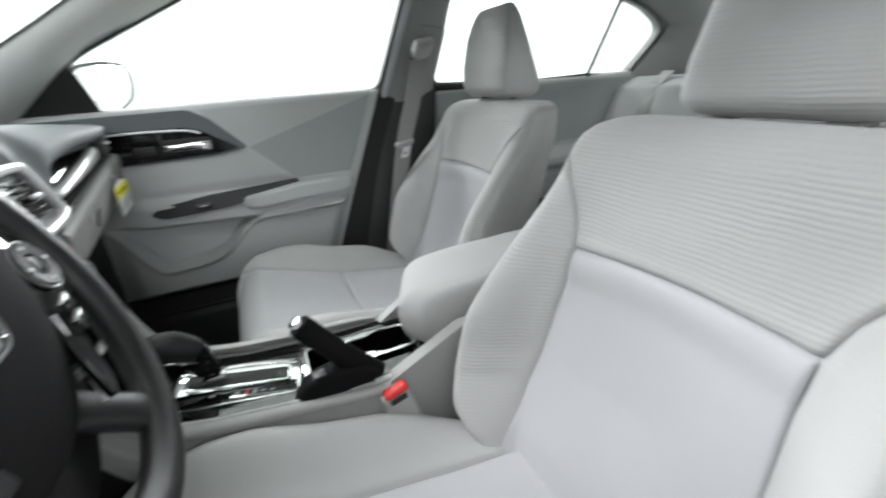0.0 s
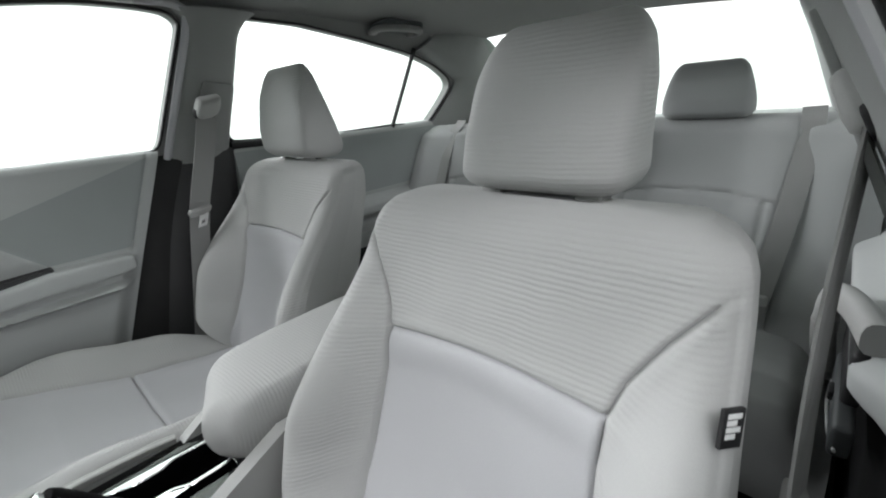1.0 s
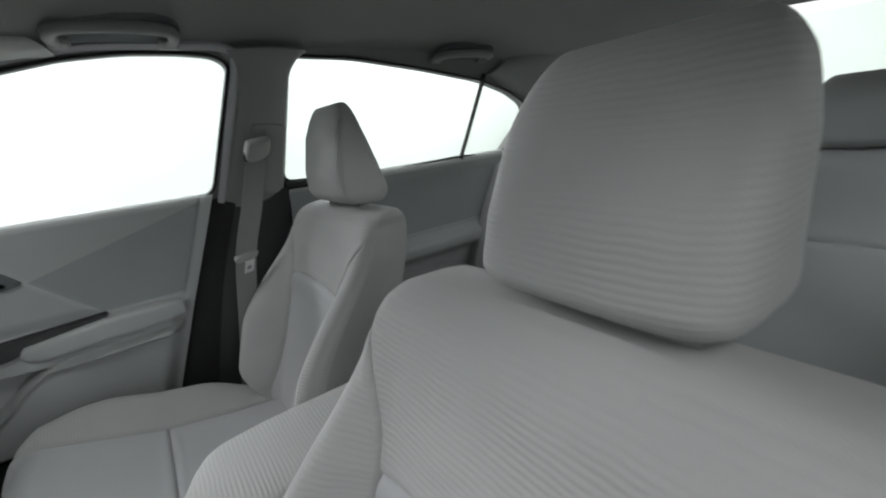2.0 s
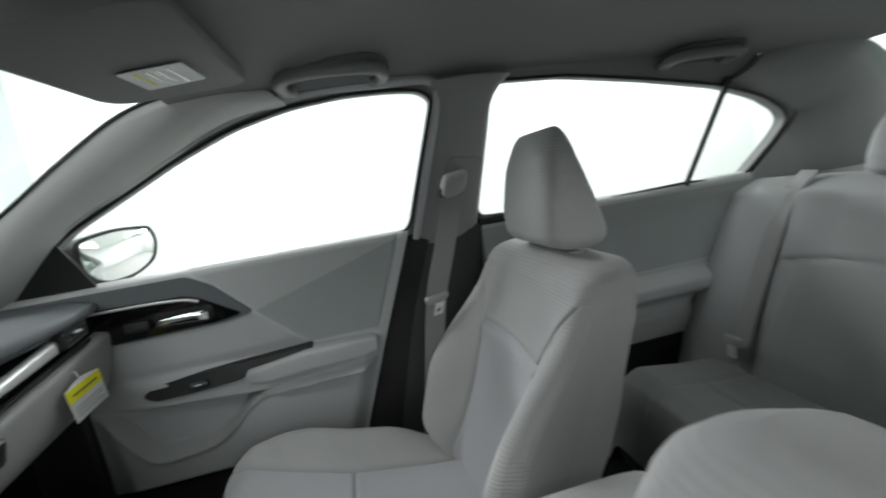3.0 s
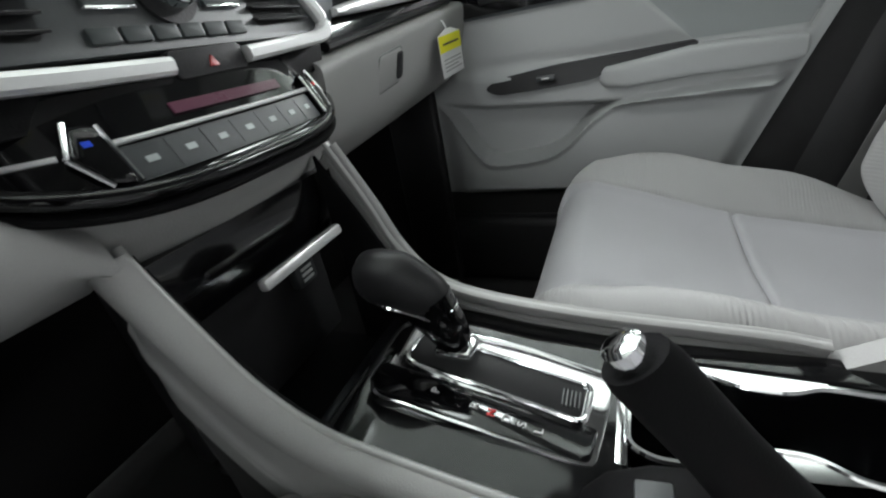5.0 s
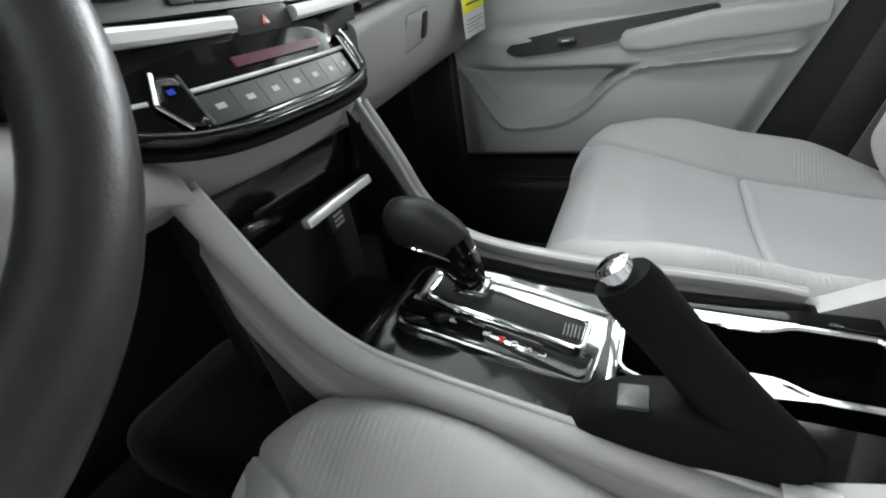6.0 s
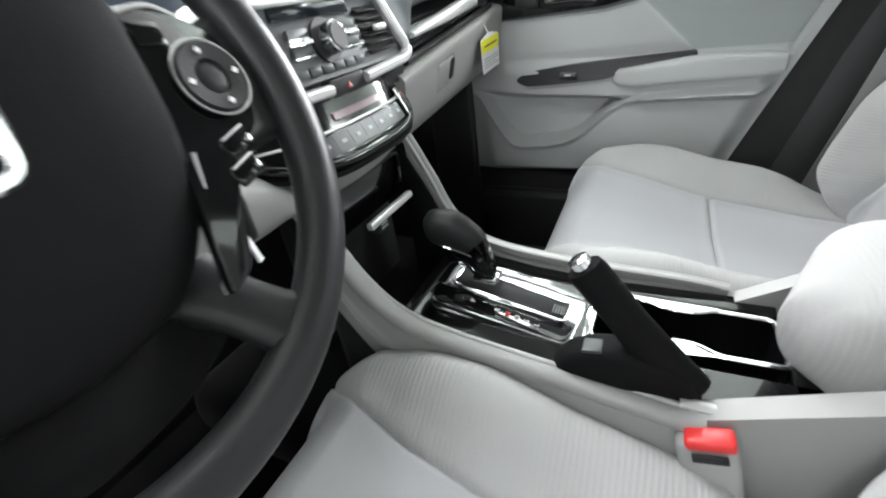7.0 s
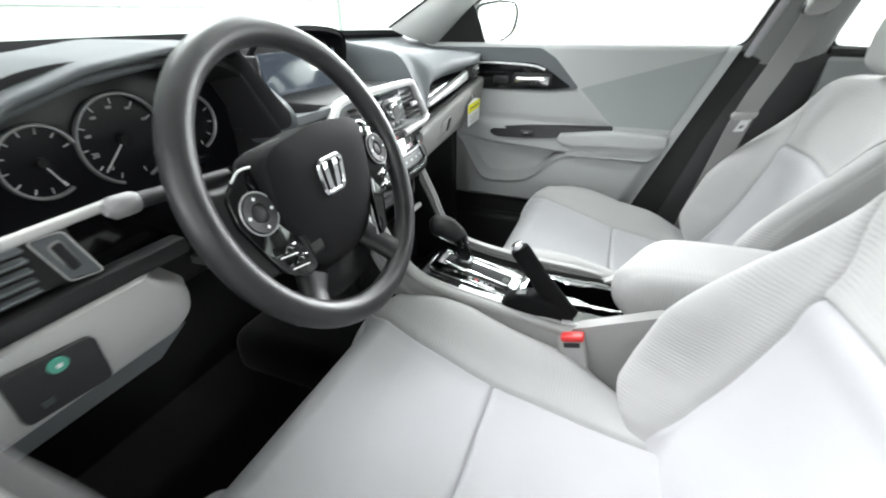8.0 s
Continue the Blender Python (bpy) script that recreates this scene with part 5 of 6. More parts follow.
for s, near, far in ((-1, 0.087, 0.106), (1, 0.092, 0.120)):
    # Angular temperature rocker with chrome edges.
    mid = (near + far) / 2
    face = rounded([(s * near, 0.862), (s * (far - 0.008), 0.864), (s * far, 0.880), (s * (far - 0.008), 0.896), (s * near, 0.893)][::s], 0.003)
    bm = bmesh.new()
    loft(bm, [[bow(p.x, p.y, h) for p in rounded([((q.x - s * mid) * k + s * mid, (q.y - 0.879) * k + 0.879) for q in face], 0.001, 1)] for k, h in ((1, -0.004), (1, 0.006), (0.85, 0.008), (0.5, 0.0085))])
    cp("temperature_rocker", bm, M_GLOSS, clim, "gloss black temperature rocker")
    for a, b in (((near - 0.001, 0.862), (near - 0.001, 0.893)), ((far - 0.008, 0.863), (far + 0.001, 0.880)), ((far + 0.001, 0.880), (far - 0.008, 0.897))):
        bm = bmesh.new()
        sweep(bm, [bow(s * (a[0] + (b[0] - a[0]) * q), a[1] + (b[1] - a[1]) * q, 0.006) for q in np.linspace(0, 1, 6)], 0.0016, n=8, up=(0, 1, 0))
        cp("rocker_edge", bm, M_CHROME, clim)
    bm = bmesh.new()
    sweep(bm, [bow(s * x, 0.8815 + 0.05 * (x - far), 0.002) for x in np.linspace(far + 0.002, far + 0.034, 8)], 0.0016, n=8)
    cp("climate_chrome_line", bm, M_SATIN, clim)
    cp("temperature_mark", bow_sheet(s * mid - 0.002, s * mid + 0.002, 0.884, 0.887, 0.0092, 1, 1), M_RED if s > 0 else M_BLUE, clim)
# Light grey apron under the climate unit.
apron = cp("apron", sheet(lambda u, v: (-0.135 + 0.265 * u, 0.780 + 0.024 * (abs(-0.135 + 0.265 * u) / 0.13) ** 2 + 0.022 * v - 0.006 * math.sin(math.pi * v), 0.846 - 0.042 * v), 30, 8, (0, 0.03, 0)), M_PLASTIC, stack, "light grey apron")
# Bin door in gloss black, with its bar, and the socket below.
bin_door = cp("bin_door", sheet(lambda u, v: (-0.095 + 0.19 * u, 0.797 - 0.006 * math.sin(math.pi * v * 0.7) + 0.012 * v, 0.808 - 0.058 * v), 12, 10, (0, 0.02, 0)), M_GLOSS, stack, "gloss black bin door")
cp("bin_bar", boxm((0.014, 0.772, 0.760), (0.104, 0.010, 0.010), 0.003, Euler((radians(-12), 0, 0)).to_matrix()), M_SATIN, bin_door, "satin silver bar handle")
cp("socket", boxm((0.058, 0.826, 0.712), (0.030, 0.012, 0.024), 0.003), M_FACIA, stack, "small dark socket")
for k in range(3):
    cp("socket_mark", boxm((0.058, 0.8195, 0.719 - 0.006 * k), (0.016, 0.001, 0.003)), M_WHITEINK, stack)
cp("bin_wall", boxm((0, 0.842, 0.72), (0.20, 0.02, 0.20), 0.004), M_BLACK, stack)
# Closing cheeks between the dash and the stack.
cp("stack_core", boxm((0, 0.90, 0.90), (0.29, 0.15, 0.20), 0.01), M_BLACK, stack)

dp("screen_ledge", sheet(lambda u, v: (-0.240 + 0.402 * u, 0.812 + 0.175 * v, 0.998 - 0.010 * v - 0.012 * math.sin(math.pi * v)), 10, 10, (0, 0, -0.012)), M_DASH)
# Screen in its hood above the stack.
screen = thing("display_screen", "dark display screen in a black hood on the dash", "display", (-0.012, 1.0, 1.022))
part("screen_glass", boxm((-0.006, -0.038, 0.000), (0.215, 0.006, 0.092), 0.002, Euler((radians(-10), 0, 0)).to_matrix()), M_LIT, screen, "dimly lit blue-grey screen")
bm = bmesh.new()
arch = [(-0.152, -0.030), (-0.148, 0.020), (-0.135, 0.056), (-0.10, 0.076), (0.0, 0.084), (0.10, 0.076), (0.135, 0.056), (0.148, 0.020), (0.152, -0.030)]
rings = []
for y, k in ((-0.038, 0.99), (-0.042, 1.005), (-0.03, 1.02), (0.02, 1.02), (0.08, 0.96)):
    outer = spline([(q[0] * k, y - 0.3 * (q[1] - 0.06), 0.002 + q[1] * k) for q in arch], 28)
    inner = [Vector((p.x * 0.94, p.y, p.z - 0.008)) for p in outer]
    rings.append(outer + inner[::-1])
loft(bm, rings)
part("screen_hood", bm, M_BLACK, screen, "black hood over the screen")
part("screen_back", boxm((0, 0.012, 0.012), (0.29, 0.02, 0.12), 0.02, None, 4), M_BLACK, screen)

# ---- instrument cluster ----
cluster = thing("instrument_cluster", "dark instrument cluster with silver-ringed dials", "instrument cluster", (-0.39, 0.925, 0.99))
part("dial_board", boxm((-0.010, 0.012, 0.003), (0.32, 0.012, 0.15), 0.004), M_DIAL, cluster)
for cx, cz, r in ((-0.100, 0.002, 0.036), (-0.014, 0.006, 0.050), (0.078, 0.006, 0.036)):
    bm = bmesh.new()
    a0, a1 = (radians(-70), radians(250)) if cx > -0.05 else (radians(20), radians(300))
    sweep(bm, [(cx + r * math.cos(g), 0.0, cz + r * math.sin(g)) for g in np.linspace(a0, a1, 50)], 0.0022, 0.003, n=8, up=(0, 1, 0))
    ring = part("dial_ring", bm, M_RING, cluster, "silver dial ring")
    for g in np.linspace(a0, a1, 11):
        part("dial_tick", boxm((cx + r * 0.84 * math.cos(g), 0.004, cz + r * 0.84 * math.sin(g)), (0.006, 0.001, 0.0012), 0, Matrix.Rotation(-g, 3, "Y")), M_WHITEINK, ring)
    g = radians(-65 if cx < -0.05 else 225)
    part("needle", boxm((cx + r * 0.42 * math.cos(g), 0.001, cz + r * 0.42 * math.sin(g)), (r * 0.9, 0.001, 0.0016), 0, Matrix.Rotation(-g, 3, "Y")), M_WHITEINK, ring)
    bm = bmesh.new()
    sweep(bm, [(cx, 0.004, cz), (cx, -0.004, cz)], 0.007 if cx > -0.05 and cx < 0.05 else 0.005, n=20, up=(0, 0, 1))
    part("needle_hub", bm, M_BLACK, ring)
part("binnacle_cheek", boxm((0.149, -0.014, 0.034), (0.008, 0.098, 0.100), 0.003), M_BLACK, cluster)
# Speedometer figures that can be read, short bars for the rest.
for k, text in enumerate(("0", "20", "", "", "", "", "")):
    g = radians(232 - 34 * k)
    at = (-0.014 + 0.036 * math.cos(g), 0.0035, 0.006 + 0.036 * math.sin(g))
    if text:
        lettering(text, at, (1, 0, 0), (0, 0, 1), 0.008, M_WHITEINK, cluster)
    else:
        part("figure_bar", boxm(at, (0.006, 0.001, 0.003)), M_PRINT, cluster)
part("small_display", boxm((0.076, 0.004, -0.046), (0.05, 0.002, 0.016), 0.001), M_SCREEN, cluster)
part("cluster_visor", sheet(lambda u, v: (-0.185 + 0.335 * u, -0.055 + 0.075 * v, 0.086 - 0.050 * abs(2 * u - 1) ** 4 - 0.012 * v), 30, 6, (0, 0, 0.008)), M_BLACK, cluster)
part("cluster_floor", sheet(lambda u, v: (-0.185 + 0.335 * u, -0.070 + 0.09 * v, -0.062 - 0.006 * v), 10, 6, (0, 0, -0.01)), M_BLACK, cluster)
for s in (-1, 1):
    part("cluster_cheek", boxm((s * 0.165 - 0.012, -0.012, 0.0), (0.010, 0.06, 0.12), 0.004), M_BLACK, cluster)

# ---- driver's lower dash ----
drv = thing("driver_lower_dash", "light grey lower dash panel with vent and switches", "dash panel", (-0.56, 0.80, 0.88))


def vp(name, bm, m, parent=drv, label=""):
    bmesh.ops.translate(bm, verts=bm.verts, vec=(0.56, -0.80, -0.88))
    return part(name, bm, m, parent, label)


lv = vp("vent_surround", boxm((-0.625, 0.814, 0.9475), (0.16, 0.02, 0.050), 0.006, Euler((radians(-8), 0, 0)).to_matrix()), M_RUBBER, drv, "black vent surround")
for k in range(5):
    vp("slat", boxm((-0.637, 0.800, 0.930 + 0.0088 * k), (0.108, 0.008, 0.0030), 0.0010, Euler((radians(14), 0, 0)).to_matrix(), 1), M_DASH, lv)
vp("vent_tab", boxm((-0.642, 0.792, 0.948), (0.030, 0.008, 0.007), 0.002), M_SATIN, lv)
panel_line = rounded([(-0.008, -0.020), (0.017, -0.023), (0.003, 0.019), (-0.021, 0.020)], 0.004)
vp("wheel_panel", prismm([(p.x, p.y) for p in panel_line], (-0.556, 0.804, 0.947), (1, 0, 0), (0, 0.12, 1), 0.004, 0.001), M_DASH, lv, "grey thumbwheel panel")
bm = bmesh.new()
sweep(bm, [(-0.556 + p.x * 1.03, 0.8000 + 0.12 * p.y, 0.947 + p.y * 1.03) for p in panel_line], 0.0008, n=6, up=(0, 1, 0), closed=True)
vp("panel_edge", bm, M_RAIL, lv)
turn = Euler((0, radians(-16), 0)).to_matrix()
vp("wheel_slot", boxm((-0.559, 0.8000, 0.947), (0.011, 0.003, 0.029), 0.003, turn, 2), M_RAIL, lv, "pale rim round the thumbwheel")
vp("thumbwheel", boxm((-0.559, 0.7985, 0.947), (0.008, 0.005, 0.026), 0.002, turn, 2), M_BLACK, lv)
bm = bmesh.new()
sweep(bm, [(x, 0.797 + (x + 0.6) * 0.03, 0.974 + (x + 0.6) * 0.02) for x in np.linspace(-0.69, -0.50, 16)], 0.004, 0.0048, n=12, power=2.6)
vp("silver_strip", bm, M_RAIL, drv, "satin silver dash strip")
vp("gloss_band", sheet(lambda u, v: (-0.552 + 0.118 * u, 0.812 + 0.01 * u, 0.970 - 0.010 * u - 0.062 * v), 10, 6, (0, 0.02, 0)), M_GLOSS, drv)
vp("ledge", boxm((-0.58, 0.802, 0.912), (0.24, 0.022, 0.018), 0.004), M_BLACK, drv)


def knee_panel(u, v):
    """Rounded light panel that tucks under at its lower edge and at its end."""
    z = 0.904 - 0.072 * min(v / 0.75, 1) - 0.004 * (1 - u) - 0.022 * max(v - 0.75, 0) / 0.25
    x = -0.69 + (0.222 - 0.024 * (2 * v / 0.75 - 1) ** 2 * step(v, 0.3, 0.75) - 0.030 * (1 - step(v, 0.0, 0.35))) * u
    y = 0.784 - 0.012 * math.sin(math.pi * min(v * 1.1, 1)) + 0.012 * v + 0.045 * max(v - 0.72, 0) / 0.28 + 0.03 * step(u, 0.88, 1.0) ** 2
    return (x, y, z)


vp("knee_panel", sheet(knee_panel, 36, 24, (0, 0.03, 0.004)), M_PLASTIC, drv, "light grey lower dash panel")
# The light panel's underside, its shade put into a slate colour.
vp("knee_under", sheet(lambda u, v: (-0.69 + (0.212 - 0.02 * v) * u, 0.812 + 0.034 * v, 0.818 - 0.048 * v), 12, 6, (0, 0.02, 0)), M_DASH, drv, "underside of the panel, dark grey for its shade")
sw = vp("switch_panel", prismm([(p.x, p.y) for p in rounded([(-0.034, -0.022), (0.030, -0.026), (0.030, 0.018), (-0.034, 0.024)], 0.006)], (-0.606, 0.779, 0.868), (1, 0, 0), (0, 0.05, 1), 0.006, 0.001), M_BLACK, drv, "black switch panel with a green button")
bm = bmesh.new()
sweep(bm, [(-0.606, 0.776, 0.880), (-0.606, 0.7715, 0.880)], 0.0072, 0.0060, n=24, up=(0, 0, 1))
vp("round_button", bm, M_GREEN, sw, "round green-printed button")
vp("button_mark", boxm((-0.606, 0.7708, 0.880), (0.004, 0.001, 0.003), 0), M_WHITEINK, sw)
vp("button_mark", boxm((-0.622, 0.7722, 0.856), (0.008, 0.001, 0.006), 0), M_BUTTON, sw)

# Panel between the column and the stack, and the column shroud.
cover = thing("column_cover", "light grey lower column cover panel", "dash panel", (-0.24, 0.80, 0.84))
def cover_surface(u, v):
    """Bulges towards the knees, then runs under and forward to the footwell."""
    x = -0.095 + 0.225 * u
    top = lerp(x, [(-0.095, 0.066), (0.033, 0.056), (0.068, 0.044), (0.101, 0.029), (0.13, 0.008)])
    p = spline([(0, 0.018, top), (0, -0.008, top - 0.010), (0, -0.016, top - 0.034), (0, -0.006, -0.022), (0, 0.040, -0.045), (0, 0.11, -0.055), (0, 0.20, -0.06)], 28)[min(int(v * 28 + 0.5), 28)]
    return (x, p.y + 0.03 * (1 - u) ** 2, p.z)


part("cover_panel", sheet(cover_surface, 20, 28, (0, 0.02, 0.012)), M_PLASTIC, cover)
# Black box put in for the shade in the gap above the cover.
part("cover_shadow_gap", boxm((0.02, 0.055, 0.075), (0.24, 0.06, 0.05), 0.008), M_BLACK, cover, "black filler for the shaded gap above the cover")
part("column_shroud", boxm((-0.115, -0.03, 0.082), (0.115, 0.18, 0.085), 0.025, Euler((radians(-24), 0, 0)).to_matrix(), 4), M_BLACK, cover)


# ---- centre console ----
console = thing("centre_console", "gloss black centre console with pale grey side rails", "centre console", (0, 0.45, 0.35))


def op(name, bm, m, parent=console, label="", smooth=40):
    bmesh.ops.translate(bm, verts=bm.verts, vec=(0, -0.45, -0.35))
    return part(name, bm, m, parent, label, smooth)


RAIL_L = [(-0.105, 0.795, 0.822), (-0.104, 0.765, 0.768), (-0.102, 0.737, 0.722), (-0.098, 0.702, 0.687), (-0.095, 0.65, 0.668), (-0.099, 0.54, 0.655), (-0.109, 0.435, 0.650), (-0.110, 0.41, 0.650)]
RAIL_R = [(0.100, 0.785, 0.830), (0.104, 0.757, 0.768), (0.105, 0.737, 0.722), (0.100, 0.702, 0.687), (0.097, 0.65, 0.669), (0.094, 0.55, 0.658), (0.092, 0.42, 0.652), (0.092, 0.375, 0.646)]
for rail, s, wide in ((RAIL_L, -1, 1.0), (RAIL_R, 1, 0.55)):
    line = spline(rail, 60)
    bm = bmesh.new()
    sweep(bm, [p + Vector((s * 0.006 * wide, 0, -0.002)) for p in line], lambda t: (0.0125 - 0.003 * t) * wide, lambda t: 0.0085, n=16, power=2.4)
    rail_part = op("side_rail", bm, M_PLASTIC, console, "light grey rounded side rail")
    # A pale strip draws the highlight on the rounded rail.
    bm = bmesh.new()
    sweep(bm, [p + Vector((-0.003 if s > 0 else 0.003, 0, 0.0045 * wide)) for p in line] if s < 0 else [p + Vector((0.0, 0, 0.003)) for p in line], 0.0034 / wide, 0.0032, n=10)
    op("rail_edge", bm, M_RAIL, rail_part, "pale strip drawn as the highlight along the rail")

    def flank(u, v, low=False, line=line, s=s, wide=wide):
        """The light upper panel, or the black shade sheet that runs on below it to the floor."""
        p = line[min(int(u * 60 + 0.5), 60)]
        top = p.z - (0.012 if s > 0 else 0.0)
        seam = max(p.z - 0.085 - 1.5 * max(0.62 - p.y, 0), 0.40)
        z = seam + (0.36 - seam) * v if low else top + (seam - top) * v
        d = (top - z) / (top - 0.36)
        bulge = 0.004 * math.sin(math.pi * min(d * 2.5, 1)) - 0.006 * d
        groove = 0.006 * math.exp(-(((p.z - z) - 0.052) / 0.0035) ** 2) - 0.003 * math.exp(-(((p.z - z) - 0.044) / 0.005) ** 2)
        tuck = 0.005 * (1 - step(u, 0.0, 0.07)) ** 2 if s < 0 else 0.0
        return (p.x + s * (0.013 * wide + bulge - groove - tuck - (0.003 if low else 0)), p.y + 0.02 * d * (1 - u), z)

    fl = op("console_flank", sheet(flank, 60, 40, (-s * 0.012, 0, 0)), M_PLASTIC, console, "light grey console flank")
    # The lower flank is plastic too; black cloth stands in for its shade.
    op("flank_carpet", sheet(lambda u, v: flank(u, v, True), 60, 12, (-s * 0.012, 0, 0)), M_CARPET, fl, "black sheet standing in for shade on the lower flank")
bm = bmesh.new()
sweep(bm, [(-0.104, 0.430, 0.6565), (-0.104, 0.41, 0.6555), (-0.103, 0.392, 0.654)], 0.006, 0.0032, n=10, power=3)
op("rail_cap", bm, M_SATIN, console, "satin silver end of the rail")
# The dark well in front of the lever, and the gloss deck.
op("front_well", boxm((0.0, 0.785, 0.600), (0.185, 0.13, 0.02), 0.004), M_HUB)
for line, s in ((spline(RAIL_L, 60), -1), (spline(RAIL_R, 60), 1)):
    def cheek(u, v, line=line, s=s):
        p = line[int(u * 26)]
        return (p.x - s * 0.010, p.y + 0.008 * (1 - u), p.z - 0.006 + (0.60 - p.z + 0.006) * v)
    op("well_cheek", sheet(cheek, 26, 8, (-s * 0.004, 0, 0)), M_HUB)


def deck_z(y):
    return lerp(y, [(0.32, 0.640), (0.50, 0.643), (0.60, 0.650), (0.70, 0.664), (0.72, 0.668)])


op("deck", sheet(lambda u, v: (-0.098 + 0.19 * v, 0.52 + 0.21 * u, deck_z(0.52 + 0.21 * u) - 0.003), 40, 12, (0, 0, -0.07)), M_GLOSS, console, "gloss black console deck")
op("deck_side", sheet(lambda u, v: (-0.104 + 0.066 * v, 0.30 + 0.222 * u, 0.638), 10, 6, (0, 0, -0.03)), M_GLOSS, console)
# Lever gate: chrome frame, dark slot, letter strip.
slope = Vector((0, 1, 0.14)).normalized()
GX = Vector((1, 0, 0))
GN = GX.cross(slope)


def on_gate(x, y, h=0.0):
    return Vector((x, y, deck_z(0.61) + (y - 0.61) * 0.14)) + GN * h


def gate_plate(name, pts, h0, depth, m, parent, label="", r=0.004, bevel=0.001):
    o = on_gate(0, 0.61, h0)
    return op(name, prismm([(p.x, p.y) for p in rounded([(x, (y - 0.61) * 1.01) for x, y in pts], r)], o, GX, slope, depth, bevel), m, parent, label)


gate = gate_plate("gate_plate", [(-0.048, 0.536), (0.042, 0.522), (0.052, 0.702), (0.040, 0.712), (-0.026, 0.712), (-0.040, 0.70)], -0.004, 0.006, M_CHROME, console, "chrome-edged selector gate", r=0.008)
gate_plate("gate_cover", [(-0.0455, 0.5395), (-0.0165, 0.5350), (-0.0045, 0.7085), (-0.025, 0.7085), (-0.0375, 0.698)], 0.0005, 0.0025, M_GLOSS, gate, r=0.006)
gate_plate("gate_slot", [(-0.013, 0.548), (0.021, 0.545), (0.040, 0.690), (0.004, 0.692)], 0.0005, 0.0022, M_BLACK, gate, r=0.008)
bm = bmesh.new()
sweep(bm, [on_gate(p.x, p.y, 0.003) for p in rounded([(-0.015, 0.545), (0.022, 0.542), (0.041, 0.690), (0.003, 0.692)], 0.008)], 0.0024, 0.0022, n=8, closed=True)
op("gate_line", bm, M_CHROME, gate)
bm = bmesh.new()
sweep(bm, spline([on_gate(0.046, 0.70, 0.003), on_gate(0.047, 0.61, 0.004), on_gate(0.036, 0.53, 0.003)], 20), 0.003, 0.0025, n=8)
op("gate_line", bm, M_CHROME, gate)
for k in range(5):
    p = on_gate(0.004, 0.550 + 0.003 * k, 0.003)
    op("gate_ridge", boxm(p, (0.016, 0.0012, 0.003)), M_FACIA, gate)
for text, y in (("P", 0.6560), ("R", 0.6235), ("N", 0.6100), ("D", 0.5985), ("S", 0.5870), ("L", 0.5750)):
    p = on_gate(-0.0290 + (y - 0.598) * 0.14, y - 0.001, 0.0036) - Vector((0, 0.45, 0.35))
    lettering(text, p, (1, 0, 0), (0, 1, 0.14), 0.0092, M_RED if text == "N" else M_WHITEINK, gate)

lever = thing("gear_lever", "black gear lever with a leather knob and chrome collar", "gear lever", (0.026, 0.672, 0.660))
bm = bmesh.new()
sweep(bm, spline([(0.0, -0.020, 0.0), (-0.001, -0.016, 0.022), (-0.003, 0.000, 0.054)], 12), lambda t: 0.0115 + 0.004 * t, lambda t: 0.0125 + 0.014 * t ** 1.5, n=16, up=(0, 1, 0), power=2.6)
part("lever_shaft", bm, M_GLOSS, lever)
part("lever_foot", boxm((0.0, -0.020, 0.004), (0.028, 0.034, 0.014), 0.004), M_CHROME, lever, "chrome lever foot")
bm = bmesh.new()
sweep(bm, [(-0.002, -0.016, 0.038), (-0.002, -0.015, 0.050)], 0.0140, 0.0125, n=24, up=(0, 1, 0.2))
part("collar", bm, M_CHROME, lever, "chrome collar")
bm = bmesh.new()
side = [(0, 0.0130), (0.2, 0.0170), (0.45, 0.0205), (0.7, 0.0205), (0.88, 0.0160), (0.97, 0.009), (1, 0.003)]
tall = [(0, 0.0165), (0.2, 0.0225), (0.45, 0.0265), (0.7, 0.0245), (0.88, 0.0180), (0.97, 0.009), (1, 0.003)]
sweep(bm, spline([(-0.002, -0.013, 0.044), (-0.003, -0.002, 0.059), (-0.005, 0.016, 0.072), (-0.006, 0.033, 0.0765), (-0.006, 0.046, 0.0735), (-0.006, 0.053, 0.0710)], 30), lambda t: lerp(t, side), lambda t: lerp(t, tall), n=26, up=(0, -0.4, 1))
part("knob", bm, M_LEATHER, lever, "black leather teardrop knob")
bm = bmesh.new()
sweep(bm, spline([(-0.016, 0.042, 0.060), (-0.0215, 0.026, 0.058), (-0.0205, 0.010, 0.053), (-0.0160, -0.008, 0.044)], 20), 0.0018, n=8)
part("chrome_line", bm, M_CHROME, lever)

# Parking brake, pulled up.
brake = thing("parking_brake", "black parking brake lever, pulled up, with a chrome button", "parking brake", (-0.085, 0.44, 0.65))
tip, foot = Vector((-0.003, 0.085, 0.134)), Vector((0.002, -0.014, 0.002))
d = (tip - foot).normalized()
bm = bmesh.new()
sweep(bm, [foot, foot + d * 0.05, foot + d * 0.09, foot + d * 0.145, tip - d * 0.012], lambda t: lerp(t, [(0, 0.017), (0.4, 0.0135), (0.75, 0.0145), (1, 0.0135)]), lambda t: lerp(t, [(0, 0.024), (0.4, 0.017), (0.75, 0.0175), (1, 0.016)]), n=18, up=(0, -0.8, 0.6))
part("grip", bm, M_HUB, brake)
bm = bmesh.new()
sweep(bm, [tip - d * 0.014, tip - d * 0.007, tip - d * 0.003, tip - d * 0.001], lambda t: 0.0095 if t < 0.9 else 0.006, n=16, up=(0, -0.8, 0.6))
part("release_button", bm, M_CHROME, brake, "chrome release button")
bm = bmesh.new()
rings = []
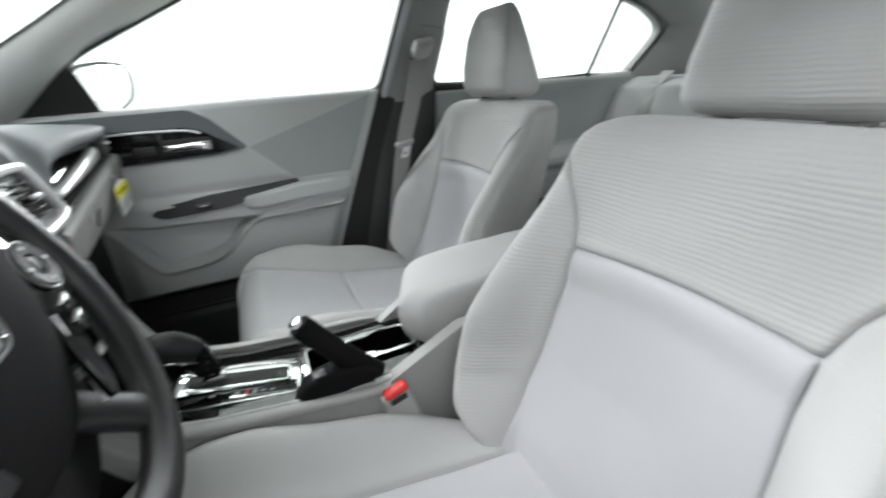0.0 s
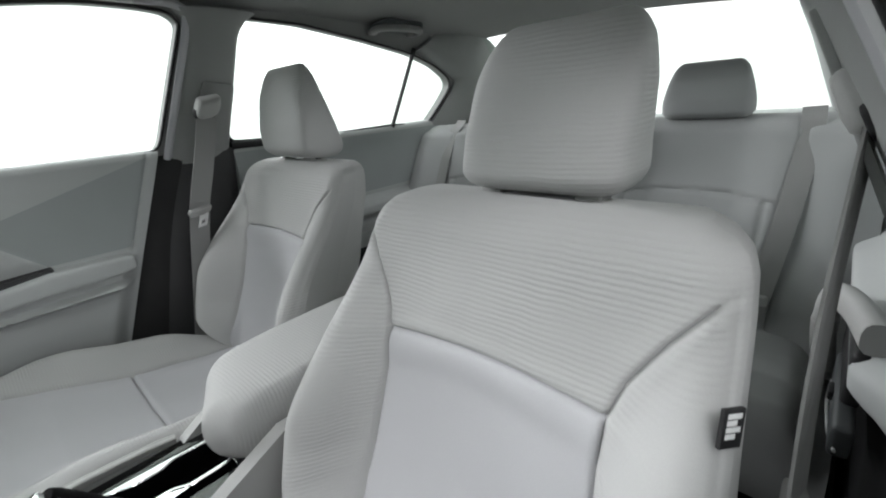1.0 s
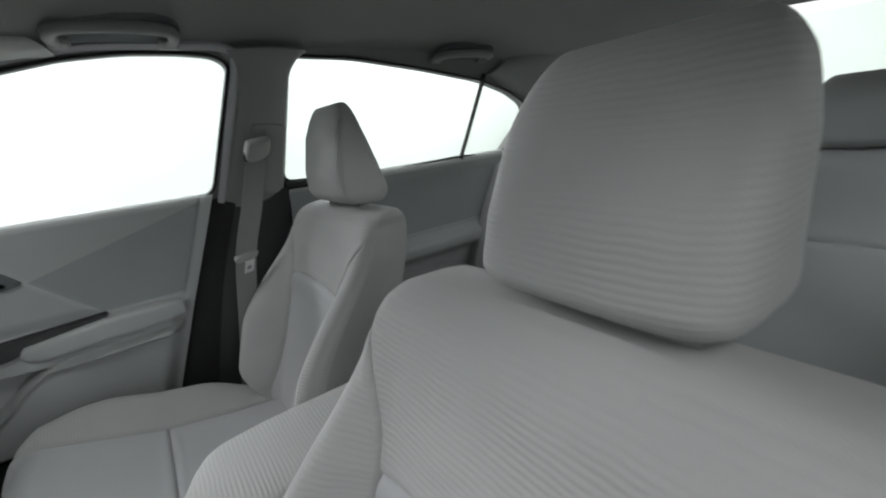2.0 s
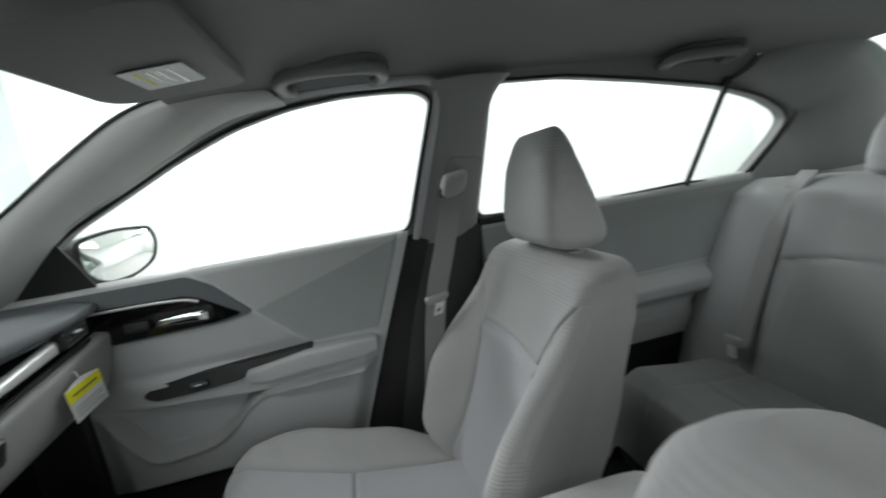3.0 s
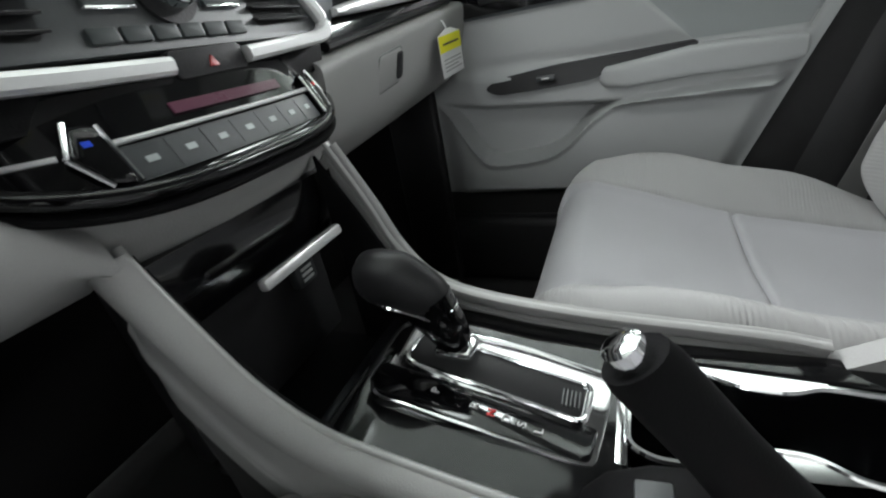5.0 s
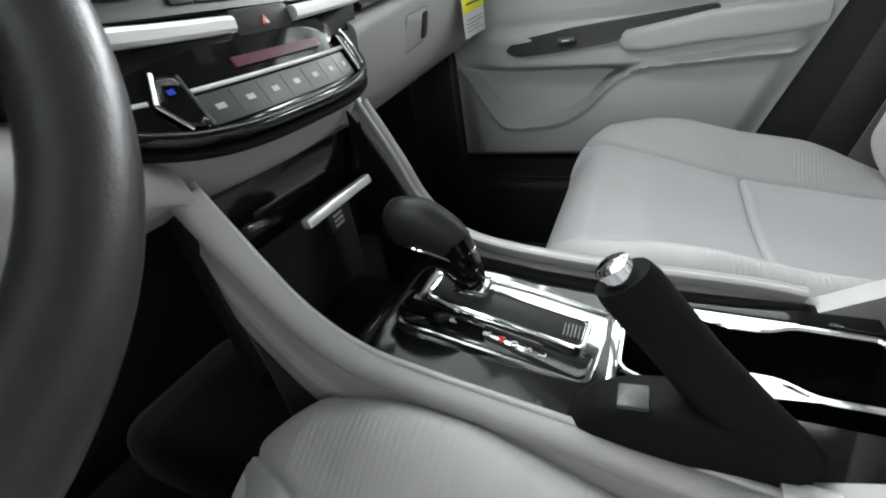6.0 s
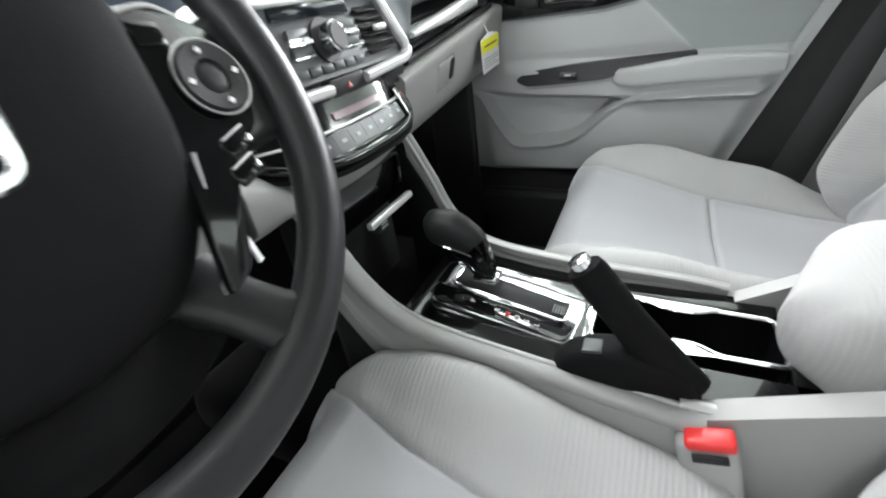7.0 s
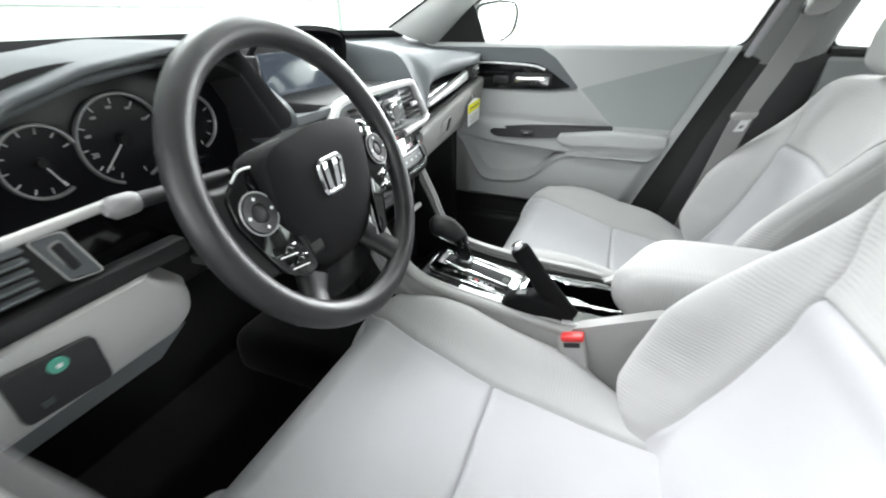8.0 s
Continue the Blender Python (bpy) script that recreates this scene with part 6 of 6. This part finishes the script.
for y, h, w in [(0.106, 0.006, 0.010), (0.101, 0.024, 0.016), (0.088, 0.040, 0.019), (0.066, 0.050, 0.021), (0.04, 0.054, 0.022), (0.0, 0.047, 0.021), (-0.018, 0.034, 0.019), (-0.028, 0.012, 0.014)]:
    rings.append([(p.x, y, p.y - 0.010) for p in rounded([(-w, 0), (w, 0), (w * 0.8, h), (-w * 0.8, h)], 0.010)])
loft(bm, rings)
part("boot", bm, M_HUB, brake, "rounded black lever shroud")
part("shroud_clip", boxm((-0.006, 0.066, 0.040), (0.018, 0.018, 0.004), 0.0015, Euler((radians(-8), 0, 0)).to_matrix()), M_FACIA, brake)

# Cup tray with its chrome rim.
tray = thing("cup_tray", "black cup tray with a chrome rim in the console", "cup holder", (0.012, 0.395, 0.60))
# The rim pinches in between the two cup places.
rim = [(-0.022, 0.334), (0.049, 0.336), (0.052, 0.392), (0.043, 0.410), (0.043, 0.438), (0.055, 0.468), (0.054, 0.514), (-0.024, 0.516), (-0.032, 0.500), (-0.030, 0.462), (-0.010, 0.436), (-0.010, 0.412), (-0.022, 0.392)]
rr = rounded(rim, 0.008)
bm = bmesh.new()
sweep(bm, [(p.x - 0.012, p.y - 0.395, 0.042) for p in rr], 0.0030, 0.0034, n=8, closed=True)
part("rim", bm, M_CHROME, tray, "chrome rim")
bm = bmesh.new()
loft(bm, [[(0.012 + (p.x - 0.012) * k - 0.012, 0.425 + (p.y - 0.425) * k - 0.395, z) for p in rr] for k, z in ((1, 0.040), (0.96, -0.018), (0.90, -0.028))], caps=False)
bm.faces.new([v for v in bm.verts if abs(v.co.z + 0.028) < 1e-5])
part("cup_well", bm, M_GLOSS, tray, "gloss black cup well")
# Bright shoulders on both sides of the pinch.
for pts in ([(0.056, 0.386), (0.060, 0.478), (0.055, 0.468), (0.043, 0.438), (0.043, 0.410), (0.052, 0.392)], [(-0.024, 0.388), (-0.022, 0.392), (-0.010, 0.412), (-0.010, 0.436), (-0.030, 0.462), (-0.034, 0.470)]):
    part("tray_shoulder", plate([(x - 0.012, y - 0.395) for x, y in pts], [], lambda u, v: (u, v, 0.0435), (0, 0, -0.006)), M_CHROME, tray, "chrome tray shoulder")
op("deck_rear", boxm((-0.010, 0.318, 0.632), (0.16, 0.030, 0.012), 0.002), M_GLOSS)
op("deck_edge", boxm((0.073, 0.425, 0.636), (0.030, 0.19, 0.012), 0.002), M_GLOSS)
op("deck_bridge", boxm((0.01, 0.5205, 0.6375), (0.10, 0.008, 0.010), 0.002), M_CHROME, console, "chrome bar behind the gate")

# Armrest box between the seats.
arm = thing("armrest_box", "grey cloth padded armrest on the console box", "armrest", (0.01, 0.15, 0.50))
front_y = lambda x: 0.358 - max(0, (x + 0.045)) * 0.42 - max(0, -(x + 0.045)) * 0.6


rings = []
for k in range(33):
    u = -1 + k / 16
    x = -0.092 + 0.092 * (u + 1)
    e = round_off((abs(u) - 0.70) / 0.30) * 0.030
    seam = 0.0035 * math.exp(-((abs(u) - 0.72) / 0.03) ** 2)
    fy = front_y(x) - e - seam
    top = -e - seam
    prof = [(-0.055, 0.640), (fy - 0.045, 0.640), (fy - 0.024, 0.646), (fy - 0.008, 0.668), (fy, 0.700), (fy - 0.006, 0.726 + top), (fy - 0.030, 0.744 + top), (0.20, 0.750 + top), (0.0, 0.752 + top), (-0.06, 0.745 + top), (-0.078, 0.715)]
    ring = []
    for (a, b), (c, d) in zip(prof, prof[1:] + prof[:1]):
        ring += [(x, a + (c - a) * q / 4 - 0.15, b + (d - b) * q / 4 - 0.50) for q in range(4)]
    # Soften the profile's corners.
    for _ in range(3):
        ring = [tuple((ring[i - 1][j] + 2 * ring[i][j] + ring[(i + 1) % len(ring)][j]) / 4 for j in range(3)) for i in range(len(ring))]
    rings.append([(a, b + 0.006, c + 0.012) for a, b, c in ring])
bm = bmesh.new()
loft(bm, rings)
part("armrest_pad", bm, M_CUSH, arm)
part("box_body", boxm((0.0, -0.030, 0.08), (0.172, 0.37, 0.17), 0.012, None, 3), M_PLASTIC, arm, "light grey console box")
# Pale shoulders that rise from the console's rails to the box.
for s, x0, y_front, z_front, y_rear, z_rear in ((1, 0.086, 0.385, 0.632, 0.285, 0.696), (-1, -0.106, 0.415, 0.652, 0.285, 0.712)):
    bm = prismm([(y_front, z_front), (y_rear, z_rear), (0.10, z_rear), (0.10, 0.46), (y_front, 0.46)][::s], (x0 - 0.010, 0, 0), (0, 1, 0), (0, 0, 1), 0.022, 0.003) if s > 0 else prismm([(y_front, z_front), (y_rear, z_rear), (0.10, z_rear), (0.10, 0.46), (y_front, 0.46)], (x0 - 0.010, 0, 0), (0, 1, 0), (0, 0, 1), 0.024, 0.003)
    op("rear_shoulder", bm, M_PLASTIC, console, "light grey console shoulder")

# Buckles.
for bx, by, bz, red in ((-0.131, 0.405, 0.648, M_RED), (0.118, 0.262, 0.640, M_RED)):
    b = thing("belt_buckle", "light grey belt buckle with a red release button", "belt buckle", (bx, by, bz), "belt buckles")
    lean = Euler((radians(-14), radians(6 if bx < 0 else -6), 0)).to_matrix()
    part("buckle_body", boxm((0, -0.004, -0.038), (0.025, 0.046, 0.080), 0.006, lean, 3), M_PLASTIC, b)
    part("buckle_slot", boxm((-0.013 if bx < 0 else 0.013, 0.002, -0.006), (0.003, 0.026, 0.008), 0.001, lean), M_BLACK, b)
    part("release_button", boxm((0, 0.003, 0.002), (0.021, 0.037, 0.011), 0.004, lean, 3), red, b, "red release button")
    part("buckle_strap", boxm((0.004, -0.018, -0.11), (0.012, 0.036, 0.09), 0.003, lean), M_BLACK, b)

# ---- steering wheel ----
wheel = thing("steering_wheel", "black leather steering wheel with a chrome badge", "steering wheel", (-0.350, 0.702, 0.966))
wheel.matrix_world = pose(-0.346, 0.702, 0.962, 90 - 24) @ Matrix.Rotation(radians(1.5), 4, "Z")
# In the wheel's own axes x is right, y up the wheel, z towards the driver.
R = 0.1580
bm = bmesh.new()
sweep(bm, [(R * math.cos(g), R * math.sin(g), 0) for g in np.linspace(0, 2 * math.pi, 96, endpoint=False)], 0.0150, 0.0140, n=18, up=(0, 0, 1), closed=True)
part("rim", bm, M_LEATHER, wheel)
CX = -0.008
hub_shape = rounded([(-0.086, 0.034), (-0.070, 0.046), (0.0, 0.054), (0.070, 0.046), (0.086, 0.034), (0.085, -0.020), (0.076, -0.058), (0.046, -0.092), (0.0, -0.100), (-0.046, -0.092), (-0.076, -0.058), (-0.085, -0.020)], 0.016)


def hub_z(y):
    """The hub's face leans: proud at its top, sunk at its foot."""
    return 0.018 + 0.28 * y


bm = bmesh.new()
loft(bm, [[(CX + p.x * k, p.y * k + (0.004 if dz < -0.02 else 0), hub_z(p.y * k) + dz) for p in hub_shape] for k, dz in ((0.99, -0.040), (1.0, -0.012), (0.99, -0.005), (0.965, -0.001), (0.90, 0.001), (0.6, 0.003), (0.3, 0.004))])
hub = part("airbag_cover", bm, M_HUB, wheel, "black padded hub cover")
bm = bmesh.new()
badge = rounded([(-0.021, 0.017), (0.021, 0.017), (0.017, -0.018), (-0.017, -0.018)], 0.009)
sweep(bm, [(CX + p.x, p.y - 0.003, hub_z(p.y - 0.003) + 0.0045) for p in badge], 0.0030, 0.003, n=8, closed=True, up=(0, -0.27, 1))
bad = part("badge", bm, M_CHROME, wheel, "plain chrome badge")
bm = bmesh.new()
face = Vector((0, 1, 0.28)).normalized()
for q in ([(-0.013, 0.0165), (-0.0055, 0.0165), (-0.0025, -0.0165), (-0.0100, -0.0165)], [(0.0055, 0.0165), (0.013, 0.0165), (0.0100, -0.0165), (0.0025, -0.0165)]):
    prism(bm, q, (CX, -0.003, hub_z(-0.003) + 0.003), (1, 0, 0), face, 0.003, 0.0008)
part("badge_bar", bm, M_CHROME, bad)
part("hub_back", boxm((0, -0.005, -0.035), (0.11, 0.11, 0.04), 0.02, None, 4), M_BLACK, wheel)
bm = bmesh.new()
loft(bm, [[(CX + p.x * k, 0.034 + p.y * k, z) for p in rounded([(-0.080, -0.02), (0.080, -0.02), (0.064, 0.018), (-0.064, 0.018)], 0.012)] for k, z in ((0.9, -0.040), (1.0, -0.020), (1.0, 0.004), (0.96, 0.012), (0.85, 0.014))])
part("hub_shoulder", bm, M_LEATHER, wheel)
for s in (-1, 1):
    # Upper spoke, broad at the rim, with an inset control plate.
    rings = []
    for t in np.linspace(0, 1, 11):
        x = s * (0.052 + 0.100 * t)
        h0, h1 = 0.044 - 0.010 * math.sin(math.pi * t) - 0.004 * t, (-0.050 + 0.008 * t if s > 0 else -0.074 + 0.012 * t)
        z = -0.004 - 0.004 * t
        rings.append([(x, p.y, z + p.x) for p in rounded([(-0.012, h1), (0.008, h1 + 0.004), (0.009, h0 - 0.006), (-0.012, h0)], 0.006)])
    bm = bmesh.new()
    loft(bm, rings)
    sp = part("spoke", bm, M_LEATHER, wheel, "black spoke with controls")
    if s > 0:
        panel = rounded([(0.080, 0.036), (0.104, 0.038), (0.130, 0.020), (0.134, -0.006), (0.118, -0.034), (0.094, -0.044), (0.062, -0.096), (0.044, -0.102), (0.062, -0.05), (0.076, -0.02)], 0.006)
    else:
        panel = rounded([(-0.080, 0.036), (-0.104, 0.038), (-0.130, 0.020), (-0.134, -0.006), (-0.124, -0.040), (-0.117, -0.062), (-0.094, -0.082), (-0.074, -0.078), (-0.070, -0.05), (-0.076, -0.02)][::-1], 0.006)
    part("control_plate", prismm([(p.x, p.y) for p in panel], (0, 0, 0.001), (1, 0, 0), (0, 1, 0), 0.006, 0.0015), M_GLOSS, sp, "gloss black control plate")
    px, py = s * 0.110, -0.004
    bm = bmesh.new()
    loft(bm, [[(px + r * math.cos(g), py + r * 1.02 * math.sin(g), z) for g in np.linspace(0, 2 * math.pi, 28, endpoint=False)] for r, z in ((0.0195, 0.004), (0.0195, 0.010), (0.018, 0.0125), (0.0095, 0.0115), (0.0085, 0.0095), (0.007, 0.0105), (0.003, 0.011))])
    part("control_ring", bm, M_BLACK, sp, "round control pad")
    bm = bmesh.new()
    sweep(bm, [(px + 0.0200 * math.cos(g), py + 0.0205 * math.sin(g), 0.0105) for g in np.linspace(0, 2 * math.pi, 40, endpoint=False)], 0.0008, n=6, closed=True)
    part("ring_edge", bm, M_RING, sp)
    for a in range(4):
        g = math.pi / 2 * a
        part("pad_mark", boxm((px + 0.0140 * math.cos(g), py + 0.0140 * math.sin(g), 0.0122), (0.0028, 0.0028, 0.001), 0, Euler((0, 0, radians(45))).to_matrix()), M_WHITEINK, sp)
    # Silver streak modelled for the reflection at the gloss plate's corner.
    bm = bmesh.new()
    sweep(bm, spline([(s * 0.086, 0.036, 0.007), (s * 0.104, 0.037, 0.007), (s * 0.117, 0.030, 0.006)], 16), 0.0013, 0.0012, n=8)
    part("spoke_trim", bm, M_SATIN, sp, "satin silver streak for the control plate's glint")
    part("spoke_key", boxm((s * 0.094, 0.024, 0.0068), (0.016, 0.013, 0.003), 0.0015, Euler((0, 0, radians(-s * 10))).to_matrix()), M_GLOSS, sp)
    for k in range(2 if s < 0 else 0):
        kx, ky = -0.103 + 0.007 * k, -0.047 - 0.0155 * k
        part("spoke_key", boxm((kx, ky, 0.0062), (0.030, 0.0130, 0.0030), 0.0012, Euler((0, 0, radians(-12))).to_matrix()), M_GLOSS, sp)
        part("key_line", boxm((kx, ky - 0.0050, 0.0078), (0.022, 0.0014, 0.001), 0, Euler((0, 0, radians(-12))).to_matrix()), M_WHITEINK, sp)
    if s > 0:
        for k in range(2):
            kx, ky = 0.100 - 0.005 * k, -0.038 - 0.015 * k
            part("spoke_key", boxm((kx, ky, 0.0070), (0.019, 0.011, 0.004), 0.002, Euler((0, 0, radians(14))).to_matrix()), M_GLOSS, sp)
            # Silver edge drawn for the glint on each right key.
            part("key_line", boxm((kx, ky + 0.0058, 0.0078), (0.016, 0.0012, 0.003), 0, Euler((0, 0, radians(14))).to_matrix()), M_SATIN, sp)
    # Lower leg, flared where it runs into the rim.
    legs = [(0.046, -0.086, -0.028), (0.054, -0.109, -0.015), (0.063, -0.131, -0.004), (0.070, -0.143, -0.002)] if s > 0 else [(-0.070, -0.088, -0.016), (-0.082, -0.104, -0.013), (-0.093, -0.120, -0.007), (-0.101, -0.132, -0.003)]
    bm = bmesh.new()
    sweep(bm, spline(legs, 20), lambda t: lerp(t, [(0, 0.021), (0.35, 0.0165), (0.6, 0.0175), (0.8, 0.023), (1, 0.034)]), 0.0095, n=14, power=2.6)
    part("lower_spoke", bm, M_LEATHER, wheel)
bm = bmesh.new()
sweep(bm, spline([(0.074, -0.034, 0.008), (0.066, -0.058, 0.004), (0.058, -0.080, 0.0), (0.047, -0.100, -0.002)], 20), lambda t: lerp(t, [(0, 0.0006), (0.5, 0.0012), (0.75, 0.0026), (0.95, 0.0022), (1, 0.0008)]), 0.002, n=8)
part("spoke_blade", bm, M_SATIN, wheel, "satin silver spoke blade")
bm = bmesh.new()
prism(bm, [(p.x, p.y) for p in rounded([(-0.072, -0.075), (0.052, -0.075), (0.054, -0.118), (0.010, -0.134), (-0.040, -0.134), (-0.086, -0.112)], 0.012)], (0, 0, -0.034), (1, 0, 0), (0, 1, 0), 0.010, 0.004)
part("lower_panel", bm, M_HUB, wheel)

# Column stalk, key.
stalk = thing("indicator_stalk", "black indicator stalk with a pale rounded end", "column stalk", (-0.450, 0.772, 0.973))
bm = bmesh.new()
sweep(bm, [(0.04, 0.0, 0.0), (0.0, -0.004, 0.004), (-0.066, -0.011, 0.011)], 0.007, n=12)
part("stem", bm, M_BLACK, stalk)
bm = bmesh.new()
sweep(bm, [(-0.064, -0.011, 0.0105), (-0.068, -0.011, 0.011), (-0.084, -0.013, 0.0125), (-0.090, -0.013, 0.013)], lambda t: lerp(t, [(0, 0.0085), (0.2, 0.0095), (0.8, 0.0095), (1, 0.005)]), n=16)
part("end_knob", bm, M_STALK, stalk)
for k in range(3):
    part("mark", boxm((-0.012 - 0.010 * k, -0.012, 0.006), (0.006, 0.003, 0.010)), M_WHITEINK, stalk)
key = thing("ignition_key", "steel ignition key with a hanging pale strap", "key", (-0.238, 0.755, 0.890))
bm = bmesh.new()
sweep(bm, [(0, 0.02, 0.0), (0, -0.016, 0.006)], 0.014, n=20)
part("lock_barrel", bm, M_SATIN, key)
part("key_head", boxm((0.004, -0.034, -0.012), (0.010, 0.020, 0.034), 0.004, None, 3), M_BLACK, key, "black key head")
bm = bmesh.new()
sweep(bm, spline([(-0.020, -0.030, 0.004), (-0.016, -0.036, 0.012), (-0.006, -0.040, 0.010), (0.0, -0.042, 0.000), (-0.006, -0.042, -0.002), (-0.014, -0.038, -0.003)], 24), 0.0016, 0.0022, n=8, closed=True)
part("key_ring", bm, M_SATIN, key, "flattened steel key ring")
part("strap", ribbon([(-0.006, -0.040, 0.002), (-0.004, -0.044, -0.020), (-0.001, -0.047, -0.041)], (1, 0.3, 0), 0.0022), M_PAPER, key, "pale key strap")

# Paper tag hung from the dash's end.
tagp = thing("paper_tag", "white paper tag with a yellow band, hung from the dash", "paper tag", (0.5215, 0.814, 0.908))
tx, tz = Vector((1, -0.03, 0.06)).normalized(), Vector((-0.26, -0.08, 1)).normalized()
W, H = 0.050, 0.071
part("tag_sheet", prismm([(-W, -H), (W, -H), (W, -0.003), (0.012, 0.005), (-0.012, 0.005), (-W, -0.003)], (0, -0.014, 0), tx, tz, 0.0012, 0.0003), M_PAPER, tagp)
part("yellow_band", prismm([(-W, -0.030), (W, -0.030), (W, -0.004), (-W, -0.004)], (0, -0.0153, 0), tx, tz, 0.0006, 0.0001), M_YELLOW, tagp, "yellow printed band")
for k in range(4):
    e = W - 0.008 - 0.016 * (k % 3 == 2)
    part("print_bar", prismm([(0.010 - W, -0.044 - 0.006 * k), (e, -0.044 - 0.006 * k), (e, -0.0415 - 0.006 * k), (0.010 - W, -0.0415 - 0.006 * k)], (0, -0.0153, 0), tx, tz, 0.0004, 0.0001), M_PRINT, tagp)
part("print_bar", prismm([(-0.036, -0.019), (0.036, -0.019), (0.036, -0.016), (-0.036, -0.016)], (0, -0.0161, 0), tx, tz, 0.0004, 0.0001), M_INK, tagp)
bm = bmesh.new()
sweep(bm, [(0, -0.014, -0.002), (0.002, -0.006, 0.016), (0.004, 0.012, 0.022)], 0.0012, n=6)
part("tag_string", bm, M_PAPER, tagp)

# ---- garage ----
ground = part("ground", boxm((0, 0, -0.05), (400, 400, 0.1)), M_CONCRETE)
tagged(ground, "grey concrete garage floor", "floor", kind="structure")
for name, c, s in (("wall_garage_right", (5.65, -1, 1.9), (0.2, 11, 3.8)), ("wall_garage_left", (-5.65, 1.6, 1.9), (0.2, 16.2, 3.8)), ("wall_garage_rear", (0, -6.4, 1.9), (11.5, 0.2, 3.8))):
    tagged(part(name, boxm(c, s, 0.01), M_WHITE), "white painted garage wall", "wall", kind="structure")
tagged(part("ceiling_garage", boxm((0, 1.6, 3.85), (11.5, 16.2, 0.1)), M_WHITE), "white garage ceiling", "ceiling", kind="structure")


# The front wall and its door stand at an angle to the car.
ASKEW = Euler((0, 0, radians(-25))).to_matrix()
FRONT = Vector((4.55, 4.10, 0))
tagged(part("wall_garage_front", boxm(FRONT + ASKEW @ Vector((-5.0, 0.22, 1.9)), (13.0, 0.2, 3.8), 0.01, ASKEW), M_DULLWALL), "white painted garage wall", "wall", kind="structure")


def garage_door():
    door = tagged(new("door_5"), "white sectional garage door with a row of dark windows", "garage door", kind="structure")
    door.matrix_world = Matrix.Translation(FRONT) @ ASKEW.to_4x4()
    x0, x1, h, pitch = -8.2, 0.14, 0.495, 0.75
    for n in range(7):
        z = -0.14 + h * n
        part("door_section", boxm(((x0 + x1) / 2, 0.0, z + h / 2 - 0.006), (x1 - x0, 0.05, h - 0.014), 0.006), M_GDOOR, door)
        part("section_joint", boxm(((x0 + x1) / 2, 0.012, z + h - 0.006), (x1 - x0, 0.02, 0.016)), M_INK, door)
        part("section_rail", boxm(((x0 + x1) / 2, -0.036, z + h - 0.085), (x1 - x0, 0.03, 0.022), 0.006), M_RAIL, door)
        if n == 3:
            for k in range(10):
                xc = x1 - 0.455 - pitch * k
                f = part("window_frame", plate([(xc - 0.365, z + 0.115), (xc + 0.365, z + 0.115), (xc + 0.365, z + 0.470), (xc - 0.365, z + 0.470)], [[(xc - 0.345, z + 0.137), (xc + 0.345, z + 0.137), (xc + 0.345, z + 0.452), (xc - 0.345, z + 0.452)]], lambda u, v: (u, -0.040, v), (0, 0.02, 0)), M_GDOOR, door)
                part("pane", boxm((xc, -0.027, z + 0.295), (0.70, 0.006, 0.325)), M_DARKGLASS, f)
        for k in range(10):
            part("stile", boxm((x1 - 0.87 - pitch * k, -0.034 if n == 3 else -0.028, z + h / 2 - 0.005), (0.055 if n == 3 else 0.022, 0.016 if n == 3 else 0.008, h - 0.03), 0.003), M_GDOOR, door)
            part("hinge", boxm((x1 - 0.87 - pitch * k, -0.045, z + h - 0.010), (0.05, 0.020, 0.07), 0.005), M_RAIL, door)
    part("door_track", boxm((x1 + 0.05, -0.05, 1.65), (0.06, 0.10, 3.3), 0.01), M_GDOOR, door)
    return door


garage_door()
unit = thing("wall_heater", "dark grey wall unit mounted beside the garage door", "wall unit", FRONT + ASKEW @ Vector((0.47, -0.02, 2.70)))
unit.rotation_euler = (0, 0, radians(-25))
part("unit_case", boxm((0, 0, 0), (0.38, 0.24, 0.46), 0.03), M_FACIA, unit)
part("unit_front", boxm((0.03, -0.14, -0.02), (0.28, 0.03, 0.38), 0.01), M_BUTTON, unit)
part("unit_label", boxm((0.03, -0.157, 0.05), (0.12, 0.004, 0.05)), M_WHITEINK, unit)
part("bracket", boxm((0, 0.08, 0.26), (0.10, 0.12, 0.08), 0.01), M_BLACK, unit)
pipe = thing("ceiling_pipe", "grey pipe run under the garage ceiling", "pipe", (4.0, 3.9, 3.71))
bm = bmesh.new()
sweep(bm, [(-0.3, 0, 0), (1.0, -0.1, 0.05), (1.35, -1.5, 0.05), (1.35, -3.5, 0.05)], 0.05, n=12)
part("pipe_run", bm, M_RAIL, pipe)
# Lit tube fittings.
for lx, ly, watts in TUBES:
    t = thing("tube_light", "lit white tube light under the garage ceiling", "tube light", (lx, ly, 3.6), "ceiling tubes")
    part("fitting", boxm((0, 0, 0.16), (0.24, 2.5, 0.06), 0.01), M_WHITE, t)
    bm = bmesh.new()
    sweep(bm, [(0, -1.2, 0.10), (0, 1.2, 0.10)], 0.02, n=12)
    part("tube", bm, M_TUBE, t)
t = thing("tube_light", "lit white tube light high on the garage wall", "tube light", (5.50, 3.02, 3.22), "wall tubes")
part("fitting", boxm((0.02, 0, 0), (0.06, 1.0, 0.10), 0.01), M_WHITE, t)
bm = bmesh.new()
sweep(bm, [(-0.04, -0.45, 0), (-0.04, 0.45, 0)], 0.03, n=12)
part("tube", bm, M_TUBE, t)
